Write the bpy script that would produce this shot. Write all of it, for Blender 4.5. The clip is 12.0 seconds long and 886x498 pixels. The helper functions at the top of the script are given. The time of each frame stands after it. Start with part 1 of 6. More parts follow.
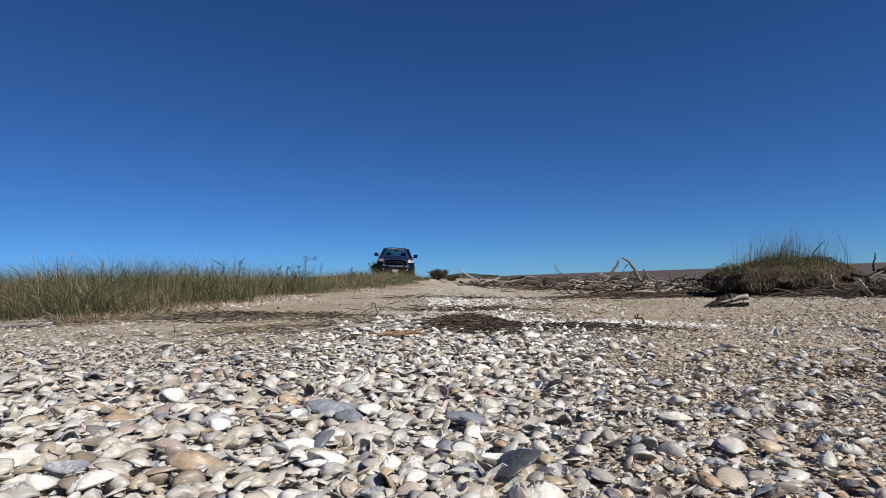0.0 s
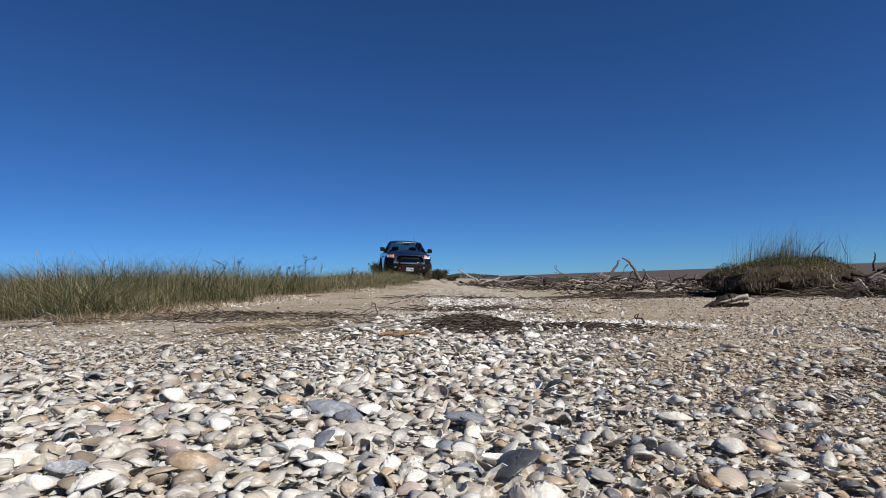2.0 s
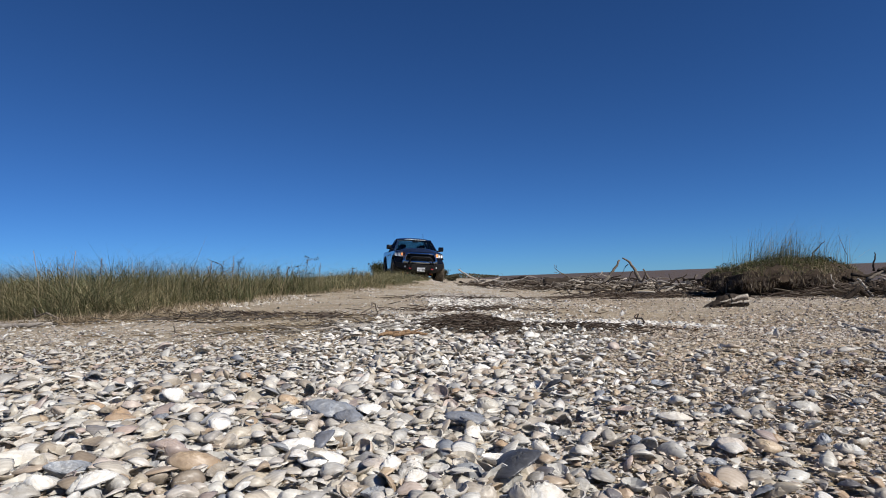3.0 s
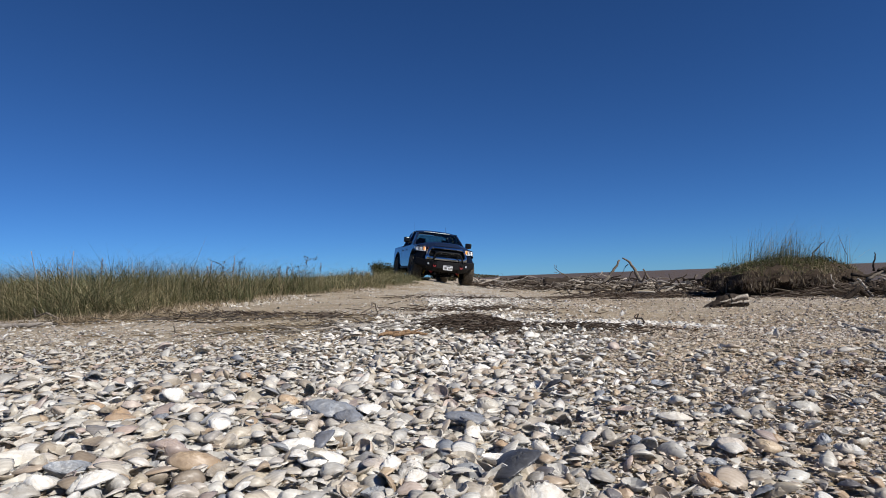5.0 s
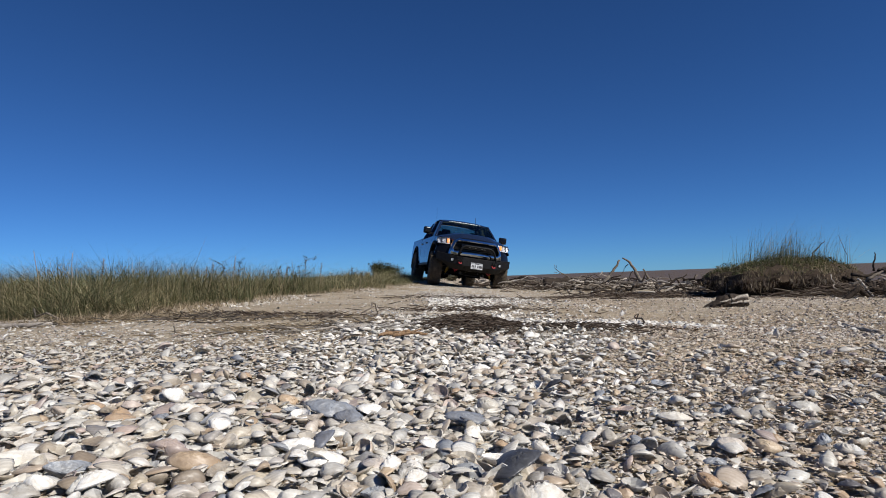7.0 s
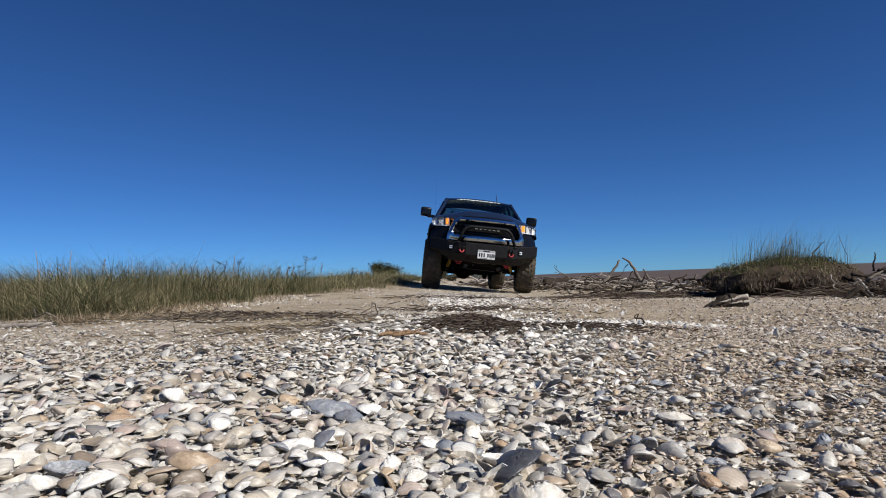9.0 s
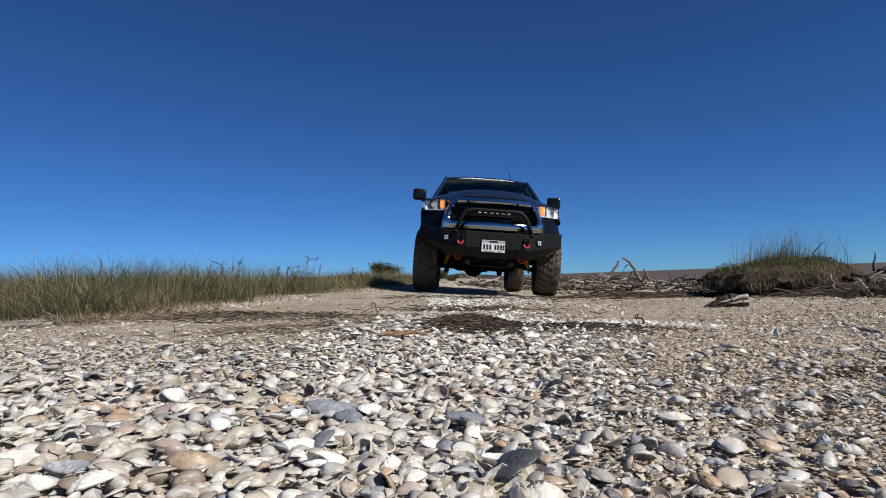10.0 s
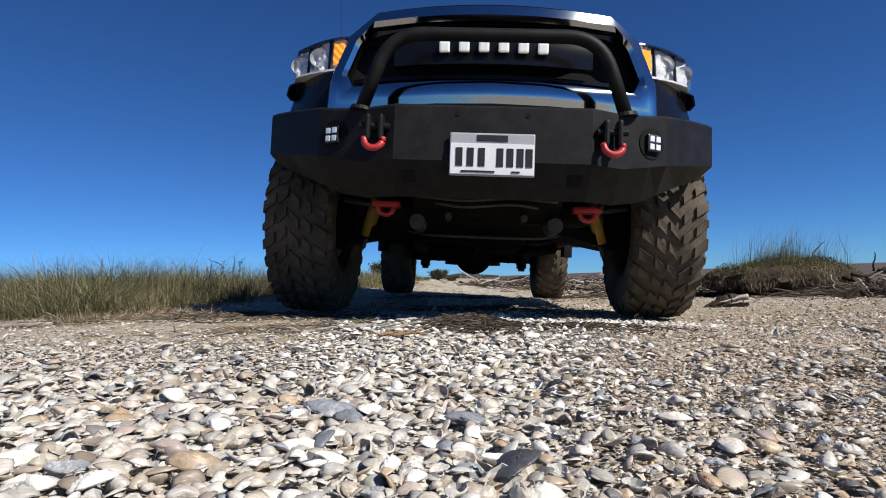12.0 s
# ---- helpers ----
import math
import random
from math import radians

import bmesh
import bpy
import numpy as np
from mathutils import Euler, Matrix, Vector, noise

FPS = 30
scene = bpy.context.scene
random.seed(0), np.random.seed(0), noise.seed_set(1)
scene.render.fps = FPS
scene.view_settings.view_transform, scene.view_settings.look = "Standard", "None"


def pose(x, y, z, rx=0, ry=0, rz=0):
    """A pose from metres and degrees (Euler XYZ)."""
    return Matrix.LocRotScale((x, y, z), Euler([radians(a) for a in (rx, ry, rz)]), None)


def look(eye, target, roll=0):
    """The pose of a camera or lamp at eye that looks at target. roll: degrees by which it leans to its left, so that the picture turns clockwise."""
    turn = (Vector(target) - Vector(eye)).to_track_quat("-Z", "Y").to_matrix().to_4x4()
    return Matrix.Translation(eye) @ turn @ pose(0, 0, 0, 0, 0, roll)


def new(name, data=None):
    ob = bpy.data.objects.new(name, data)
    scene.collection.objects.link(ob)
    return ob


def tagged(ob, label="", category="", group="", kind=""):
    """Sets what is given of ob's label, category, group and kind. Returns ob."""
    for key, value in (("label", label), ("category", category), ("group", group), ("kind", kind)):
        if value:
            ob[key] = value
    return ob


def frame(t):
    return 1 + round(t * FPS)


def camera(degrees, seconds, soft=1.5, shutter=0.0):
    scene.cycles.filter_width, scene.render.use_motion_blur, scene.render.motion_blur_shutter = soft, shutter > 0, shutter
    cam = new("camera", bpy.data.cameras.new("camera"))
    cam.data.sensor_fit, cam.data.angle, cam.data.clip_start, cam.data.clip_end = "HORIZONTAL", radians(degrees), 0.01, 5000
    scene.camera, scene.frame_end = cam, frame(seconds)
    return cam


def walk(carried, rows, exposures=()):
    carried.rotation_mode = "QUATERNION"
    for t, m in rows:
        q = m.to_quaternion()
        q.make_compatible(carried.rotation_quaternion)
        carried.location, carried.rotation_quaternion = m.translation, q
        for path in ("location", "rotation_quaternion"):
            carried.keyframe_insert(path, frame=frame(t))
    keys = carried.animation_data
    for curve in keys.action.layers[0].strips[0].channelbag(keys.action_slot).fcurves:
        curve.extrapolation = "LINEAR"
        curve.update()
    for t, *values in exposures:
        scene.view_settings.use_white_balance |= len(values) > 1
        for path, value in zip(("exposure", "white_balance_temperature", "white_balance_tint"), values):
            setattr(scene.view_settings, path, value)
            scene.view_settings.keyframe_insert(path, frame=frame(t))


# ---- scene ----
# ---------------------------------------------------------------- camera
EYE = (0.0, 0.0, 0.19)
cam = camera(73.0, 12.0, soft=1.0)
CAM_POSE = look(EYE, (0.0, 10.0, 0.19 + 10.0 * math.tan(radians(2.75))), roll=-2.0)
walk(cam, [(0.0, CAM_POSE), (12.0, CAM_POSE)], exposures=[(0.0, 0.16), (9.0, 0.15), (10.5, 0.17), (11.0, 0.20), (11.5, 0.26), (12.0, 0.40)])

# ---------------------------------------------------------------- light
SUN_TO = Vector((0.58, -0.45, 0.68)).normalized()
world = bpy.data.worlds.new("world")
scene.world = world
world.use_nodes = True
wn, wl = world.node_tree.nodes, world.node_tree.links
wn.clear()
sky = wn.new("ShaderNodeTexSky")
sky.sky_type = "NISHITA"
sky.sun_disc = False
sky.sun_elevation = math.asin(SUN_TO.z)
sky.sun_rotation = math.atan2(SUN_TO.x, SUN_TO.y)
sky.altitude = 4500.0
sky.air_density = 1.0
sky.dust_density = 1.0
sky.ozone_density = 3.0
wb = wn.new("ShaderNodeBackground")
wb.inputs["Strength"].default_value = 0.108
wo = wn.new("ShaderNodeOutputWorld")
deep = wn.new("ShaderNodeMix")  # the clear, dry air's deeper blue
deep.data_type, deep.blend_type = "RGBA", "MULTIPLY"
deep.inputs["Factor"].default_value = 1.0
deep.inputs["B"].default_value = (0.215, 0.43, 0.69, 1.0)
wl.new(sky.outputs["Color"], deep.inputs["A"])
wl.new(deep.outputs["Result"], wb.inputs["Color"])
wl.new(wb.outputs["Background"], wo.inputs["Surface"])

sun_data = bpy.data.lights.new("sun", "SUN")
sun_data.energy = 5.0
sun_data.angle = radians(0.55)
sun_data.color = (1.0, 0.955, 0.88)
sun = new("sun", sun_data)
sun.matrix_world = look(SUN_TO * 60.0, (0, 0, 0))


# ---------------------------------------------------------------- materials
def material(name, rough=0.6, metal=0.0, spec=0.5):
    """A node material; returns it with its node tree's nodes, links and the principled shader."""
    m = bpy.data.materials.new(name)
    m.use_nodes = True
    n, l = m.node_tree.nodes, m.node_tree.links
    b = n["Principled BSDF"]
    b.inputs["Roughness"].default_value = rough
    b.inputs["Metallic"].default_value = metal
    b.inputs["Specular IOR Level"].default_value = spec
    return m, n, l, b


def coords(n, l, scale=(1, 1, 1), which="Object"):
    tc = n.new("ShaderNodeTexCoord")
    mp = n.new("ShaderNodeMapping")
    mp.inputs["Scale"].default_value = scale
    l.new(tc.outputs[which], mp.inputs["Vector"])
    return mp.outputs["Vector"]


def noise_tex(n, l, vec, scale, detail=4.0, rough=0.55):
    t = n.new("ShaderNodeTexNoise")
    t.inputs["Scale"].default_value = scale
    t.inputs["Detail"].default_value = detail
    t.inputs["Roughness"].default_value = rough
    if vec is not None:
        l.new(vec, t.inputs["Vector"])
    return t.outputs["Fac"]


def ramp(n, l, fac, stops, mode="LINEAR"):
    r = n.new("ShaderNodeValToRGB")
    r.color_ramp.interpolation = mode
    e = r.color_ramp.elements
    while len(e) < len(stops):
        e.new(0.5)
    for k, (p, c) in zip(e, stops):
        k.position, k.color = p, (*c, 1.0)
    l.new(fac, r.inputs["Fac"])
    return r.outputs["Color"]


def mixed(n, l, fac, a, b, mode="MIX"):
    m = n.new("ShaderNodeMix")
    m.data_type, m.blend_type = "RGBA", mode
    for v, s in ((fac, m.inputs["Factor"]), (a, m.inputs["A"]), (b, m.inputs["B"])):
        if isinstance(v, float):
            s.default_value = v
        elif isinstance(v, tuple):
            s.default_value = (*v, 1.0)
        else:
            l.new(v, s)
    return m.outputs["Result"]


def bump(n, l, b, fac, strength, dist):
    k = n.new("ShaderNodeBump")
    k.inputs["Strength"].default_value = strength
    k.inputs["Distance"].default_value = dist
    l.new(fac, k.inputs["Height"])
    l.new(k.outputs["Normal"], b.inputs["Normal"])


def math_node(n, l, op, a, b=0.0):
    k = n.new("ShaderNodeMath")
    k.operation = op
    for v, s in ((a, k.inputs[0]), (b, k.inputs[1])):
        if isinstance(v, (int, float)):
            s.default_value = v
        else:
            l.new(v, s)
    return k.outputs[0]


def plain(name, colour, rough=0.5, metal=0.0, spec=0.5, vary=0.25, scale=14.0, relief=0.15):
    """One base colour with fine and coarse variation and a little relief."""
    m, n, l, b = material(name, rough, metal, spec)
    v = coords(n, l)
    f = noise_tex(n, l, v, scale, 6.0)
    g = noise_tex(n, l, v, scale * 9.0, 3.0)
    lo = tuple(c * (1 - vary) for c in colour)
    hi = tuple(min(1.0, c * (1 + vary)) for c in colour)
    c1 = ramp(n, l, f, [(0.3, lo), (0.7, hi)])
    c2 = mixed(n, l, 0.35, c1, ramp(n, l, g, [(0.35, lo), (0.65, hi)]))
    l.new(c2, b.inputs["Base Color"])
    if relief:
        bump(n, l, b, g, relief, 0.004)
    return m


def shell_material(name, stops, k=1.0):
    """Chalky shell with growth rings, stains and pits; k: the size of the pattern against metres."""
    m, n, l, b = material(name, 0.42, 0.0, 0.45)
    geo = n.new("ShaderNodeNewGeometry")
    oi = n.new("ShaderNodeObjectInfo")
    r = math_node(n, l, "FRACT", math_node(n, l, "ADD", geo.outputs["Random Per Island"], oi.outputs["Random"]))
    base = ramp(n, l, r, stops)
    v = coords(n, l)
    spot = noise_tex(n, l, v, 60.0 * k, 5.0)
    stain = ramp(n, l, spot, [(0.42, (1, 1, 1)), (0.66, (0.62, 0.52, 0.40))])
    c = mixed(n, l, 0.40, base, stain, "MULTIPLY")
    fine = noise_tex(n, l, v, 420.0 * k, 3.0)
    c = mixed(n, l, 0.22, c, ramp(n, l, fine, [(0.35, (0.62, 0.6, 0.58)), (0.6, (1, 1, 1))]), "MULTIPLY")
    wv = n.new("ShaderNodeTexWave")
    wv.wave_type, wv.rings_direction = "RINGS", "SPHERICAL"
    wv.inputs["Scale"].default_value = 90.0 * k
    wv.inputs["Distortion"].default_value = 3.0
    wv.inputs["Detail"].default_value = 3.0
    l.new(v, wv.inputs["Vector"])
    c = mixed(n, l, 0.22, c, ramp(n, l, wv.outputs["Fac"], [(0.2, (0.6, 0.57, 0.53)), (0.6, (1, 1, 1))]), "MULTIPLY")
    l.new(c, b.inputs["Base Color"])
    h = math_node(n, l, "ADD", fine, math_node(n, l, "MULTIPLY", wv.outputs["Fac"], 0.8))
    bump(n, l, b, h, 0.18, 0.0015)
    return m


SHELL_STOPS = [(0.0, (0.66, 0.65, 0.61)), (0.12, (0.58, 0.55, 0.49)), (0.19, (0.48, 0.42, 0.33)), (0.26, (0.64, 0.62, 0.57)), (0.36, (0.40, 0.39, 0.37)), (0.43, (0.56, 0.53, 0.48)),
               (0.50, (0.43, 0.325, 0.225)), (0.55, (0.70, 0.69, 0.66)), (0.66, (0.52, 0.48, 0.42)), (0.73, (0.24, 0.19, 0.14)), (0.78, (0.56, 0.50, 0.41)), (0.84, (0.28, 0.30, 0.33)),
               (0.89, (0.66, 0.63, 0.57)), (0.94, (0.52, 0.42, 0.37)), (0.975, (0.12, 0.12, 0.135)), (1.0, (0.62, 0.58, 0.53))]
SHELL_STOPS = [(p, tuple(0.93 * c for c in k)) for p, k in SHELL_STOPS]
M_SHELL = shell_material("shell_lime", SHELL_STOPS)
M_SHELL_BLEACHED = shell_material("shell_bleached", [(0.0, (0.74, 0.72, 0.67)), (0.5, (0.80, 0.78, 0.74)), (1.0, (0.64, 0.61, 0.55))])
M_SHELL_PALE = shell_material("shell_pale", [(0.0, (0.74, 0.72, 0.67)), (0.25, (0.55, 0.52, 0.46)), (0.45, (0.78, 0.76, 0.72)), (0.6, (0.42, 0.40, 0.37)), (0.75, (0.70, 0.67, 0.60)), (0.9, (0.36, 0.31, 0.25)), (1.0, (0.66, 0.63, 0.57))])
M_SHELL_WARM = shell_material("shell_warm", [(0.0, (0.68, 0.60, 0.50)), (0.14, (0.45, 0.36, 0.27)), (0.28, (0.60, 0.53, 0.45)), (0.40, (0.24, 0.22, 0.21)), (0.50, (0.70, 0.66, 0.59)), (0.62, (0.46, 0.33, 0.22)), (0.72, (0.36, 0.33, 0.30)), (0.84, (0.56, 0.48, 0.38)), (0.93, (0.20, 0.16, 0.12)), (1.0, (0.62, 0.58, 0.52))])
NEAR = 0.06
M_SHELL_MIXED = shell_material("shell_mottled", SHELL_STOPS, NEAR)
M_SHELL_WHITE = shell_material("shell_white", [(0.0, (0.76, 0.74, 0.69)), (0.5, (0.82, 0.80, 0.76)), (1.0, (0.66, 0.63, 0.57))], NEAR)
M_SHELL_BLUE = shell_material("shell_blue_grey", [(0.0, (0.20, 0.22, 0.26)), (0.5, (0.30, 0.32, 0.35)), (1.0, (0.16, 0.17, 0.20))], NEAR)
M_SHELL_BLACK = shell_material("shell_black", [(0.0, (0.045, 0.047, 0.055)), (1.0, (0.075, 0.078, 0.088))], NEAR)
M_SHELL_TAN = shell_material("shell_tan", [(0.0, (0.44, 0.31, 0.20)), (0.5, (0.54, 0.44, 0.32)), (1.0, (0.34, 0.23, 0.15))], NEAR)


def ground_material():
    m, n, l, b = material("sand_and_shell_hash", 0.85, 0.0, 0.2)
    v = coords(n, l)
    big = noise_tex(n, l, v, 0.55, 5.0)
    mid = noise_tex(n, l, v, 7.0, 6.0, 0.65)
    fine = noise_tex(n, l, v, 160.0, 4.0, 0.7)
    sand = ramp(n, l, mid, [(0.28, (0.220, 0.170, 0.110)), (0.5, (0.345, 0.279, 0.192)), (0.72, (0.46, 0.389, 0.285))])
    vor = n.new("ShaderNodeTexVoronoi")
    vor.inputs["Scale"].default_value = 55.0
    l.new(v, vor.inputs["Vector"])
    sep = n.new("ShaderNodeSeparateColor")
    l.new(vor.outputs["Color"], sep.inputs["Color"])
    flake = ramp(n, l, sep.outputs["Red"], [(0.0, (0.26, 0.22, 0.18)), (0.4, (0.48, 0.41, 0.33)), (0.75, (0.62, 0.58, 0.51)), (1.0, (0.74, 0.71, 0.66))])
    where = ramp(n, l, big, [(0.42, (0.06, 0.06, 0.06)), (0.62, (0.45, 0.45, 0.45))])
    c = mixed(n, l, where, sand, flake)
    c = mixed(n, l, 0.5, c, ramp(n, l, fine, [(0.3, (0.55, 0.52, 0.48)), (0.62, (1, 1, 1))]), "MULTIPLY")
    l.new(c, b.inputs["Base Color"])
    h = math_node(n, l, "ADD", fine, math_node(n, l, "MULTIPLY", vor.outputs["Distance"], 1.2))
    bump(n, l, b, h, 0.6, 0.012)
    return m


M_GROUND = ground_material()


def water_material():
    m, n, l, b = material("muddy_water", 0.6, 0.0, 0.12)
    v = coords(n, l, (0.35, 1.0, 1.0))
    f = noise_tex(n, l, v, 0.7, 5.0)
    l.new(ramp(n, l, f, [(0.3, (0.082, 0.063, 0.051)), (0.7, (0.120, 0.092, 0.075))]), b.inputs["Base Color"])
    bump(n, l, b, noise_tex(n, l, v, 1.6, 5.0), 1.0, 0.35)
    return m


M_WATER = water_material()


def blade_material(name, stops, patch_tint=((0.72, 0.80, 0.66), (1.1, 1.0, 0.88))):
    m, n, l, b = material(name, 0.6, 0.0, 0.25)
    geo = n.new("ShaderNodeNewGeometry")
    c = ramp(n, l, geo.outputs["Random Per Island"], stops)
    v = coords(n, l)
    patch = noise_tex(n, l, v, 1.1, 3.0)
    c = mixed(n, l, 0.75, c, ramp(n, l, patch, [(0.35, patch_tint[0]), (0.65, patch_tint[1])]), "MULTIPLY")
    l.new(c, b.inputs["Base Color"])
    tr = n.new("ShaderNodeBsdfTranslucent")
    l.new(c, tr.inputs["Color"])
    mx = n.new("ShaderNodeMixShader")
    mx.inputs["Fac"].default_value = 0.25
    l.new(b.outputs["BSDF"], mx.inputs[1])
    l.new(tr.outputs["BSDF"], mx.inputs[2])
    l.new(mx.outputs["Shader"], n["Material Output"].inputs["Surface"])
    return m


M_GRASS = blade_material("marsh_grass", [(0.0, (0.066, 0.074, 0.036)), (0.35, (0.118, 0.124, 0.064)), (0.62, (0.185, 0.175, 0.098)), (0.80, (0.31, 0.265, 0.165)), (1.0, (0.48, 0.42, 0.29))])
M_GRASS_GREEN = blade_material("fresh_grass", [(0.0, (0.045, 0.062, 0.02)), (0.5, (0.08, 0.098, 0.032)), (0.85, (0.16, 0.15, 0.06)), (1.0, (0.30, 0.25, 0.13))])
M_LEAF = blade_material("shrub_leaf", [(0.0, (0.045, 0.055, 0.024)), (0.6, (0.085, 0.092, 0.042)), (1.0, (0.15, 0.135, 0.070))])
M_SCRUB = blade_material("dry_scrub", [(0.0, (0.060, 0.058, 0.038)), (0.6, (0.105, 0.098, 0.066)), (1.0, (0.17, 0.15, 0.105))])
M_STRAW = blade_material("dry_straw", [(0.0, (0.20, 0.15, 0.09)), (0.5, (0.36, 0.28, 0.18)), (1.0, (0.52, 0.44, 0.32))], ((0.8, 0.8, 0.8), (1, 1, 1)))
M_TWIG = blade_material("dark_twig", [(0.0, (0.045, 0.030, 0.020)), (0.5, (0.10, 0.07, 0.05)), (0.85, (0.19, 0.15, 0.115)), (1.0, (0.36, 0.31, 0.25))], ((0.8, 0.8, 0.8), (1, 1, 1)))


def wood_material(name, dark, light):
    m, n, l, b = material(name, 0.85, 0.0, 0.15)
    v = coords(n, l, (1, 1, 1))
    oi = n.new("ShaderNodeObjectInfo")
    grain = noise_tex(n, l, coords(n, l, (9, 9, 2.0)), 9.0, 7.0, 0.7)
    big = noise_tex(n, l, v, 4.0, 4.0)
    c = ramp(n, l, grain, [(0.3, dark), (0.7, light)])
    c = mixed(n, l, 0.6, c, ramp(n, l, big, [(0.35, (0.55, 0.5, 0.45)), (0.65, (1, 1, 1))]), "MULTIPLY")
    c = mixed(n, l, 0.5, c, ramp(n, l, oi.outputs["Random"], [(0.0, (0.45, 0.42, 0.40)), (0.5, (0.9, 0.85, 0.8)), (1.0, (1, 1, 1))]), "MULTIPLY")
    l.new(c, b.inputs["Base Color"])
    bump(n, l, b, grain, 0.6, 0.01)
    return m


M_WOOD_PALE = wood_material("weathered_wood", (0.27, 0.24, 0.205), (0.56, 0.525, 0.475))
M_WOOD = wood_material("grey_brown_wood", (0.095, 0.082, 0.070), (0.30, 0.265, 0.225))
M_WOOD_DARK = wood_material("dark_wood", (0.022, 0.018, 0.015), (0.085, 0.066, 0.052))
M_SOIL = plain("root_bound_soil", (0.050, 0.037, 0.027), 0.95, 0, 0.1, 0.5, 9.0, 0.8)


# ---------------------------------------------------------------- mesh helpers
def sstep(a, b, x):
    t = np.clip((np.asarray(x, dtype=float) - a) / (b - a), 0.0, 1.0)
    return t * t * (3 - 2 * t)


def rolling(x, y):
    """A gentle, fixed unevenness, a few centimetres high."""
    return (0.5 * np.sin(1.7 * x + 0.6 * y + 0.4) * np.sin(0.9 * y - 0.5 * x) + 0.3 * np.sin(3.1 * x - 1.9 * y + 1.0) * np.sin(2.3 * y + 0.7)
            + 0.2 * np.sin(5.3 * x + 4.1 * y) * np.sin(6.1 * y - 3.7 * x + 2.0))


def ground_z(x, y):
    """Height of the beach: it falls towards the water, with a low shell ridge before the eye."""
    x, y = np.asarray(x, dtype=float), np.asarray(y, dtype=float)
    fall = 0.05 + 0.045 * sstep(4.0, 10.0, y)
    z = -fall * np.clip(x, -1.1, 1.3)
    z = z - 0.03 * sstep(-1.2, -2.6, x) * sstep(9.0, 5.0, y) + 0.05 * sstep(-2.8, -5.0, x)
    z = z - 0.5 * sstep(5.0, 10.0, x) - 0.08 * np.clip(x - 9.0, 0.0, 20.0)
    z = z - 0.03 * sstep(5.0, 8.5, y)
    z = z * sstep(0.0, 1.2, y + 0.6)
    z = z + 0.014 * rolling(x, y) * sstep(0.4, 2.5, y) * sstep(120, 30, y)
    z = z + 0.036 * np.exp(-((y - 1.75 - 0.1 * np.sin(2.2 * x)) / 0.42) ** 2) * sstep(-1.1, -0.2, x) * sstep(2.2, 1.0, x)
    # wheel tracks and a low sand lip beside the grass
    z = z + 0.05 * np.exp(-((x + 2.0 + 0.03 * (y - 12)) / 0.45) ** 2) * sstep(9.0, 13.0, y) * sstep(24, 17, y)
    z = z + 0.09 * sstep(18.5, 21, y) * sstep(24, 22.5, y) * sstep(-1.1, -1.8, x) * sstep(-9, -6, x)
    z = z + 0.10 * sstep(15, 19, y) * sstep(30, 24, y) * sstep(0.6, -0.9, x) * sstep(-6, -4, x)
    return z


def raw_mesh(name, verts, faces, mat, smooth=True, k=None):
    """Verts (n, 3) and faces (m, k) of equal corners, as one mesh."""
    verts, faces = np.asarray(verts, dtype=np.float32), np.asarray(faces, dtype=np.int32)
    me = bpy.data.meshes.new(name)
    m, k = faces.shape
    me.vertices.add(len(verts))
    me.vertices.foreach_set("co", verts.ravel())
    me.loops.add(m * k)
    me.loops.foreach_set("vertex_index", faces.ravel())
    me.polygons.add(m)
    me.polygons.foreach_set("loop_start", np.arange(0, m * k, k, dtype=np.int32))
    me.polygons.foreach_set("loop_total", np.full(m, k, dtype=np.int32))
    me.polygons.foreach_set("use_smooth", np.full(m, smooth) if isinstance(smooth, bool) else smooth)
    me.materials.append(mat)
    me.update(calc_edges=True)
    return me


def scatter(proto_v, proto_f, place, turn, size):
    """Copies of one small mesh, joined: place (n, 3), turn (n, 3, 3), size (n, 3)."""
    n, pv = len(place), len(proto_v)
    v = proto_v[None] * size[:, None, :]
    v = np.einsum("nij,nkj->nki", turn, v) + place[:, None, :]
    f = proto_f[None] + (np.arange(n) * pv)[:, None, None]
    return v.reshape(-1, 3), f.reshape(-1, proto_f.shape[1])


def turns(rng, n, tilt, flip=0.0):
    """Random headings with a tilt of up to that many radians; a share of them upside down."""
    a = rng.uniform(0, 2 * np.pi, n)
    t = np.abs(rng.normal(0, tilt, n))
    t = np.where(rng.random(n) < flip, np.pi - t, t)
    b = rng.uniform(0, 2 * np.pi, n)
    ca, sa, ct, st, cb, sb = np.cos(a), np.sin(a), np.cos(t), np.sin(t), np.cos(b), np.sin(b)
    one, nul = np.ones(n), np.zeros(n)
    rz = np.stack([np.stack([ca, -sa, nul], 1), np.stack([sa, ca, nul], 1), np.stack([nul, nul, one], 1)], 1)
    rx = np.stack([np.stack([one, nul, nul], 1), np.stack([nul, ct, -st], 1), np.stack([nul, st, ct], 1)], 1)
    rb = np.stack([np.stack([cb, -sb, nul], 1), np.stack([sb, cb, nul], 1), np.stack([nul, nul, one], 1)], 1)
    return np.einsum("nij,njk,nkl->nil", rb, rx, rz)


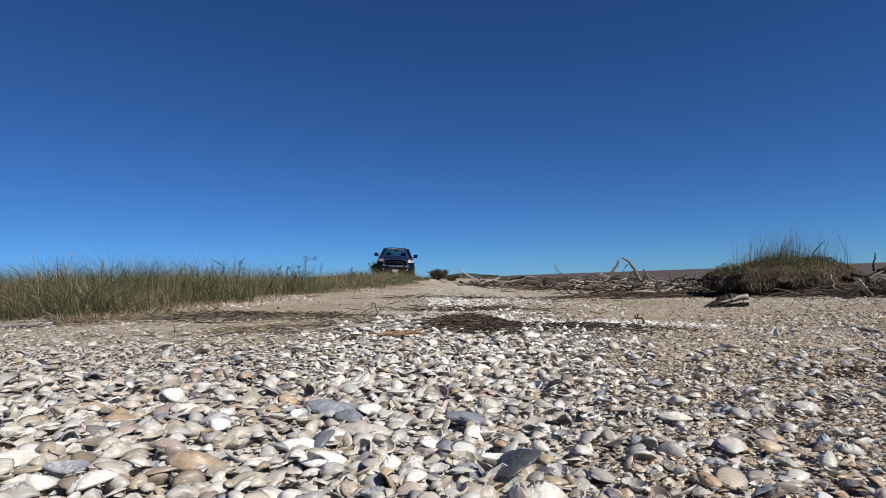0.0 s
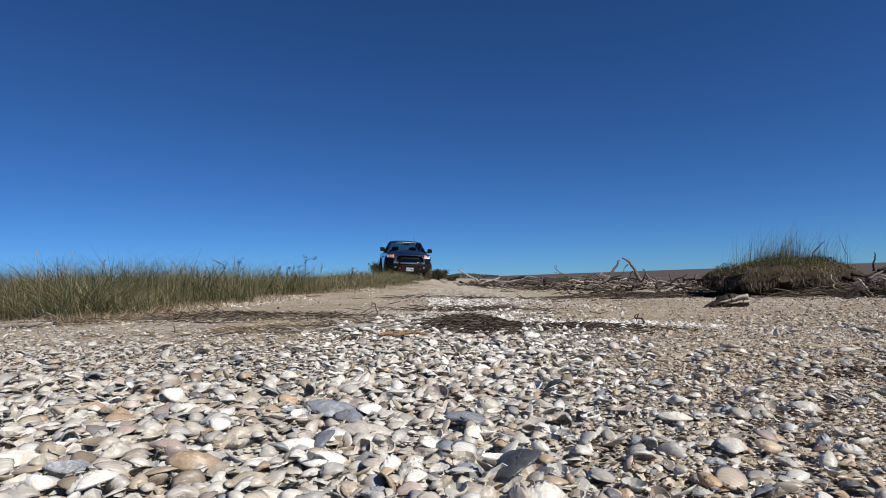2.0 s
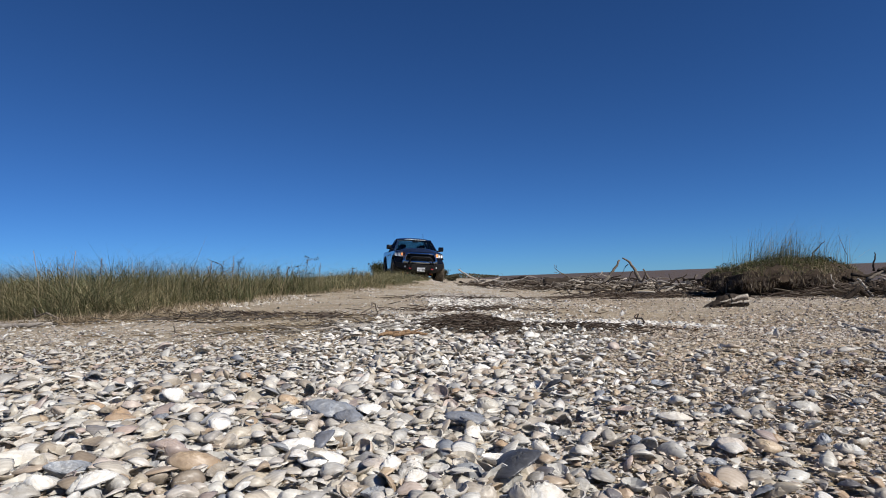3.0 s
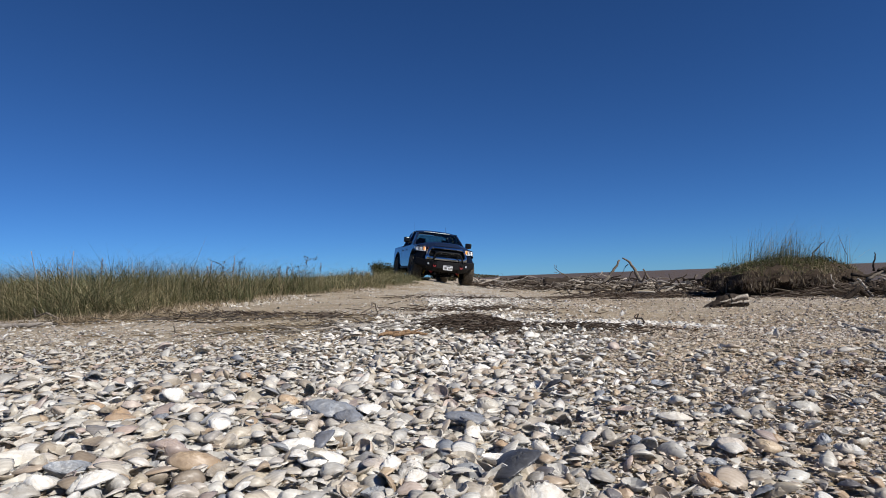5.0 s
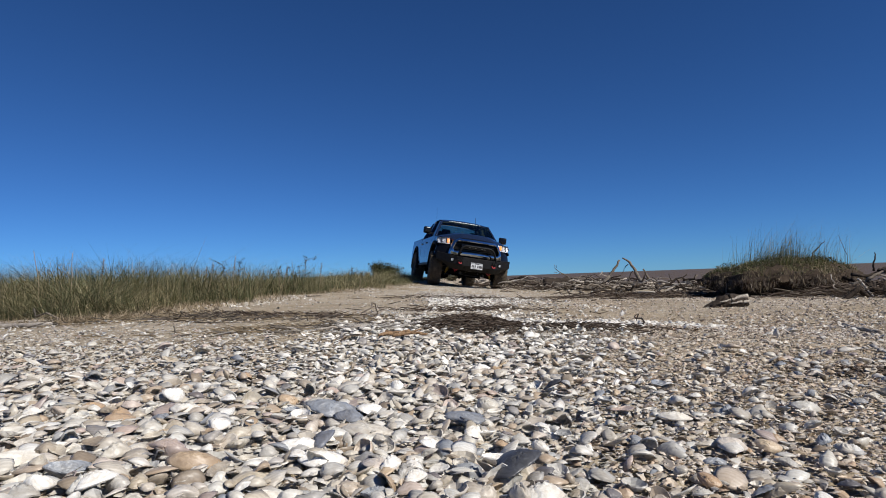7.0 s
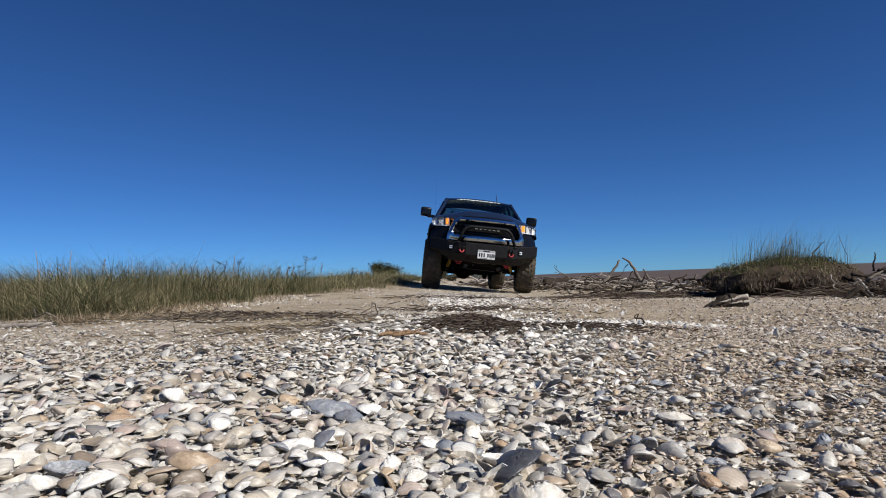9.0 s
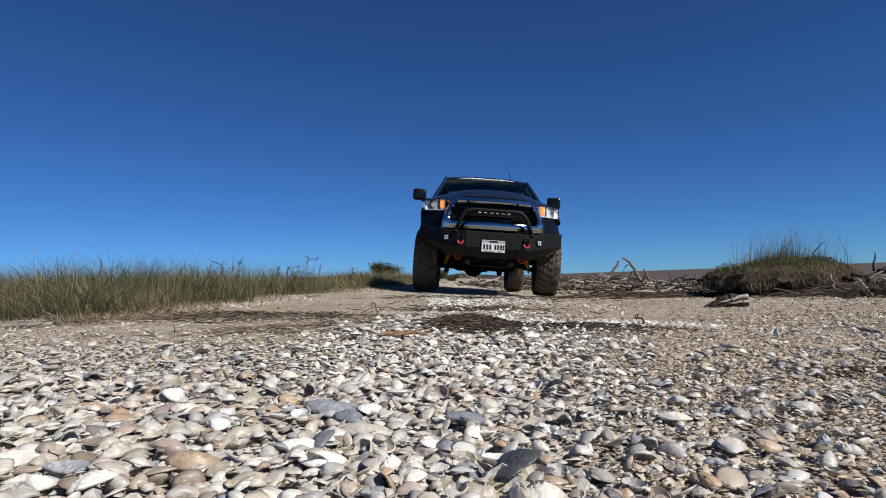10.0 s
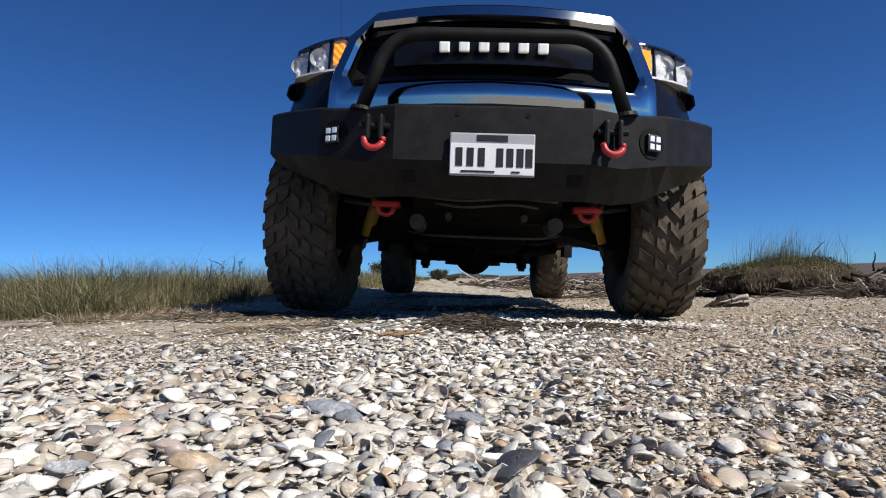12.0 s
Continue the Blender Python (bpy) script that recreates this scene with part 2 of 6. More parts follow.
def tube(path, radii, sides=8, rough=0.12, seed=1, caps=True):
    """A crooked, tapered round bar along a path, as verts and triangle faces."""
    rng = np.random.default_rng(seed)
    p, r = np.asarray(path, dtype=float), np.asarray(radii, dtype=float)
    d = np.gradient(p, axis=0)
    d /= np.linalg.norm(d, axis=1)[:, None] + 1e-9
    up = np.array([0.13, 0.27, 0.95])
    a = np.cross(d, up)
    a /= np.linalg.norm(a, axis=1)[:, None] + 1e-9
    b = np.cross(d, a)
    th = np.linspace(0, 2 * np.pi, sides, endpoint=False)
    lump = 1 + rough * rng.normal(0, 1, (len(p), sides))
    ring = p[:, None, :] + (r[:, None] * lump)[..., None] * (np.cos(th)[None, :, None] * a[:, None, :] + np.sin(th)[None, :, None] * b[:, None, :])
    v = ring.reshape(-1, 3)
    f = []
    for i in range(len(p) - 1):
        for j in range(sides):
            q0, q1 = i * sides + j, i * sides + (j + 1) % sides
            f += [(q0, q1, q1 + sides), (q0, q1 + sides, q0 + sides)]
    if caps:
        v = np.vstack([v, p[0], p[-1]])
        n = len(v)
        for j in range(sides):
            f += [(n - 2, (j + 1) % sides, j), (n - 1, (len(p) - 1) * sides + j, (len(p) - 1) * sides + (j + 1) % sides)]
    return v, np.array(f)


def join(parts):
    vs, fs, k = [], [], 0
    for v, f in parts:
        vs.append(v)
        fs.append(np.asarray(f) + k)
        k += len(v)
    return np.vstack(vs), np.vstack(fs)


def bent(a, b, n=9, wander=0.06, seed=1, sag=0.0):
    """A crooked line from a to b."""
    rng = np.random.default_rng(seed)
    a, b = np.asarray(a, dtype=float), np.asarray(b, dtype=float)
    t = np.linspace(0, 1, n)[:, None]
    ln = np.linalg.norm(b - a)
    w = np.cumsum(rng.normal(0, 1, (n, 3)), axis=0)
    w -= w[0] + (w[-1] - w[0]) * t
    p = a + (b - a) * t + w * wander * ln / math.sqrt(n)
    p[:, 2] += sag * ln * 4 * (t * (1 - t))[:, 0]
    return p


# ---------------------------------------------------------------- ground and water
def build_ground():
    ys = np.concatenate([np.linspace(-60, -1, 25), np.arange(-0.8, 0.3, 0.1), np.arange(0.3, 4.0, 0.045), np.geomspace(4.0, 60, 150), np.geomspace(65, 3500, 24)])
    xs_half = np.concatenate([np.arange(0, 3.6, 0.055), np.geomspace(3.65, 40, 70), np.geomspace(45, 3500, 18)])
    xs = np.concatenate([-xs_half[:0:-1], xs_half])
    gx, gy = np.meshgrid(xs, ys)
    v = np.stack([gx, gy, ground_z(gx, gy)], -1).reshape(-1, 3)
    nx, ny = len(xs), len(ys)
    i = (np.arange(ny - 1)[:, None] * nx + np.arange(nx - 1)[None]).ravel()
    f = np.stack([i, i + 1, i + nx + 1, i + nx], 1)
    tagged(new("ground", raw_mesh("ground", v, f, M_GROUND)), "pale sandy beach floor strewn with crushed shell", "beach", kind="structure")


build_ground()


def build_water():
    xs = np.concatenate([np.linspace(5.0, 40, 30), np.geomspace(45, 4000, 14)])
    ys = np.concatenate([np.linspace(-60, 80, 40), np.geomspace(90, 4200, 16)])
    gx, gy = np.meshgrid(xs, ys)
    z = -0.62 + 0.02 * np.sin(gx * 1.3 + 0.3 * gy) * (gy < 80)
    v = np.stack([gx, gy, z], -1).reshape(-1, 3)
    nx, ny = len(xs), len(ys)
    i = (np.arange(ny - 1)[:, None] * nx + np.arange(nx - 1)[None]).ravel()
    f = np.stack([i, i + 1, i + nx + 1, i + nx], 1)
    tagged(new("water", raw_mesh("water", v, f, M_WATER)), "muddy brown bay water with small ripples", "water", kind="structure")


build_water()


# ---------------------------------------------------------------- shells
def shell_proto(rings, sides, pointed=0.25, thick=0.0):
    """A unit cupped shell, its hinge at -y: domed, egg-shaped in plan, 1 long and 1 wide."""
    v = [(0.0, -0.12, 0.34)]
    for r in range(1, rings + 1):
        u = r / rings
        for s in range(sides):
            a = 2 * math.pi * s / sides
            rad = 0.5 * u * (1 - pointed * 0.5 * (1 - math.sin(a)) * abs(math.cos(a)))
            v.append((rad * math.cos(a), rad * math.sin(a) - 0.12 * (1 - u), 0.34 * (1 - u ** 2.0)))
    f = [(0, 1 + s, 1 + (s + 1) % sides) for s in range(sides)]
    for r in range(rings - 1):
        for s in range(sides):
            p, q = 1 + r * sides + s, 1 + r * sides + (s + 1) % sides
            f += [(p, p + sides, q + sides), (p, q + sides, q)]
    v = np.array(v)
    f = np.array(f)
    if thick:
        n = len(v)
        w = v * (0.93, 0.93, 1.0) - (0, 0, thick)
        lo = f[:, ::-1] + n
        e0 = 1 + (rings - 1) * sides
        rim = []
        for s in range(sides):
            p, q = e0 + s, e0 + (s + 1) % sides
            rim += [(p, p + n, q + n), (p, q + n, q)]
        v, f = np.vstack([v, w]), np.vstack([f, lo, np.array(rim)])
    return v, f


def broken(proto, seed, wedge=0.0, rag=0.08, stretch=1.0):
    """The same shell with a ragged outline, or with a piece of it snapped off."""
    rng = np.random.default_rng(seed)
    v = proto[0].copy()
    a = np.arctan2(v[:, 1], v[:, 0])
    k = 1 + rag * (np.sin(3 * a + seed) + 0.7 * np.sin(7 * a + 2 * seed)) + rag * 0.4 * rng.normal(0, 1, len(v))
    v[:, :2] *= k[:, None]
    if wedge:
        cut = 0.5 - wedge
        c, d = math.cos(seed * 1.7), math.sin(seed * 1.7)
        over = np.maximum(0.0, v[:, 0] * c + v[:, 1] * d - cut * (0.8 + 0.4 * rng.random(len(v))))
        v[:, 0] -= over * c
        v[:, 1] -= over * d
    v[:, 0] *= stretch
    v[:, 2] *= 1 + 0.12 * rng.normal(0, 1, len(v)) * (v[:, 2] > 0.05)
    return v, proto[1]


def shell_litter(name, label, n, x_of, y_range, size_range, protos, tilt, flip, lift, keep, seed, flat=(0.25, 0.75), mat=None):
    rng = np.random.default_rng(seed)
    y = y_range[0] + (y_range[1] - y_range[0]) * rng.random(n) ** x_of[2]
    x = rng.uniform(-1, 1, n) * (x_of[0] + x_of[1] * y)
    ok = keep(x, y, rng)
    x, y = x[ok], y[ok]
    n = len(x)
    s = np.exp(rng.uniform(math.log(size_range[0]), math.log(size_range[1]), n))
    size = np.stack([s, s * rng.uniform(0.5, 0.95, n), s * rng.uniform(flat[0], flat[1], n)], 1)
    z = ground_z(x, y) + rng.uniform(-0.1, 1.0, n) * lift
    spin = turns(rng, n, tilt, flip)
    place = np.stack([x, y, z], 1)
    kind = rng.integers(0, len(protos), n)
    done = [scatter(p[0], p[1], place[kind == i], spin[kind == i], size[kind == i]) for i, p in enumerate(protos)]
    v, f = join(done)
    soft = np.concatenate([np.tile(domed(p), int((kind == i).sum())) for i, p in enumerate(protos)])
    return tagged(new(name, raw_mesh(name, v, f, mat or M_SHELL, soft)), label, "shells", kind="stuff")


def domed(proto):
    """Which faces are the smooth dome; the rim and the hollow stay crisp."""
    n = len(proto[1])
    sides = int(sum(1 for q in proto[1] if q[0] == 0))
    return np.arange(n) < ((n - 2 * sides) // 2 if n > 2 * sides + sides else 0)


def patchy(x, y):
    return np.sin(1.3 * x + 0.8 * np.sin(0.9 * y)) * np.sin(0.8 * y + 0.6 * np.sin(1.7 * x)) + 0.5 * np.sin(3.9 * x + 1.0) * np.sin(2.7 * y)


def sandy(x, y):
    """Where the lane of bare sand lies: 1 on it, 0 on the shell beds."""
    lane = sstep(-0.03, -0.28, x + 0.02 * y) * sstep(1.2, 1.6, y)
    gap = sstep(0.5, 1.0, x) * sstep(6.2, 7.0, y) * sstep(12.0, 10.0, y)
    track = 0.8 * sstep(2.45, 2.8, y) * sstep(4.3, 3.8, y) * sstep(1.45, 1.15, x)
    return np.maximum(np.maximum(lane, gap), track)


def big_keep(x, y, rng):
    right = sstep(0.06, 0.27, x / np.maximum(y, 0.3)) * sstep(3.4, 2.8, y)
    left = sstep(0.80, 1.12, y) * sstep(-0.05, -0.22, x / np.maximum(y, 0.3))
    return rng.random(len(x)) < (1 - 0.86 * np.maximum(right, left)) * (1 - 0.99 * sandy(x, y))


def small_keep(x, y, rng):
    return rng.random(len(x)) < (1 - 0.8 * sandy(x, y))


def far_keep(x, y, rng):
    return rng.random(len(x)) < np.clip(0.75 + 0.45 * patchy(x, y), 0.15, 1.0) * (1 - 0.88 * sandy(x, y)) * sstep(-3.3, -2.9, x)


def crest_keep(x, y, rng):
    return (x > -0.28 - 0.05 * y) & (x < 0.12 + 0.26 * y) & (rng.random(len(x)) < np.clip(0.62 + 0.5 * patchy(3.0 * x, 4.0 * y), 0.1, 1.0) * (1 - 0.9 * sandy(x + 0.12, y)))


def around_keep(x, y, rng):
    """The bed thins out towards the sides and behind; its middle is laid with finer pieces."""
    near = (y > 0.36) & (np.abs(x) < 0.10 + 0.76 * y)
    return (rng.random(len(x)) < sstep(3.3, 1.2, np.hypot(x, y - 0.6))) & ~near & (rng.random(len(x)) < 1 - 0.8 * sandy(x, y))


def lane_keep(x, y, rng):
    return rng.random(len(x)) < sandy(x, y) * np.clip(0.45 + 0.6 * patchy(2.1 * x, 1.6 * y), 0.08, 1.0)


P_FULL, P_MID, P_LOW = shell_proto(3, 12, 0.22, 0.05), shell_proto(2, 9, 0.25), shell_proto(1, 6, 0.2)
FULL = [P_FULL, broken(P_FULL, 1, 0, 0.05, 1.15), broken(P_FULL, 2, 0.22, 0.06), broken(P_FULL, 3, 0.3, 0.09, 1.2), broken(P_FULL, 4, 0.12, 0.10), broken(P_FULL, 5, 0.0, 0.12, 1.35)]
MID = [P_MID, broken(P_MID, 1, 0.25, 0.10), broken(P_MID, 2, 0.32, 0.14, 1.3), broken(P_MID, 3, 0.1, 0.12)]
LOW = [P_LOW, broken(P_LOW, 1, 0.25, 0.14), broken(P_LOW, 2, 0.1, 0.14, 1.3)]
def centre_part(keep, side):
    """The same rule on one side of a wavering line only: -1 the pale bed and what lies left of it, 1 the brown hash beside it."""
    def rule(x, y, rng):
        edge = 0.10 + 0.16 * y + 0.05 * np.sin(9.0 * y) + 0.04 * np.sin(23.0 * x) + rng.normal(0, 0.07, len(x))
        return keep(x, y, rng) & ((x - edge) * side > 0)
    return rule


shell_litter("shell_litter", "bed of broken white, tan and grey clam shells", 12500, (0.12, 0.78, 0.80), (0.36, 1.55), (0.013, 0.036), FULL, 0.40, 0.34, 0.015, big_keep, 21, (0.25, 0.85))
shell_litter("shell_litter", "crest of bleached shells on the low ridge", 5200, (0.15, 0.5, 1.0), (1.0, 2.1), (0.011, 0.030), MID, 0.45, 0.34, 0.015, crest_keep, 34, (0.25, 0.8), mat=M_SHELL_BLEACHED)
shell_litter("shell_litter", "bed of broken white and tan clam shells", 8500, (0.12, 0.78, 0.7), (1.5, 2.9), (0.013, 0.036), MID, 0.50, 0.34, 0.014, big_keep, 31, (0.22, 0.85), mat=M_SHELL_PALE)
shell_litter("shell_litter", "small broken shell pieces between the larger shells", 28000, (0.12, 0.78, 1.0), (0.36, 3.2), (0.008, 0.020), MID, 0.38, 0.28, 0.010, centre_part(small_keep, -1), 22, (0.3, 0.75))
shell_litter("shell_litter", "small tan and brown broken shell pieces", 26000, (0.12, 0.78, 1.0), (0.36, 3.2), (0.006, 0.019), MID, 0.42, 0.28, 0.009, centre_part(small_keep, 1), 32, (0.3, 0.7), mat=M_SHELL_WARM)
shell_litter("shell_litter", "fine pale shell chips filling the gaps of the shell bed", 60000, (0.12, 0.78, 1.0), (0.36, 2.0), (0.006, 0.013), LOW, 0.30, 0.2, 0.006, centre_part(small_keep, -1), 28, (0.3, 0.7))
shell_litter("shell_litter", "fine brown shell chips mixed with coarse sand", 52000, (0.12, 0.78, 1.0), (0.36, 2.6), (0.004, 0.012), LOW, 0.35, 0.2, 0.009, centre_part(small_keep, 1), 38, (0.3, 0.8), mat=M_SHELL_WARM)
shell_litter("shell_litter", "fine shell hash pressed into the sandy lane", 34000, (0.3, 0.75, 0.9), (1.4, 6.0), (0.004, 0.012), LOW, 0.3, 0.15, 0.004, lane_keep, 27, (0.25, 0.6))
shell_litter("shell_litter", "pale shell fragments strewn over the sand", 68000, (0.5, 0.80, 0.8), (2.5, 9.0), (0.008, 0.030), LOW, 0.5, 0.15, 0.010, centre_part(far_keep, -1), 23, (0.3, 0.9))
shell_litter("shell_litter", "tan shell fragments strewn over the sand", 76000, (0.5, 0.80, 0.8), (2.3, 9.0), (0.007, 0.026), LOW, 0.5, 0.15, 0.010, centre_part(far_keep, 1), 33, (0.3, 0.9), mat=M_SHELL_WARM)
shell_litter("shell_litter", "pale shell fragments strewn over the beach", 46000, (3.2, 0.0, 1.0), (-2.4, 2.9), (0.010, 0.034), LOW, 0.5, 0.15, 0.010, around_keep, 26, (0.3, 0.9))
shell_litter("shell_litter", "bleached shell fragments scattered along the far beach", 30000, (0.5, 0.6, 0.8), (8.0, 26.0), (0.016, 0.050), LOW, 0.35, 0.1, 0.008, far_keep, 24, (0.3, 0.9), mat=M_SHELL_PALE)


def bank_keep(x, y, rng):
    return (rng.random(len(x)) > sandy(x, y)) & (x > -0.12) & (x < 0.75 + 0.1 * y) & (rng.random(len(x)) < np.clip(0.5 + 0.6 * patchy(1.7 * x, 1.3 * y), 0.05, 1.0))


shell_litter("shell_litter", "bank of bleached shells behind the twig wrack", 17000, (0.3, 0.35, 0.9), (2.0, 5.2), (0.014, 0.04), MID, 0.5, 0.3, 0.016, bank_keep, 25, (0.3, 0.8), mat=M_SHELL_BLEACHED)


# ---------------------------------------------------------------- grass
def blades(n_seg=3):
    """A unit blade: 1 high, 1 wide at the foot, leaning towards +x by 1 at the tip."""
    v, f = [], []
    for i in range(n_seg):
        t = i / n_seg
        w = 0.5 * (1 - t ** 1.5)
        v += [(t ** 2, -w, t), (t ** 2, w, t)]
    v.append((1.0, 0.0, 0.97))
    for i in range(n_seg - 1):
        f += [(2 * i, 2 * i + 1, 2 * i + 3), (2 * i, 2 * i + 3, 2 * i + 2)]
    k = 2 * (n_seg - 1)
    f.append((k, k + 1, k + 2))
    return np.array(v), np.array(f)


BLADE = blades()


def headings(rng, n, spread=None):
    """Turns about the upright: any way, or mostly down the wind, which blows towards +x."""
    a = rng.uniform(0, 2 * np.pi, n) if spread is None else rng.normal(0.1, spread, n)
    c, s, o, i = np.cos(a), np.sin(a), np.zeros(n), np.ones(n)
    return np.stack([np.stack([c, -s, o], 1), np.stack([s, c, o], 1), np.stack([o, o, i], 1)], 1)


def grass_mesh(name, x, y, z, high, wide, lean, mat, seed, spread=None):
    rng = np.random.default_rng(seed)
    n = len(x)
    size = np.stack([high * np.abs(rng.normal(lean, lean * 0.75, n)), wide, high], 1)
    v, f = scatter(BLADE[0], BLADE[1], np.stack([x, y, z], 1), headings(rng, n, spread), size)
    return raw_mesh(name, v, f, mat)


def grass_edge(y):
    """x of the meadow's edge towards the beach."""
    y = np.asarray(y, dtype=float)
    e = np.interp(y, [2.5, 4.0, 5.6, 6.6, 9.5, 15.0, 18.0, 20.0, 22.0, 25.0, 30.0, 40.0], [-1.65, -1.75, -1.85, -1.5, -1.15, -0.95, -0.85, -0.50, -0.75, -2.0, -4.2, -5.0])
    return e + 0.16 * np.sin(2.9 * y) + 0.10 * np.sin(6.7 * y + 1) + 0.05 * np.sin(15.0 * y)


def into_meadow(x, y):
    """How far a place lies inside the meadow, in metres; below 0 it is outside."""
    front = 2.70 + 0.85 * np.maximum(0.0, -1.7 - x) + 0.12 * np.sin(3.3 * x) + 0.06 * np.sin(8.1 * x)
    return np.minimum(grass_edge(y) - x, 0.8 * (y - front))


def build_meadow():
    rng = np.random.default_rng(5)
    n = 760000
    y = 2.5 + 34 * rng.random(n) ** 2.0
    x = -0.5 - (2.0 + 0.9 * y) * rng.random(n) ** 1.3
    back = into_meadow(x, y)
    clump = 0.5 + 0.5 * np.sin(4.9 * x + 2.3 * y) * np.sin(4.3 * y - 1.7 * x)
    ok = (back > 0) & (rng.random(n) < (0.10 + 0.9 * np.exp(-back / 1.1)) * (0.35 + 0.65 * clump))
    x, y, back, clump = x[ok], y[ok], back[ok], clump[ok]
    n = len(x)
    high = (0.14 + 0.24 * np.minimum(1, back / 0.5)) * rng.uniform(0.35, 1.25, n) * (0.50 + 0.80 * clump * (0.6 + 0.4 * np.sin(1.7 * x + 0.9 * y)) + 0.16 * np.sin(9.1 * x + 2.2 * y) * np.sin(7.3 * y - 3.1 * x))
    high *= 1.10 - 0.36 * sstep(6, 11, y)
    high *= 1.0 + 0.38 * sstep(-1.9, -2.9, x) * sstep(6.5, 5.0, y)
    tall = (rng.random(n) < 0.012) | (np.sin(5.3 * x + 1.1) * np.sin(4.7 * y + 0.6 * x) > 0.90)
    high = 1.12 * np.where(tall, high * 1.15, high) * np.where(rng.random(n) < 0.25, 0.6, 1.0)
    high = np.minimum(high, rng.uniform(0.31, 0.50, n))
    wide = rng.uniform(0.0014, 0.0036, n) * (1 + y / 9)
    me = grass_mesh("meadow_grass", x, y, ground_z(x, y) - 0.01, high, wide, np.where(rng.random(n) < 0.5, 1.7, 0.75), M_GRASS, 6, 2.2)
    tagged(new("meadow_grass", me), "dense olive-green marsh grass with straw-coloured tips", "grass", kind="stuff")
    # tufts that stand above the rest
    tufts = [(-2.33, 3.60, 0.44), (-2.20, 3.75, 0.36), (-2.12, 4.05, 0.39), (-1.98, 4.30, 0.36), (-2.62, 3.70, 0.36), (-1.62, 7.0, 0.44), (-1.75, 5.4, 0.36), (-2.9, 4.4, 0.42), (-2.45, 5.2, 0.40)]
    tx = np.concatenate([rng.normal(a, 0.045 + 0.004 * b, 110) for a, b, _ in tufts])
    ty = np.concatenate([rng.normal(b, 0.06, 110) for _, b, _ in tufts])
    th = np.concatenate([rng.uniform(0.45, 1.0, 110) * h for _, _, h in tufts])
    me = grass_mesh("tall_tufts", tx, ty, ground_z(tx, ty) - 0.01, th, rng.uniform(0.0016, 0.0034, len(tx)) * (1 + ty / 9), 0.30, M_GRASS, 9, 0.9)
    tagged(new("tall_tufts", me), "tall upright tufts standing above the marsh grass", "grass", kind="stuff")
    # fallen straw along the foot of the grass
    n = 12000
    y = 2.5 + 14 * rng.random(n) ** 1.6
    x = grass_edge(y) - 0.1 + rng.normal(0, 0.28, n)
    b = into_meadow(x, y)
    ok = (b > -0.55) & (b < 0.25)
    x, y = x[ok], y[ok]
    n = len(x)
    high = rng.uniform(0.04, 0.13, n)
    me = grass_mesh("fallen_straw", x, y, ground_z(x, y) - 0.004, high * 0.45, rng.uniform(0.003, 0.006, n), 1.9, M_STRAW, 8)
    tagged(new("fallen_straw", me), "dry fallen straw along the foot of the grass", "straw", kind="stuff")


build_meadow()


def foot_keep(x, y, rng):
    off = x - grass_edge(y)
    return (off > -0.05) & (off < 0.55) & (x < 0) & (rng.random(len(x)) < np.clip(0.45 + 0.7 * patchy(2.6 * x, 1.9 * y), 0.0, 1.0))


shell_litter("shell_litter", "pale shells washed up along the foot of the grass", 16000, (0.4, 0.32, 0.9), (3.6, 15.0), (0.012, 0.036), LOW, 0.4, 0.2, 0.008, foot_keep, 35, (0.3, 0.8), mat=M_SHELL_BLEACHED)


def build_far_meadow():
    rng = np.random.default_rng(15)
    n = 26000
    y = 26 + 170 * rng.random(n) ** 2.0
    x = -3.5 - 0.03 * (y - 26) - rng.random(n) * (6 + 0.8 * y)
    z = ground_z(x, y)
    high = rng.uniform(0.12, 0.34, n)
    wide = rng.uniform(0.02, 0.05, n) * y / 40
    me = grass_mesh("far_grass", x, y, z, high, wide, 0.5, M_GRASS, 16)
    tagged(new("far_grass", me), "distant low marsh grass reaching to the horizon", "grass", kind="stuff")


build_far_meadow()


# ---------------------------------------------------------------- driftwood
def driftwood(label, limbs, mat, seed=1, sides=8, name="driftwood_branch", category="driftwood", group=""):
    """One piece of wood: limbs are (start, end, thick foot, thin end, bend)."""
    o = np.array(limbs[0][0], dtype=float)
    ob = None
    for i, (a, b, r0, r1, wob) in enumerate(limbs):
        n = 9
        v, f = tube(bent(a, b, n, wob, seed * 17 + i), np.linspace(r0, r1, n), sides, 0.10, seed * 31 + i)
        if ob is None:
            ob = new(name, raw_mesh(name, v - o, f, mat))
            ob.location = o
        else:
            new("limb", raw_mesh("limb", v - o, f, mat)).parent = ob
    return tagged(ob, label, category, group)


def on_ground(x, y, up=0.0):
    return (x, y, float(ground_z(x, y)) + up)


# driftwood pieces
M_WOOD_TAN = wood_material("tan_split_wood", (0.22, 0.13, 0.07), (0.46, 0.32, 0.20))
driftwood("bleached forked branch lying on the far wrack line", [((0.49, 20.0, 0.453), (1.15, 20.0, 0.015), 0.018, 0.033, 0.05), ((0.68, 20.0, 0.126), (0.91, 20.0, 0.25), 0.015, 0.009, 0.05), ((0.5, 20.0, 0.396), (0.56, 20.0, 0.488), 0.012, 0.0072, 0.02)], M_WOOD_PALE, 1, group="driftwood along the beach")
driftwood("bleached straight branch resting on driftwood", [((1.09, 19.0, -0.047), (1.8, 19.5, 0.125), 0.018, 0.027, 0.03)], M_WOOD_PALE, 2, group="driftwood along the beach")
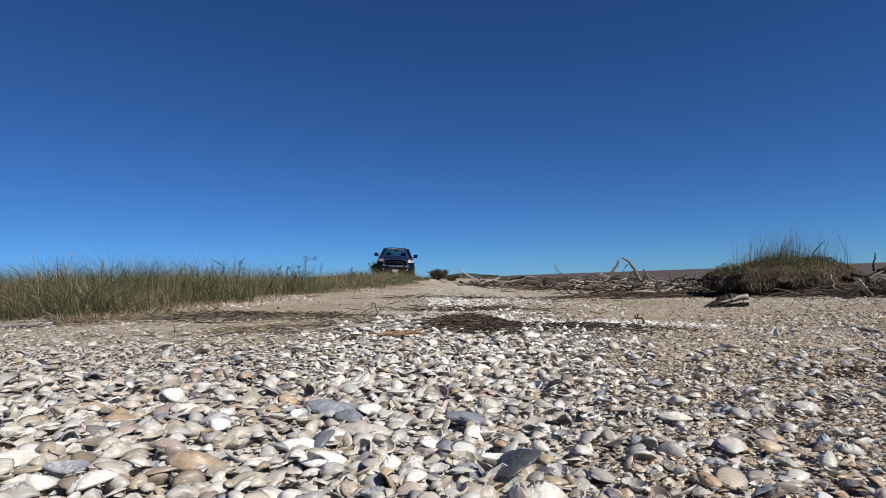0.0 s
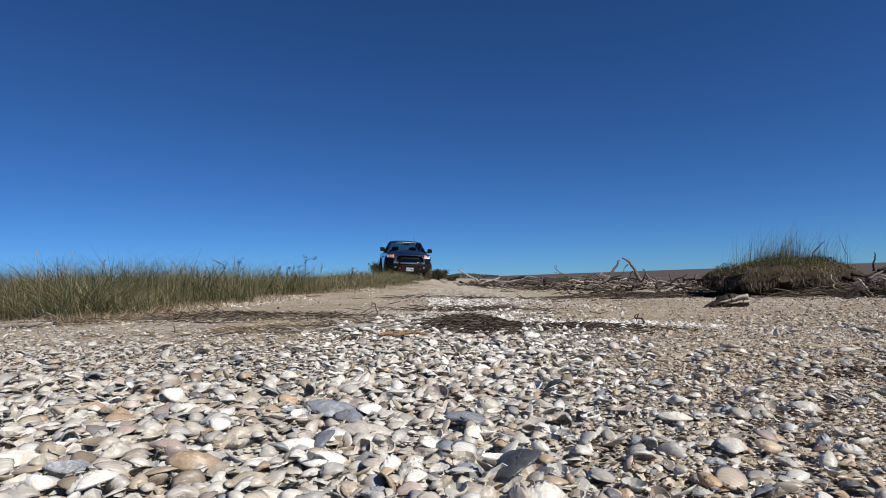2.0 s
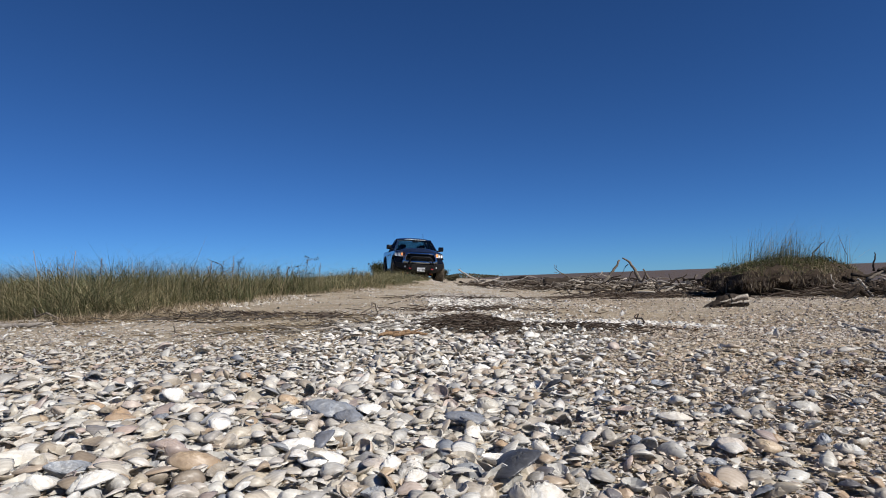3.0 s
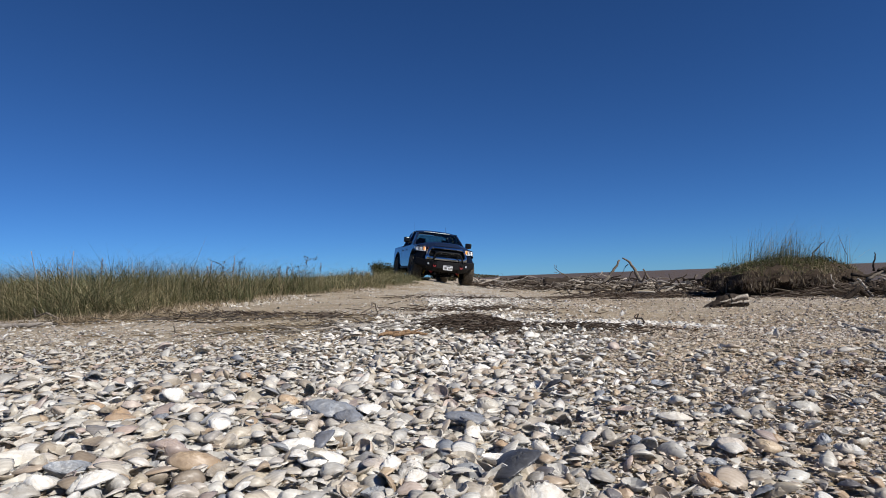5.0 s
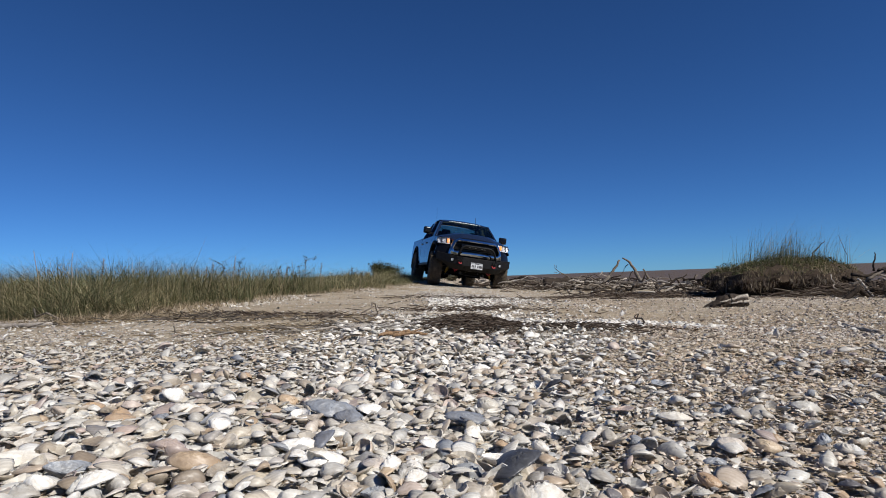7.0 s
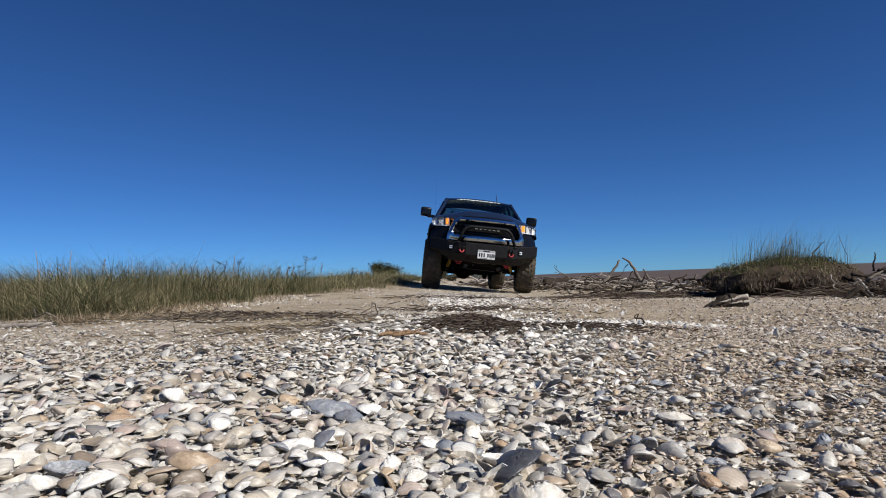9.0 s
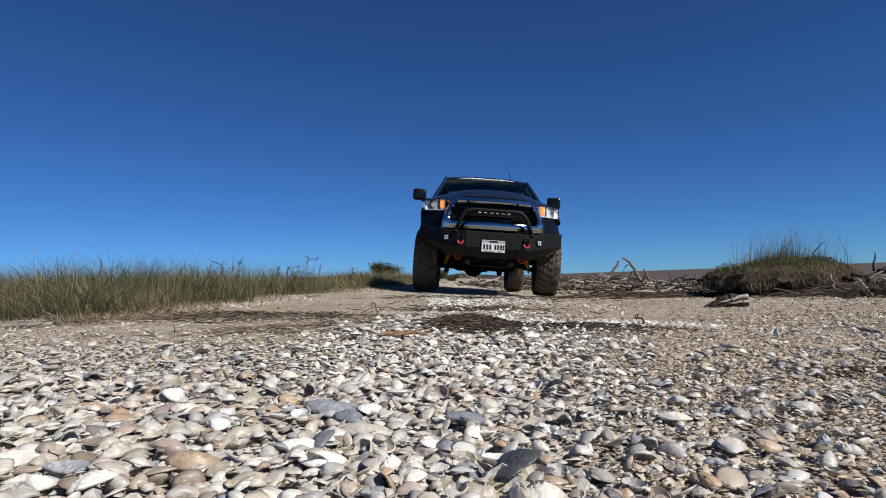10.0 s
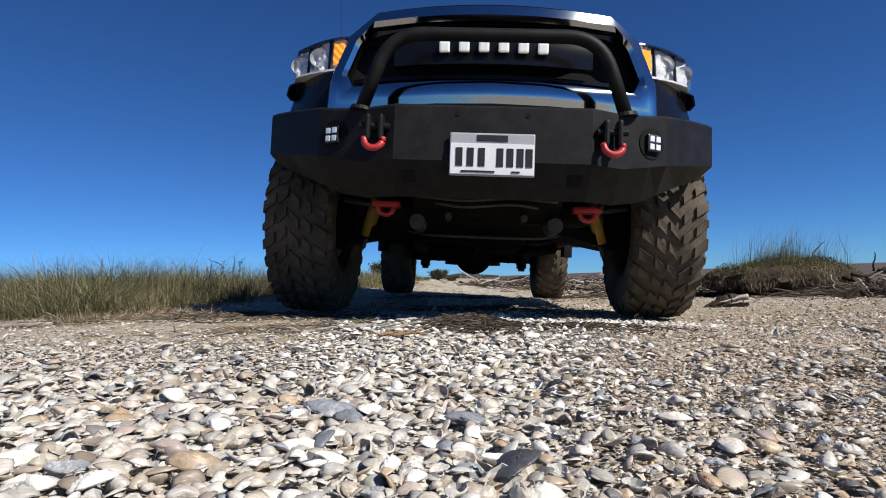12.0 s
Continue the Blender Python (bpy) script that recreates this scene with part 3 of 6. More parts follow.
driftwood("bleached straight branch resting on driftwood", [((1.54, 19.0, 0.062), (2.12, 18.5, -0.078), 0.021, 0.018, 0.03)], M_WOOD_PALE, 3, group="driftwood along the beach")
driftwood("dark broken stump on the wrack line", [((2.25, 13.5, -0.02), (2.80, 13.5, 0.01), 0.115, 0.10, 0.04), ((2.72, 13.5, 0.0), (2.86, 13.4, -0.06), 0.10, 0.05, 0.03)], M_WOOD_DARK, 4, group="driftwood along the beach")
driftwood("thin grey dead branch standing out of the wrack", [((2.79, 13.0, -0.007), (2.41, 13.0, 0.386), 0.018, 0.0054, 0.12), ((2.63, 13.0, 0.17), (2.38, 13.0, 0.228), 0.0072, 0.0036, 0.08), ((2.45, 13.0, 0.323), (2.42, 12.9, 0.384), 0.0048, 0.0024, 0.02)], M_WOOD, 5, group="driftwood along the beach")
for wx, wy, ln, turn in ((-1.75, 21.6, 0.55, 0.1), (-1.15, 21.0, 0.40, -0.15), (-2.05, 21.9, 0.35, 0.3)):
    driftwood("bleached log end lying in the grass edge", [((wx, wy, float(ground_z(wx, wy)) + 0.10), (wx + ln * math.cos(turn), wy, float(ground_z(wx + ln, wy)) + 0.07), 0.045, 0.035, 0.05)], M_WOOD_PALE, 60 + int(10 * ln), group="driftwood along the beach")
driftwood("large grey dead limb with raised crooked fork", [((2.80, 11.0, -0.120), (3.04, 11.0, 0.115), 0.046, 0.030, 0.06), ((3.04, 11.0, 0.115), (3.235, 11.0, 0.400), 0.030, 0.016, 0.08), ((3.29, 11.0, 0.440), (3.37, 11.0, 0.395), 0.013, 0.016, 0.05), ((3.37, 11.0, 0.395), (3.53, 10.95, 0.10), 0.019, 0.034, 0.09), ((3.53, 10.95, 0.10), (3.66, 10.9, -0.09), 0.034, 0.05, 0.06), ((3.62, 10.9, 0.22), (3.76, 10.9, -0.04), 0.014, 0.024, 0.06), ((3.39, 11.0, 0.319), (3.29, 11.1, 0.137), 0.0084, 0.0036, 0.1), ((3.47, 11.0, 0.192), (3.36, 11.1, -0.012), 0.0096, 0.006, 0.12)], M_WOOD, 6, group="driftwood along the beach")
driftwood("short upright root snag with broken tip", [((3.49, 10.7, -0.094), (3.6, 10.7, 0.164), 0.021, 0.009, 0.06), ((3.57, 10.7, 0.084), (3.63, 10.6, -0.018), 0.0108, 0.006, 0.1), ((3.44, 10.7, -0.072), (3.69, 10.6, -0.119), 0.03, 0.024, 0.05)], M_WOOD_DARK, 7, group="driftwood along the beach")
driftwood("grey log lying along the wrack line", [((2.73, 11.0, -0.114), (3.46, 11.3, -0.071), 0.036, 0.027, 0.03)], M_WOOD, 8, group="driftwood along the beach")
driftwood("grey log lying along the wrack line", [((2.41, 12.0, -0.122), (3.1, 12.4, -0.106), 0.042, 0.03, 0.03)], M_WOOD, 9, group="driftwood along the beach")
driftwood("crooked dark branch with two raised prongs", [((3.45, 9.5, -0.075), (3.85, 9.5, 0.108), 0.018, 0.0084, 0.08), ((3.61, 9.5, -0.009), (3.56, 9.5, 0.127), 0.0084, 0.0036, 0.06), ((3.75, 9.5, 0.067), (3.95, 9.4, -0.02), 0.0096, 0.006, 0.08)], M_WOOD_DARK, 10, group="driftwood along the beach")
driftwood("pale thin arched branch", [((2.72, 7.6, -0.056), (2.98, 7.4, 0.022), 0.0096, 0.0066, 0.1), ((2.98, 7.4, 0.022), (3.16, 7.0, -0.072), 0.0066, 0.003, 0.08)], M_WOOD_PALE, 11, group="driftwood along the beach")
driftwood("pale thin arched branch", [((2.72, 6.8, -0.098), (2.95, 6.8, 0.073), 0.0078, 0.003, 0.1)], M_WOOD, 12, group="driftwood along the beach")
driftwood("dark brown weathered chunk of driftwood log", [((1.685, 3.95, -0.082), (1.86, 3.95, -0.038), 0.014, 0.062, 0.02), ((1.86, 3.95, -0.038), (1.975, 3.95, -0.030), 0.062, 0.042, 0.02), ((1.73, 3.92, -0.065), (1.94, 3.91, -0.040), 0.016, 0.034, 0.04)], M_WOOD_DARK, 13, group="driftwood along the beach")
# pale strips put the sunlit top and right end onto the dark log
driftwood("pale wood strip for the sunlit top of a driftwood log", [((1.78, 3.893, -0.030), (1.975, 3.92, 0.006), 0.004, 0.014, 0.05), ((1.84, 3.89, -0.040), (1.97, 3.89, -0.030), 0.003, 0.010, 0.05)], M_WOOD_PALE, 14, group="driftwood along the beach")
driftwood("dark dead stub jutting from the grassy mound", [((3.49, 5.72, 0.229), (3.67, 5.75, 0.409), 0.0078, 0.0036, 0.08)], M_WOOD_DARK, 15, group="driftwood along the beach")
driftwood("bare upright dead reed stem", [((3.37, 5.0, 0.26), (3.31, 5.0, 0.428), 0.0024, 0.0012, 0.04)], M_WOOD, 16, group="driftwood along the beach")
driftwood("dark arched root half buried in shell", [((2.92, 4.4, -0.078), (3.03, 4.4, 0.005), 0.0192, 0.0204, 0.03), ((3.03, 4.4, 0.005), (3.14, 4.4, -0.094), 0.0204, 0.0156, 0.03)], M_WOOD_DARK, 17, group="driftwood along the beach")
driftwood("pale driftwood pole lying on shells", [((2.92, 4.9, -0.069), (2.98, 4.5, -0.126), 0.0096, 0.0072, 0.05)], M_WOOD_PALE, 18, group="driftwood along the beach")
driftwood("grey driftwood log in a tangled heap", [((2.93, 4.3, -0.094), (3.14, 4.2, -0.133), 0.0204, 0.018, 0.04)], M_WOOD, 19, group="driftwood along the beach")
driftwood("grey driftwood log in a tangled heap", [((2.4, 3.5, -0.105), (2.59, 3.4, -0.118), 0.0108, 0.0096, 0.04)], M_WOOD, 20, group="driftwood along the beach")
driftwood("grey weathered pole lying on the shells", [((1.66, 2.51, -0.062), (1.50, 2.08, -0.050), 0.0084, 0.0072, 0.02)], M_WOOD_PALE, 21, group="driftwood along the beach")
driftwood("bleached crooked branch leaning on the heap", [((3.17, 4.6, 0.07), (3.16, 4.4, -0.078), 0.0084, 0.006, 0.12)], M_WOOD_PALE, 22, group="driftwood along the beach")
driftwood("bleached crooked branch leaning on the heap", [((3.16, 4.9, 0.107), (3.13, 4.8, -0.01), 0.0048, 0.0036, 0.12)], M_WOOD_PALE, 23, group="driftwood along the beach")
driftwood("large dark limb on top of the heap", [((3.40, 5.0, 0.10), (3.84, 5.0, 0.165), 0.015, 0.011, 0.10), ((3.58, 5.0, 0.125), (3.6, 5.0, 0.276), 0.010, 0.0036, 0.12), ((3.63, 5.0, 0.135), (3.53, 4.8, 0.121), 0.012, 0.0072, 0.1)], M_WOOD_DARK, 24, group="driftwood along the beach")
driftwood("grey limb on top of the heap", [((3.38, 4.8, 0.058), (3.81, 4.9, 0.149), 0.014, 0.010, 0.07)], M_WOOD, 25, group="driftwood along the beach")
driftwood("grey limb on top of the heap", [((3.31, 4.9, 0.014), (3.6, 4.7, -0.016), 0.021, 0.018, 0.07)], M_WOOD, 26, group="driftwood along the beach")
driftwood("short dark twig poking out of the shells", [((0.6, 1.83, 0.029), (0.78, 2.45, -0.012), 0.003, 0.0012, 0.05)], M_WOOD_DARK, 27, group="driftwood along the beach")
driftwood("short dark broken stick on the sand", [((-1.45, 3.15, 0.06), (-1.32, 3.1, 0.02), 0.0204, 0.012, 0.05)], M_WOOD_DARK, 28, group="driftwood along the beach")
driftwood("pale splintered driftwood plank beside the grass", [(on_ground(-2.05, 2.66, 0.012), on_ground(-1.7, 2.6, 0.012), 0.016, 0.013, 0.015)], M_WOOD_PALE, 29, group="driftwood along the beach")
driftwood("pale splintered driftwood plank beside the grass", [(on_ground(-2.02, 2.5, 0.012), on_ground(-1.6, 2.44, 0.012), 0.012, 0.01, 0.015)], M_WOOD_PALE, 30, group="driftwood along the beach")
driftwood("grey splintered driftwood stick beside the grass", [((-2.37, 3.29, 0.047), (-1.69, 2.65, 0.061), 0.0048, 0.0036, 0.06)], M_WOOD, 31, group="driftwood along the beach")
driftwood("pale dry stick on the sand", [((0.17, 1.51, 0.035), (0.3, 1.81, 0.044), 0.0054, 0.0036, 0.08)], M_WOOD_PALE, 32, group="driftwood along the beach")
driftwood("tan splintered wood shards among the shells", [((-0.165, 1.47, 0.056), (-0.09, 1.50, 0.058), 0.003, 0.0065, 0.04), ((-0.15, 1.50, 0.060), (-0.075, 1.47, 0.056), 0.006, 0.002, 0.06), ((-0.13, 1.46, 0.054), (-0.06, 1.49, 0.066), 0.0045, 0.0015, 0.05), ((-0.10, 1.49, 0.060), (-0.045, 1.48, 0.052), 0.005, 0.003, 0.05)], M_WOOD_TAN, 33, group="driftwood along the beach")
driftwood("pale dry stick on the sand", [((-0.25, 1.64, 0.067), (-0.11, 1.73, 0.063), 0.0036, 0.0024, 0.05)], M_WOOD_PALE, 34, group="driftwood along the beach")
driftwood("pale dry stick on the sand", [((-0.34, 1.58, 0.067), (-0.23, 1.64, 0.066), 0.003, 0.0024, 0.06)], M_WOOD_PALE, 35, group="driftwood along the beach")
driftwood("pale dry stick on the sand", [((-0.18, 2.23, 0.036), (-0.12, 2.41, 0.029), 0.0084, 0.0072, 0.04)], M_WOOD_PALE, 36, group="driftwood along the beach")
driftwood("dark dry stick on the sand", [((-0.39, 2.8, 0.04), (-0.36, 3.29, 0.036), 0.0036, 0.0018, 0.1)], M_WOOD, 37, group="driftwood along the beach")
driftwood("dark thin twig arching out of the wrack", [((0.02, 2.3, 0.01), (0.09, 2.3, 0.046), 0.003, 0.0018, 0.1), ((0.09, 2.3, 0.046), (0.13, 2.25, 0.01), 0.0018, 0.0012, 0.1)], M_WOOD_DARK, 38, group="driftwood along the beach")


# ---------------------------------------------------------------- wrack: twig mats and the long heap of driftwood
def twig_mat(label, n, cx, cy, rx, ry, seed, long=(0.03, 0.12), high=0.02, mat=None, thick=0.0016):
    """A mat of crossed twigs and straw lying on the ground."""
    rng = np.random.default_rng(seed)
    a, r = rng.uniform(0, 2 * np.pi, n), np.abs(rng.normal(0, 0.55, n))
    x, y = cx + rx * r * np.cos(a), cy + ry * r * np.sin(a)
    ln = rng.uniform(*long, n)
    head = rng.normal(0.0, 0.75, n)
    tilt = rng.normal(0, 0.16, n)
    d = np.stack([np.cos(head) * np.cos(tilt), np.sin(head) * np.cos(tilt), np.sin(tilt)], 1)
    mid = np.stack([x, y, ground_z(x, y) + 0.004 + rng.random(n) * high * np.exp(-r * r)], 1)
    th = thick * rng.uniform(0.6, 2.2, n) * (1 + cy / 6)
    side = np.cross(d, [0, 0, 1.0])
    side /= np.linalg.norm(side, axis=1)[:, None]
    up = np.cross(side, d)
    bow = rng.normal(0, 0.20, n)
    vs = []
    for t, w in ((-0.5, 0.7), (0.0, 1.0), (0.5, 0.4)):
        c = mid + d * (ln * t)[:, None] + side * (bow * ln * (1 - 4 * t * t))[:, None]
        for k in range(3):
            q = 2 * math.pi * k / 3
            vs.append(c + (side * math.cos(q) + up * math.sin(q)) * (th * w)[:, None])
    v = np.stack(vs, 1)
    f = []
    for s in (0, 3):
        for k in range(3):
            m = (k + 1) % 3
            f += [(s + k, s + m, s + m + 3), (s + k, s + m + 3, s + k + 3)]
    f = np.array(f)[None] + (np.arange(n) * 9)[:, None, None]
    return tagged(new("twig_wrack", raw_mesh("twig_wrack", v.reshape(-1, 3), f.reshape(-1, 3), mat or M_TWIG)), label, "wrack", kind="stuff")


twig_mat("dark mat of tangled twigs on the shell ridge", 5200, 0.07, 1.78, 0.15, 0.15, 41, (0.012, 0.055), 0.035, None, 0.0008)
twig_mat("loose dry twigs and straw across the sand", 900, -0.36, 1.88, 0.45, 0.20, 42, (0.02, 0.10), 0.010, M_STRAW, 0.0009)
twig_mat("loose dark twigs between the shells", 700, 0.42, 1.80, 0.30, 0.12, 43, (0.015, 0.06), 0.012, None, 0.0009)
twig_mat("brown twig wrack in front of the grass", 900, -0.95, 2.75, 0.75, 0.22, 44, (0.03, 0.12), 0.012, None, 0.0010)
twig_mat("pale straw wrack in front of the grass", 1800, -1.35, 2.65, 0.85, 0.25, 45, (0.03, 0.12), 0.012, M_STRAW, 0.0009)
twig_mat("dark twig wrack in the wheel lane", 240, 0.2, 3.6, 0.6, 0.5, 46, (0.05, 0.20), 0.008, None, 0.0011)
twig_mat("dark twig wrack in the wheel lane", 170, 0.3, 5.6, 1.0, 0.6, 47, (0.06, 0.22), 0.008, None, 0.0011)
twig_mat("brown twig wrack before the driftwood heap", 1100, 2.45, 6.2, 0.7, 0.4, 48, (0.06, 0.26), 0.04)
twig_mat("brown twig wrack before the driftwood heap", 900, 2.2, 7.9, 0.9, 0.4, 49, (0.06, 0.26), 0.04)
twig_mat("dark twig wrack under the tangled heap", 1600, 3.5, 4.9, 0.7, 0.6, 50, (0.05, 0.25), 0.10)
twig_mat("far line of dark driftwood scraps", 1100, 3.1, 15.0, 1.6, 3.0, 51, (0.12, 0.5), 0.14)
twig_mat("far line of dark driftwood scraps", 800, 2.4, 22.0, 1.7, 2.5, 52, (0.15, 0.6), 0.14)
twig_mat("long pale driftwood splinters across the sand", 70, -0.22, 1.66, 0.30, 0.10, 54, (0.03, 0.14), 0.012, M_WOOD_PALE, 0.0016)
twig_mat("long grey driftwood splinters across the sand", 90, -0.30, 1.80, 0.40, 0.14, 55, (0.03, 0.14), 0.010, M_WOOD, 0.0014)
twig_mat("long grey driftwood splinters before the grass", 200, -1.00, 2.55, 0.75, 0.22, 56, (0.04, 0.20), 0.010, M_WOOD, 0.0014)
twig_mat("brown organic stain of fine twigs among shells", 500, 0.93, 1.25, 0.22, 0.06, 53, (0.01, 0.04), 0.006)


def driftwood_heap(n, seed, x_range, y_range, long, thick, lift):
    rng = np.random.default_rng(seed)
    names = {"pale": (M_WOOD_PALE, "bleached driftwood stick in the wrack heap"), "grey": (M_WOOD, "grey driftwood limb in the wrack heap"), "dark": (M_WOOD_DARK, "dark driftwood limb in the wrack heap")}
    for i in range(n):
        x, y = rng.uniform(*x_range), rng.uniform(*y_range)
        ln, r = rng.uniform(*long), rng.uniform(*thick)
        h, t = rng.normal(0.0, 0.9), rng.uniform(-0.12, 0.30 if y < 13.6 else 0.12) if rng.random() < 0.35 else rng.uniform(-0.05, 0.12)
        a = np.array(on_ground(x, y, r * 0.7 + rng.random() * lift))
        b = a + ln * np.array([math.cos(h) * math.cos(t) * rng.choice((-1, 1)), math.sin(h) * math.cos(t), math.sin(t)])
        b[2] = max(b[2], float(ground_z(b[0], b[1])) + r * 0.5)
        limbs = [(tuple(a), tuple(b), r, r * 0.5, 0.12)]
        for _ in range(int(rng.integers(0, 3))):
            m = a + (b - a) * rng.uniform(0.4, 0.7)
            e = m + 0.35 * ln * np.array([rng.normal(0, 0.5), rng.normal(0, 0.5), abs(rng.normal(0.12, 0.25))])
            limbs.append((tuple(m), tuple(e), r * 0.6, r * 0.2, 0.14))
        mat, label = names[("pale", "grey", "dark", "grey", "dark", "dark")[int(rng.integers(0, 6))]]
        driftwood(label, limbs, mat, seed * 100 + i, 7, group="driftwood in the wrack heap")


driftwood_heap(110, 3, (2.1, 4.6), (9.2, 13.8), (0.2, 0.9), (0.006, 0.026), 0.13)
driftwood_heap(84, 4, (1.3, 5.0), (14.0, 21.0), (0.3, 1.3), (0.006, 0.022), 0.17)
driftwood_heap(16, 5, (2.4, 3.9), (6.3, 8.4), (0.25, 0.7), (0.008, 0.022), 0.05)
driftwood_heap(56, 6, (3.45, 4.6), (4.2, 5.6), (0.25, 0.7), (0.006, 0.02), 0.07)
driftwood_heap(14, 7, (0.6, 3.6), (22.0, 27.0), (0.6, 1.8), (0.025, 0.06), 0.14)


# ---------------------------------------------------------------- grassy hummock
def build_hummock():
    cx, cy = 3.22, 5.75
    base = tagged(new("grassy_hummock"), "eroded soil hummock with matted roots and green grass on top", "hummock")
    base.location = (cx, cy, float(ground_z(cx, cy)))
    rng = np.random.default_rng(77)
    nu, nv = 64, 14

    def wob(a):
        return 1 + 0.07 * np.sin(3 * a + 1) + 0.05 * np.sin(7 * a) + 0.03 * np.sin(13 * a + 2)

    v = []
    for j in range(nv + 1):
        t = j / nv
        for i in range(nu):
            a = 2 * math.pi * i / nu
            w = float(wob(a)) + 0.02 * rng.normal()
            prof = 0.66 + 0.38 * (t / 0.3) ** 0.8 if t < 0.3 else 1.04 * math.cos((t - 0.3) / 0.7 * math.pi / 2) ** 0.70
            z = -0.04 + 0.365 * t ** 0.62 * (1 + 0.05 * math.cos(a) * math.sin(t * 1.5))
            lump = 0.03 * math.sin(2 * a + 0.5) * t * (1 - t)
            v.append((0.66 * prof * w * math.cos(a), 0.55 * prof * w * math.sin(a), z + lump + 0.012 * rng.normal()))
    f = []
    for j in range(nv):
        for i in range(nu):
            p, q = j * nu + i, j * nu + (i + 1) % nu
            f += [(p, q, q + nu), (p, q + nu, p + nu)]
    me = raw_mesh("soil", np.array(v), np.array(f), M_SOIL)
    ob = new("soil", me)
    ob.parent = base
    ob["label"] = "dark root-bound soil bank"

    def top(x, y):
        """Height of the bank at a place on it, taking the outer side where it overhangs."""
        r = np.sqrt((x / 0.66) ** 2 + (y / 0.55) ** 2) / wob(np.arctan2(y / 0.55, x / 0.66))
        t = 0.3 + 0.7 * np.arccos(np.clip((np.clip(r, 0, 1.03) / 1.04) ** (1 / 0.70), 0, 1)) / (math.pi / 2)
        return -0.04 + 0.365 * t ** 0.62 * (1 + 0.05 * np.cos(np.arctan2(y / 0.55, x / 0.66)) * np.sin(t * 1.5))

    def tuft(name, n, spread, high, wide, lean, mat, seed, zlow=0.0, front=False):
        g = np.random.default_rng(seed)
        a, r = g.uniform(0, 2 * np.pi, n), np.sqrt(g.random(n)) * spread
        x, y = 0.66 * r * wob(a) * np.cos(a), 0.55 * r * wob(a) * np.sin(a)
        z = top(x, y) - 0.015
        clump = 0.45 + 1.1 * (0.5 + 0.5 * np.sin(15 * x + 3 * y) * np.sin(12 * y - 5 * x + 1)) ** 1.5
        m = grass_mesh(name, x, y, z, g.uniform(*high, n) * clump, g.uniform(*wide, n), lean, mat, seed + 1)
        o = new(name, m)
        o.parent = base
        o["kind"] = "stuff"
        return o

    tuft("grass_turf", 3000, 0.86, (0.02, 0.07), (0.003, 0.007), 0.6, M_GRASS_GREEN, 81)
    tuft("olive_turf", 3600, 0.98, (0.02, 0.07), (0.0025, 0.005), 1.0, M_GRASS, 91)
    tuft("dry_turf", 2400, 1.02, (0.02, 0.07), (0.003, 0.006), 1.2, M_STRAW, 83)
    g = np.random.default_rng(85)
    n = 1100
    x = np.clip(g.normal(0.02, 0.24, n), -0.48, 0.5)
    y = g.normal(0, 0.2, n)
    m = grass_mesh("reed_tuft", x, y, top(x, y) - 0.02, g.uniform(0.14, 0.50, n) * (0.35 + 0.65 * np.sin(14 * x + 0.5) ** 2), g.uniform(0.0018, 0.0034, n), 0.55, M_GRASS, 86, 0.6)
    o = new("reed_tuft", m)
    o.parent = base
    o["kind"] = "stuff"
    # roots and straw hanging in shaggy clumps over the undercut front
    def fringe(name, n, rads, drop, hangs, wide, lean, mat, seed):
        q = np.random.default_rng(seed)
        a = q.uniform(math.pi * 0.93, math.pi * 2.07, n)
        lock = 0.5 + 0.28 * np.sin(11 * a + 1.3) + 0.22 * np.sin(23 * a) + 0.15 * np.sin(47 * a + 2)
        a = a[q.random(n) < lock]
        n = len(a)
        lock = 0.5 + 0.28 * np.sin(11 * a + 1.3) + 0.22 * np.sin(23 * a)
        rad = q.uniform(*rads, n)
        x, y = 0.66 * rad * wob(a) * np.cos(a), 0.55 * rad * wob(a) * np.sin(a)
        z = top(x, y) + 0.01 - q.uniform(0, drop, n) * (0.4 + lock)
        m = grass_mesh(name, x, y, z, -q.uniform(*hangs, n) * (0.45 + lock), q.uniform(*wide, n), lean, mat, seed + 1)
        o = new(name, m)
        o.parent = base
        o["kind"] = "stuff"

    fringe("root_fringe", 11000, (0.86, 1.09), 0.05, (0.03, 0.095), (0.0018, 0.0045), 0.7, M_TWIG, 88)
    fringe("hanging_straw", 3400, (0.70, 1.09), 0.04, (0.03, 0.12), (0.0018, 0.004), 0.9, M_STRAW, 90)
    # low leafy plants over the crest
    n = 15000
    a, r = g.uniform(0, 2 * np.pi, n), np.sqrt(g.random(n)) * 1.0
    x, y = 0.66 * r * wob(a) * np.cos(a), 0.55 * r * wob(a) * np.sin(a)
    bare = (y < -0.22) & (g.random(n) < 0.75) | (np.sin(9 * x + 0.7) * np.sin(8 * y + 2.0) > 0.55)
    x, y = x[~bare], y[~bare]
    n = len(x)
    leaf_v = np.array([(0, -0.5, 0), (0.28, 0, 0.08), (0, 0.5, 0.05), (-0.28, 0, 0.08)])
    leaf_f = np.array([(0, 1, 2), (0, 2, 3)])
    s = g.uniform(0.008, 0.024, n)
    lv, lf = scatter(leaf_v, leaf_f, np.stack([x, y, top(x, y) + g.random(n) ** 1.5 * 0.085 * (0.45 + 0.55 * np.sin(13 * x + 1) * np.sin(11 * y + 2 * x))], 1), turns(g, n, 0.8), np.stack([s, s, s], 1))
    o = new("leaf_cover", raw_mesh("leaf_cover", lv, lf, M_LEAF))
    o.parent = base
    o["kind"] = "stuff"


build_hummock()


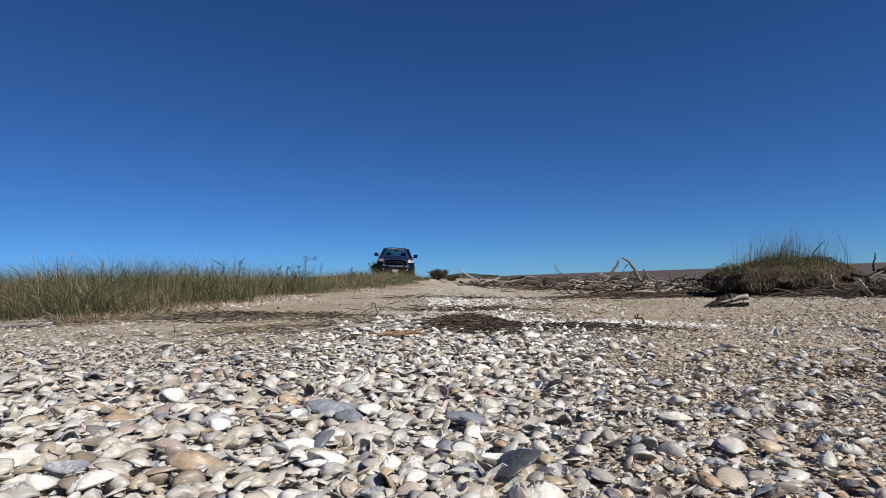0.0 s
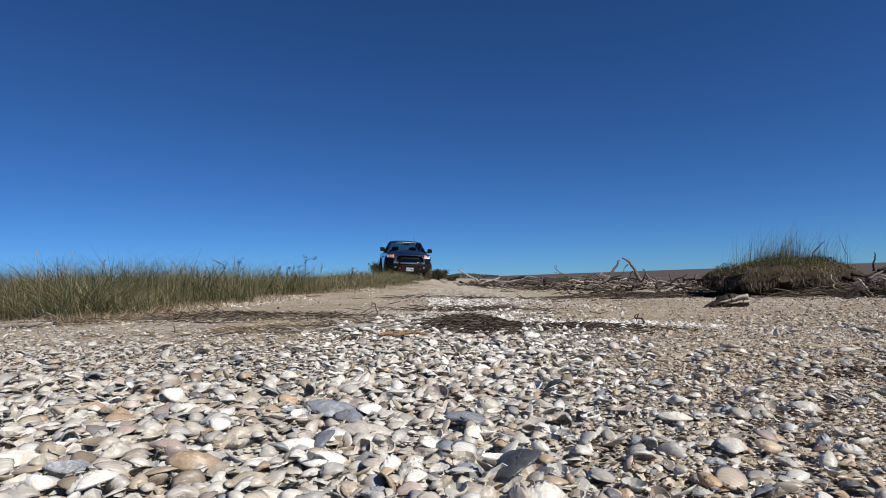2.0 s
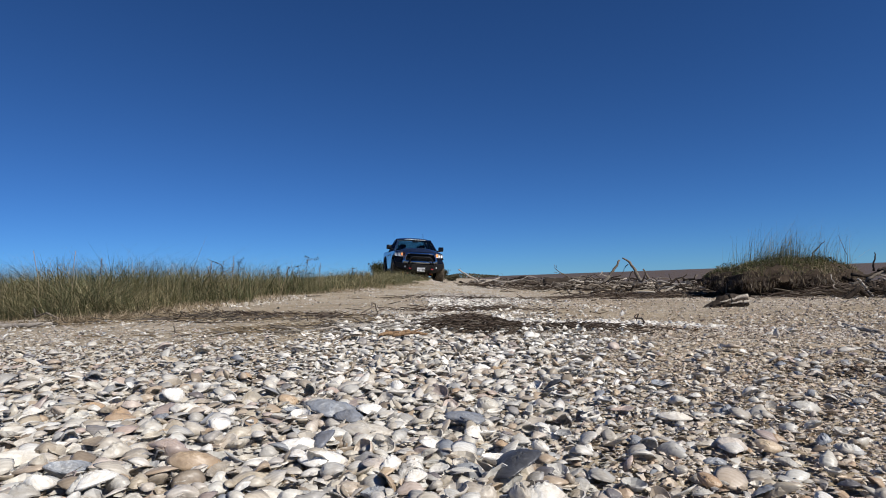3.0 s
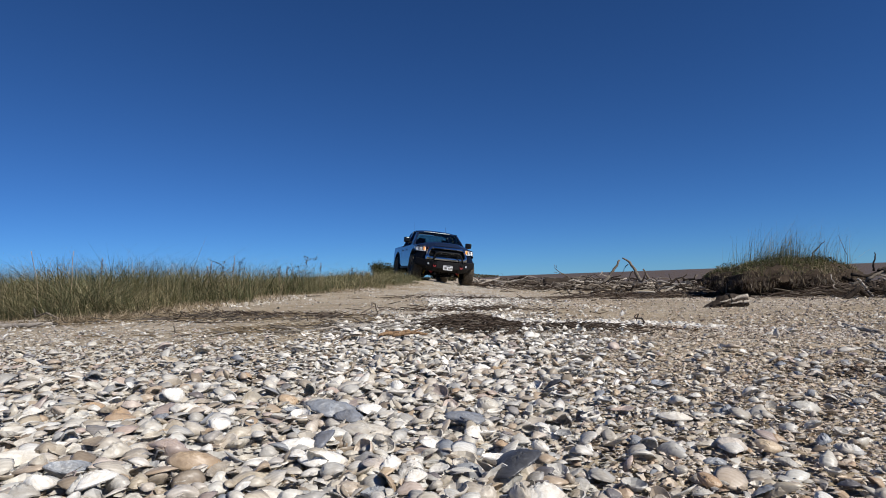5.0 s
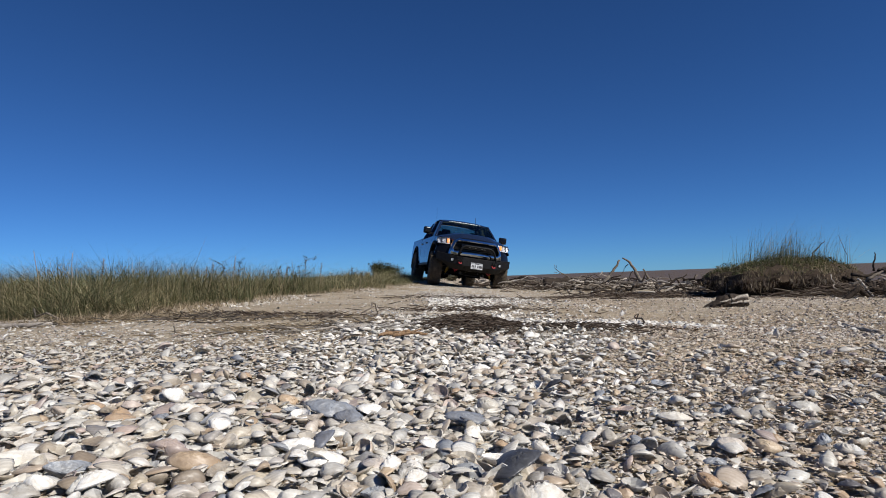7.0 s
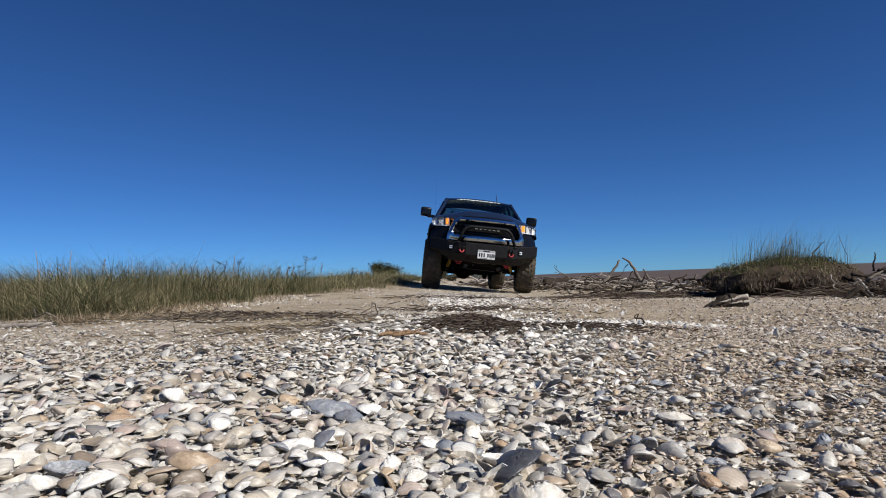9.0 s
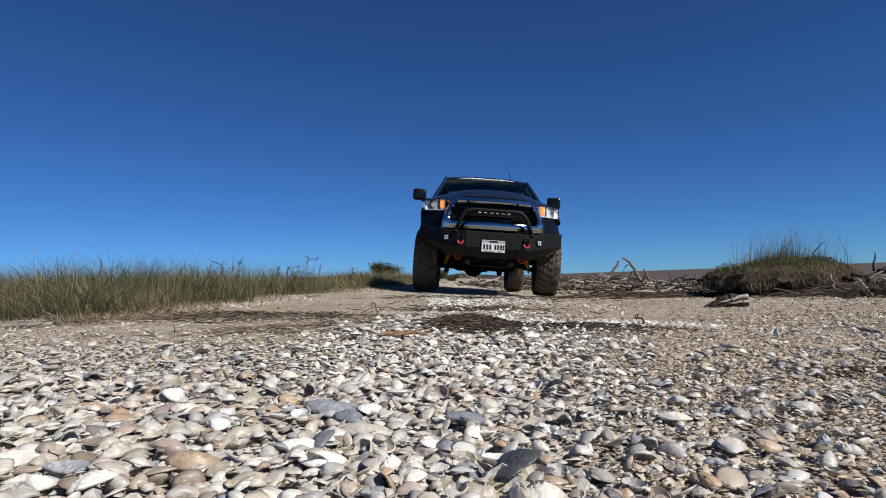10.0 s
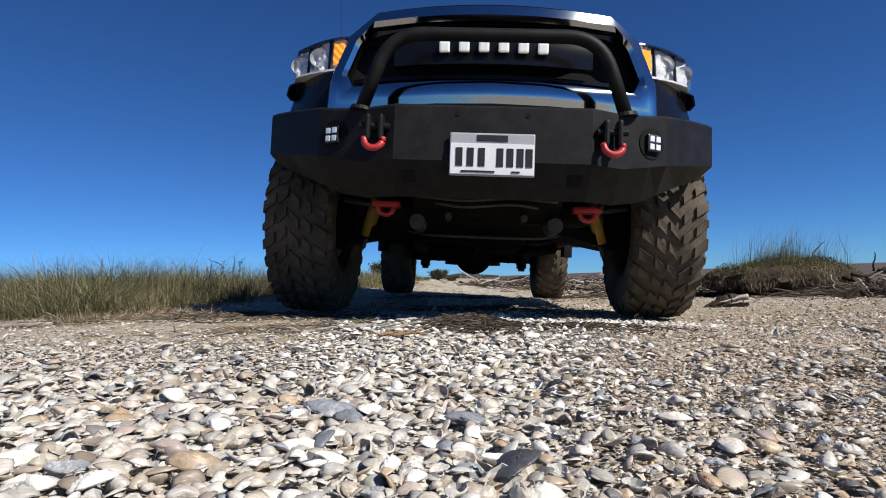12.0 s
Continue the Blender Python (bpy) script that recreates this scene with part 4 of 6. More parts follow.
# ---------------------------------------------------------------- far shrubs and the low tree line
def shrub(label, x, y, wide, high, seed, leaves=2600, leaf=0.05, mat=None):
    g = np.random.default_rng(seed)
    base = tagged(new("shrub"), label, "shrub", "far shrubs")
    base.location = on_ground(x, y, -0.02)
    limbs = []
    tips = []
    for i in range(11):
        a = g.uniform(0, 2 * math.pi)
        e = np.array([math.cos(a) * wide * g.uniform(0.15, 0.42), math.sin(a) * wide * g.uniform(0.1, 0.35), high * g.uniform(0.55, 0.95)])
        p = bent((0, 0, 0), e, 7, 0.1, seed * 9 + i)
        limbs.append(tube(p, np.linspace(0.022, 0.006, 7) * high, 6, 0.08, i))
        tips += [p[3], p[4], p[5], p[6]]
    v, f = join(limbs)
    o = new("stems", raw_mesh("stems", v, f, M_WOOD_DARK))
    o.parent = base
    tips = np.array(tips)
    c = tips[g.integers(0, len(tips), leaves)] + g.normal(0, 1, (leaves, 3)) * np.array([wide * 0.10, wide * 0.10, high * 0.10])
    c[:, 2] = np.clip(c[:, 2], 0.02, None)
    s = g.uniform(0.6, 1.3, leaves) * leaf
    leaf_v = np.array([(0, -0.5, 0), (0.3, 0, 0.1), (0, 0.5, 0.05), (-0.3, 0, 0.1)])
    leaf_f = np.array([(0, 1, 2), (0, 2, 3)])
    lv, lf = scatter(leaf_v, leaf_f, c, turns(g, leaves, 0.9), np.stack([s, s, s], 1))
    o = new("foliage", raw_mesh("foliage", lv, lf, mat or M_LEAF))
    o.parent = base
    return base


shrub("bushy green shrub at the edge of the marsh grass", -3.45, 35.5, 1.75, 1.12, 5, 11000, 0.085)
shrub("low grey-green shrub far along the beach", -0.45, 46.0, 1.4, 0.80, 6, 6000, 0.10, M_SCRUB)
shrub("low grey-green shrub far along the beach", 0.6, 47.0, 1.2, 0.45, 7, 3500, 0.10, M_SCRUB)


def build_tree_line():
    g = np.random.default_rng(99)
    n = 9000
    x = g.uniform(-60, 14, n)
    y = 150 + g.uniform(0, 25, n)
    hump = 0.55 + 0.45 * np.sin(0.31 * x) * np.sin(0.13 * x + 1)
    z = g.random(n) ** 0.8 * 1.3 * hump - 0.1
    s = g.uniform(0.25, 0.6, n)
    leaf_v = np.array([(0, -0.5, 0), (0.3, 0, 0.1), (0, 0.5, 0.05), (-0.3, 0, 0.1)])
    leaf_f = np.array([(0, 1, 2), (0, 2, 3)])
    v, f = scatter(leaf_v, leaf_f, np.stack([x, y, z], 1), turns(g, n, 1.0), np.stack([s, s, s], 1))
    tagged(new("far_thicket", raw_mesh("far_thicket", v, f, M_SCRUB)), "low dark thicket along the horizon", "thicket", kind="stuff")


build_tree_line()


# ---------------------------------------------------------------- tall single stalks in the meadow
def grass_stalk(x, y, high, lean, seed, plume=True):
    g = np.random.default_rng(seed)
    o = np.array(on_ground(x, y, -0.01))
    p = bent((0, 0, 0), (lean, g.normal(0, 0.02), high), 9, 0.03, seed)
    parts = [tube(p, np.linspace(0.0022, 0.0010, 9) * (1 + y / 9), 5, 0.0, seed)]
    ob = tagged(new("grass_stalk", raw_mesh("grass_stalk", parts[0][0], parts[0][1], M_STRAW)), "tall dry seed stalk above the marsh grass", "grass stalk", "tall stalks in the meadow")
    ob.location = o
    if plume:
        n = 60
        t = g.random(n) ** 0.7
        c = p[-1] - (p[-1] - p[-4]) * t[:, None] * 0.8 + g.normal(0, 0.004, (n, 3))
        s = g.uniform(0.006, 0.014, n) * (1 + y / 12)
        leaf_v = np.array([(0, -0.5, 0), (0.15, 0, 0.1), (0, 0.5, 0.05), (-0.15, 0, 0.1)])
        v, f = scatter(leaf_v, np.array([(0, 1, 2), (0, 2, 3)]), c, turns(g, n, 0.9), np.stack([s, s, s], 1))
        h = new("seed_head", raw_mesh("seed_head", v, f, M_TWIG))
        h.parent = ob
    return ob


STALKS = [grass_stalk(*a) for a in ((-1.95, 4.9, 0.36, 0.05, 1), (-1.78, 5.0, 0.40, 0.02, 2), (-2.0, 5.1, 0.33, -0.04, 3), (-1.70, 6.2, 0.33, 0.10, 4), (-1.45, 6.9, 0.36, 0.04, 5, True),
                                    (-1.80, 6.6, 0.30, -0.05, 6), (-1.95, 3.1, 0.36, 0.03, 7, False), (-2.15, 3.2, 0.38, -0.02, 8, False), (-2.1, 3.6, 0.35, 0.05, 9), (-1.2, 8.4, 0.27, 0.05, 10))]


def marsh_weed(x, y, high, lean, seed):
    """A dark, branching weed: a stem with side twigs and narrow leaves."""
    g = np.random.default_rng(seed)
    p = bent((0, 0, 0), (lean, 0.0, high), 9, 0.05, seed)
    thick = 0.0018 * (1 + y / 8)
    bars = [tube(p, np.linspace(thick, thick * 0.5, 9), 5, 0.0, seed)]
    tips = [p[-1], p[-2], p[-3]]
    for i in range(7):
        a = p[int(g.integers(3, 8))]
        e = a + np.array([g.normal(0.02, 0.05), g.normal(0, 0.04), g.uniform(0.02, 0.08)]) * high / 0.35
        q = bent(a, e, 5, 0.08, seed * 5 + i)
        bars.append(tube(q, np.linspace(thick * 0.6, thick * 0.3, 5), 4, 0.0, i))
        tips += [q[-1], q[-2], q[2]]
    v, f = join(bars)
    ob = tagged(new("marsh_weed", raw_mesh("marsh_weed", v, f, M_TWIG)), "dark branching weed rising from the marsh grass", "weed", "weeds in the meadow")
    ob.location = on_ground(x, y, -0.01)
    n = 90
    c = np.array(tips)[g.integers(0, len(tips), n)] + g.normal(0, 0.010, (n, 3))
    k = g.uniform(0.010, 0.024, n) * (1 + y / 14)
    leaf_v = np.array([(0, -0.5, 0), (0.16, 0, 0.08), (0, 0.5, 0.05), (-0.16, 0, 0.08)])
    v, f = scatter(leaf_v, np.array([(0, 1, 2), (0, 2, 3)]), c, turns(g, n, 0.9), np.stack([k, k, k], 1))
    h = new("leaves", raw_mesh("leaves", v, f, M_LEAF))
    h.parent = ob
    return ob


STALKS += [marsh_weed(*a) for a in ((-1.66, 7.05, 0.44, 0.05, 21), (-1.72, 6.9, 0.36, -0.03, 22), (-1.98, 7.1, 0.33, 0.02, 23), (-2.05, 7.2, 0.31, -0.04, 24), (-1.50, 9.6, 0.34, 0.03, 25), (-2.00, 5.3, 0.36, 0.06, 26), (-2.12, 6.1, 0.38, 0.04, 27))]


# ---------------------------------------------------------------- single shells near the eye
def shell_mesh(seed, rag, wedge, stretch, ribs, mat):
    v, f = broken(shell_proto(7, 22, 0.32, 0.045), seed, wedge, rag, stretch)
    r = np.hypot(v[:, 0], v[:, 1])
    v = v.copy()
    v[:, 2] += ribs * np.sin(r * 70.0) * (r < 0.48)
    return raw_mesh("clam_shell", v, f, mat, domed((v, f)))


SHELL_KINDS = [("white clam shell with faint growth rings", [shell_mesh(1, 0.01, 0, 1.15, 0.006, M_SHELL_WHITE), shell_mesh(2, 0.02, 0.1, 1.3, 0.008, M_SHELL_WHITE), shell_mesh(6, 0.03, 0.2, 1.0, 0.004, M_SHELL_WHITE)]),
               ("weathered clam shell with mottled tan and grey rings", [shell_mesh(3, 0.02, 0, 1.2, 0.008, M_SHELL_MIXED), shell_mesh(4, 0.04, 0.18, 1.1, 0.008, M_SHELL_MIXED), shell_mesh(8, 0.05, 0.25, 1.35, 0.006, M_SHELL_MIXED)]),
               ("tan and brown clam shell worn smooth", [shell_mesh(5, 0.02, 0, 1.1, 0.005, M_SHELL_TAN), shell_mesh(9, 0.05, 0.2, 1.2, 0.007, M_SHELL_TAN)]),
               ("blue-grey oyster shell fragment", [shell_mesh(7, 0.08, 0.12, 1.2, 0.012, M_SHELL_BLUE), shell_mesh(10, 0.10, 0.2, 1.0, 0.012, M_SHELL_BLUE)]),
               ("black ribbed oyster shell fragment", [shell_mesh(12, 0.06, 0.15, 1.0, 0.014, M_SHELL_BLACK)])]


def lay_shell(kind, form, x, y, size, squash, deep, turn, lean, over, up=0.012):
    label, meshes = SHELL_KINDS[kind]
    ob = tagged(new("clam_shell", meshes[form % len(meshes)]), label, "shell", "shells before the eye")
    ob.matrix_world = (Matrix.Translation(on_ground(x, y, up)) @ Euler((radians(lean) + (math.pi if over else 0), radians(lean * 0.6), radians(turn))).to_matrix().to_4x4()
                       @ Matrix.Diagonal((size, size * squash, size * deep, 1)))
    return ob


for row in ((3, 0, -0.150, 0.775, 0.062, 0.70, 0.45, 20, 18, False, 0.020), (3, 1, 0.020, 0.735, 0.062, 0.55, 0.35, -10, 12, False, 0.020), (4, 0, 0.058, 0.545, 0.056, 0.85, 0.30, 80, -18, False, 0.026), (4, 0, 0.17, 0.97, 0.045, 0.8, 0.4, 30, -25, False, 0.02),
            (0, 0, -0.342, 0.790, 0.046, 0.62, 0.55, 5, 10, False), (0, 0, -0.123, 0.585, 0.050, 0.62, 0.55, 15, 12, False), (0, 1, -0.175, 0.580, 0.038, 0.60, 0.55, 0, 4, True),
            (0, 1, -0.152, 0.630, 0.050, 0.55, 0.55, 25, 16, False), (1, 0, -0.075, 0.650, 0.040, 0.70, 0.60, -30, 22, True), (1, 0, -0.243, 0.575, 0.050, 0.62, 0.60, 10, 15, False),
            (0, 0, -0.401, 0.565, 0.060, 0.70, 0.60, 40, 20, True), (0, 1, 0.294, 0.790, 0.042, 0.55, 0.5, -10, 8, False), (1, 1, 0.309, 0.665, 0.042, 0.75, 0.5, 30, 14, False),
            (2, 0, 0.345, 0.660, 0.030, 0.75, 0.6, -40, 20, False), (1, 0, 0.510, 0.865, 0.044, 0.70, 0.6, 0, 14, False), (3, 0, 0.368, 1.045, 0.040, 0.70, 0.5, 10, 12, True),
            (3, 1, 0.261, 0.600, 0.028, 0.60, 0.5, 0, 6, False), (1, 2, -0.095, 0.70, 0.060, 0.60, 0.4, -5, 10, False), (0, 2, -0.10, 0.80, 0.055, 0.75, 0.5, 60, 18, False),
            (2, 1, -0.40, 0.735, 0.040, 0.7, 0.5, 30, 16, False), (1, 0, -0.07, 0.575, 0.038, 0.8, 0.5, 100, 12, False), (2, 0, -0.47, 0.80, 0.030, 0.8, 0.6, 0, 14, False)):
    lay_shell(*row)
shell_rng = random.Random(314)
for i in range(290):
    y = 0.48 + 1.15 * shell_rng.random() ** 1.3
    u = shell_rng.uniform(-0.80, 0.75)
    brown = u > 0.16
    if u < 0.02 and y > 1.05:
        continue
    if brown and shell_rng.random() < 0.35:
        continue
    kind = shell_rng.choice((0, 1, 1, 2, 2, 3, 1)) if brown else shell_rng.choice((0, 0, 0, 1, 1, 1, 2, 3))
    size = shell_rng.uniform(0.013, 0.026) if brown else shell_rng.uniform(0.018, 0.038)
    lay_shell(kind, shell_rng.randrange(3), u * y, y, size, shell_rng.uniform(0.55, 0.85), shell_rng.uniform(0.55, 1.0), shell_rng.uniform(0, 360), shell_rng.gauss(0, 24), shell_rng.random() < 0.28, shell_rng.uniform(0.008, 0.018))


# ---------------------------------------------------------------- pickup truck
def paint_material():
    m, n, l, b = material("dark_blue_metallic_paint", 0.3, 0.1, 0.22)
    v = coords(n, l)
    f = noise_tex(n, l, v, 900.0, 2.0)
    dust = noise_tex(n, l, v, 5.0, 6.0)
    c = ramp(n, l, f, [(0.3, (0.008, 0.014, 0.036)), (0.7, (0.014, 0.024, 0.056))])
    c = mixed(n, l, ramp(n, l, dust, [(0.45, (0, 0, 0)), (0.8, (0.012, 0.012, 0.012))]), c, (0.14, 0.115, 0.09))
    l.new(c, b.inputs["Base Color"])
    l.new(ramp(n, l, dust, [(0.4, (0.08, 0.08, 0.08)), (0.8, (0.20, 0.20, 0.20))]), b.inputs["Roughness"])
    b.inputs["Coat Weight"].default_value = 0.2
    b.inputs["Coat Roughness"].default_value = 0.06
    return m


def glass_material(name, tint, ior=1.45, edge=0.7):
    """Thin sheet glass: tinted, clear to look through, with the mirror gloss of a real pane."""
    m, n, l, b = material(name)
    n.remove(b)
    tr = n.new("ShaderNodeBsdfTransparent")
    tr.inputs["Color"].default_value = (*tint, 1)
    gl = n.new("ShaderNodeBsdfGlossy")
    gl.inputs["Roughness"].default_value = 0.02
    lw = n.new("ShaderNodeLayerWeight")
    lw.inputs["Blend"].default_value = 0.5
    gloss = math_node(n, l, "ADD", math_node(n, l, "MULTIPLY", math_node(n, l, "POWER", lw.outputs["Facing"], 4.0), edge), ior - 1.41)
    mx = n.new("ShaderNodeMixShader")
    l.new(gloss, mx.inputs["Fac"])
    l.new(tr.outputs["BSDF"], mx.inputs[1])
    l.new(gl.outputs["BSDF"], mx.inputs[2])
    l.new(mx.outputs["Shader"], n["Material Output"].inputs["Surface"])
    return m


def tyre_material():
    m, n, l, b = material("dusty_tyre_rubber", 0.85, 0.0, 0.25)
    v = coords(n, l)
    f = noise_tex(n, l, v, 8.0, 7.0, 0.65)
    g = noise_tex(n, l, v, 120.0, 3.0)
    c = ramp(n, l, f, [(0.3, (0.040, 0.034, 0.026)), (0.55, (0.098, 0.080, 0.058)), (0.8, (0.19, 0.152, 0.11))])
    l.new(mixed(n, l, 0.5, c, ramp(n, l, g, [(0.3, (0.5, 0.5, 0.5)), (0.7, (1, 1, 1))]), "MULTIPLY"), b.inputs["Base Color"])
    bump(n, l, b, g, 0.3, 0.003)
    return m


def glow_material(name, colour, strength, base):
    m, n, l, b = material(name, 0.25)
    b.inputs["Base Color"].default_value = (*base, 1)
    b.inputs["Emission Color"].default_value = (*colour, 1)
    b.inputs["Emission Strength"].default_value = strength
    return m


M_PAINT = paint_material()
M_POWDER = plain("black_powder_coat", (0.0090, 0.0088, 0.0092), 0.55, 0.0, 0.16, 0.6, 16.0, 0.08)
M_TRIM = plain("black_plastic_trim", (0.0045, 0.0045, 0.005), 0.6, 0, 0.12, 0.3, 30.0, 0.2)
M_GLOSS = plain("gloss_black", (0.005, 0.005, 0.006), 0.22, 0, 0.3, 0.3, 30.0, 0.0)
M_FRAME = plain("dirty_chassis_steel", (0.0055, 0.005, 0.0045), 0.8, 0.0, 0.1, 0.6, 14.0, 0.6)
M_RUST = plain("bare_worn_steel", (0.06, 0.055, 0.05), 0.55, 0.5, 0.4, 0.4, 20.0, 0.4)
M_TYRE = tyre_material()
M_RIM = plain("dark_alloy", (0.05, 0.05, 0.055), 0.4, 0.8, 0.5, 0.3, 14.0, 0.1)
M_CHROME = plain("chrome", (0.40, 0.43, 0.47), 0.08, 1.0, 0.5, 0.06, 6.0, 0.0)
M_RED = plain("red_paint", (0.36, 0.020, 0.024), 0.45, 0, 0.5, 0.25, 20.0, 0.2)
M_YELLOW = plain("yellow_shock_paint", (0.36, 0.22, 0.03), 0.5, 0, 0.5, 0.35, 20.0, 0.2)
M_PLATE = plain("plate_white", (0.66, 0.67, 0.68), 0.4, 0, 0.5, 0.06, 12.0, 0.0)
M_PLATE_GREY = plain("plate_grey", (0.32, 0.33, 0.35), 0.4, 0, 0.5, 0.08, 12.0, 0.0)
M_INK = plain("plate_ink", (0.012, 0.012, 0.014), 0.5, 0, 0.4, 0.1, 12.0, 0.0)
M_WHITE = plain("white_enamel", (0.70, 0.74, 0.73), 0.35, 0, 0.5, 0.05, 12.0, 0.0)
M_SEAT = plain("dark_cloth", (0.02, 0.02, 0.022), 0.9, 0, 0.2, 0.3, 30.0, 0.3)
M_WINDSCREEN = glass_material("windscreen_glass", (0.62, 0.69, 0.68))
M_SIDE_GLASS = glass_material("tinted_side_glass", (0.16, 0.18, 0.19))
M_LENS = glass_material("clear_lens", (0.98, 0.98, 0.98), 1.43, 0.2)
M_LAMP = plain("silvered_lamp_bowl", (0.80, 0.80, 0.80), 0.18, 0.35, 0.5, 0.3, 60.0, 0.0)
M_REFLECT = plain("lamp_reflector", (0.6, 0.61, 0.62), 0.15, 0.6, 0.5, 0.06, 6.0, 0.0)
M_AMBER = glow_material("amber_lamp", (1.0, 0.32, 0.03), 0.55, (0.75, 0.25, 0.02))
# the headlamps are unlit; a faint added glow brightens the bulbs
M_BULB = glow_material("headlamp_bulb", (1.0, 0.93, 0.78), 0.15, (0.8, 0.8, 0.78))
M_LED = glow_material("led_chip", (0.92, 0.96, 1.0), 0.02, (0.60, 0.66, 0.72))


def part(name, bm, mat, parent, label="", smooth=False):
    """Links a bmesh as one mesh object under a thing or a part."""
    me = bpy.data.meshes.new(name)
    bmesh.ops.recalc_face_normals(bm, faces=bm.faces[:])
    bm.to_mesh(me)
    bm.free()
    for p in me.polygons:
        p.use_smooth = smooth
    me.materials.append(mat)
    ob = new(name, me)
    ob.parent = parent
    if label:
        ob["label"] = label
    return ob


def smooth_by_angle(ob, degrees=35):
    me = ob.data
    for p in me.polygons:
        p.use_smooth = True
    bm = bmesh.new()
    bm.from_mesh(me)
    for e in bm.edges:
        e.smooth = len(e.link_faces) == 2 and e.calc_face_angle(0) < radians(degrees)
    bm.to_mesh(me)
    bm.free()
    return ob


def box(bm, c, s, bevel=0.0, m=None, seg=2):
    """A box of size s at c, its edges rounded, turned by m."""
    t = bmesh.new()
    bmesh.ops.create_cube(t, size=1.0, matrix=Matrix.Diagonal((*s, 1)))
    if bevel:
        bmesh.ops.bevel(t, geom=t.edges[:], offset=bevel, segments=seg, profile=0.6, affect="EDGES")
    t.transform(Matrix.Translation(c) @ (m or Matrix()))
    absorb(bm, t)
    return bm


def absorb(bm, t):
    me = bpy.data.meshes.new("tmp")
    t.to_mesh(me)
    t.free()
    bm.from_mesh(me)
    bpy.data.meshes.remove(me)


def cyl(bm, a, b, r0, r1=None, sides=16, bevel=0.0):
    a, b = Vector(a), Vector(b)
    t = bmesh.new()
    bmesh.ops.create_cone(t, cap_ends=True, segments=sides, radius1=r0, radius2=r0 if r1 is None else r1, depth=(b - a).length)
    if bevel:
        bmesh.ops.bevel(t, geom=[e for e in t.edges if len(e.link_faces) == 2 and e.calc_face_angle() > 0.8], offset=bevel, segments=2, affect="EDGES")
    t.transform(Matrix.Translation((a + b) / 2) @ (b - a).to_track_quat("Z", "Y").to_matrix().to_4x4())
    absorb(bm, t)
    return bm


def pipe(bm, pts, r, sides=12):
    v, f = tube(np.array(pts, dtype=float), np.full(len(pts), r), sides, 0.0)
    vs = [bm.verts.new(p) for p in v]
    for q in f:
        bm.faces.new([vs[i] for i in q])
    return bm


def rounded(pts, r=0.08, n=6):
    """A polyline with its inner corners rounded."""
    out = [Vector(pts[0])]
    for a, b, c in zip(pts, pts[1:], pts[2:]):
        a, b, c = Vector(a), Vector(b), Vector(c)
        p, q = b + (a - b).normalized() * r, b + (c - b).normalized() * r
        for i in range(n + 1):
            t = i / n
            out.append(p * (1 - t) ** 2 + b * 2 * t * (1 - t) + q * t * t)
    out.append(Vector(pts[-1]))
    return out


def slab(bm, grid, off):
    """A grid of points as a curved panel, with a thickness given by the vector off."""
    g = [[Vector(p) for p in row] for row in grid]
    m, n, off = len(g), len(g[0]), Vector(off)
    top = [[bm.verts.new(p) for p in row] for row in g]
    low = [[bm.verts.new(p + off) for p in row] for row in g]
    for i in range(m - 1):
        for j in range(n - 1):
            bm.faces.new((top[i][j], top[i + 1][j], top[i + 1][j + 1], top[i][j + 1]))
            bm.faces.new((low[i][j], low[i][j + 1], low[i + 1][j + 1], low[i + 1][j]))
    for i in range(m - 1):
        for j in (0, n - 1):
            bm.faces.new((top[i][j], low[i][j], low[i + 1][j], top[i + 1][j]))
    for j in range(n - 1):
        for i in (0, m - 1):
            bm.faces.new((top[i][j], top[i][j + 1], low[i][j + 1], low[i][j]))
    return bm


def prism(bm, outline, off):
    """A flat outline (points in order) thickened by the vector off."""
    a = [bm.verts.new(p) for p in outline]
    b = [bm.verts.new(Vector(p) + Vector(off)) for p in outline]
    bm.faces.new(a)
    bm.faces.new(b[::-1])
    for i in range(len(a)):
        j = (i + 1) % len(a)
        bm.faces.new((a[i], b[i], b[j], a[j]))
    return bm


def lerp(a, b, t):
    return a + (b - a) * t


WHEEL_R, AXLE_GAP = 0.455, 3.70
truck = tagged(new("pickup_truck"), "lifted dark blue crew-cab pickup truck with black steel bumper", "pickup truck")


def side_x(y, z):
    """Half-width of the body's side at a height: it bellies at the shoulder and tucks in below and above."""
    w = 0.985 - 0.16 * max(0.0, z - 1.12) ** 1.4 - 0.10 * max(0.0, 0.85 - z) ** 1.3
    if y < 0.2:
        w -= 0.09 * ((0.2 - y) / 0.9) ** 2
    return w


def arch(y, centre, r, floor):
    """Height of the sheet metal's lower edge: the wheel arch or the sill."""
    d = abs(y - centre)
    return max(floor, WHEEL_R + 0.07 + math.sqrt(max(0.0, r * r - d * d))) if d < r else floor


def side_panel(name, sgn, y0, y1, low, top, centre=None, r=0.55, cols=14, rows=8, mat=None):
    bm = bmesh.new()
    grid = []
    for i in range(cols + 1):
        y = lerp(y0, y1, i / cols)
        lo = arch(y, centre, r, low) if centre is not None else low
        hi = top(y)
        grid.append([(sgn * side_x(y, lerp(lo, hi, j / rows)), y, lerp(lo, hi, j / rows)) for j in range(rows + 1)])
    slab(bm, grid, (-sgn * 0.03, 0, 0))
    return smooth_by_angle(part(name, bm, mat or M_PAINT, truck))


def belt(y):
    return 1.305 + 0.012 * y if y < 0.6 else 1.315


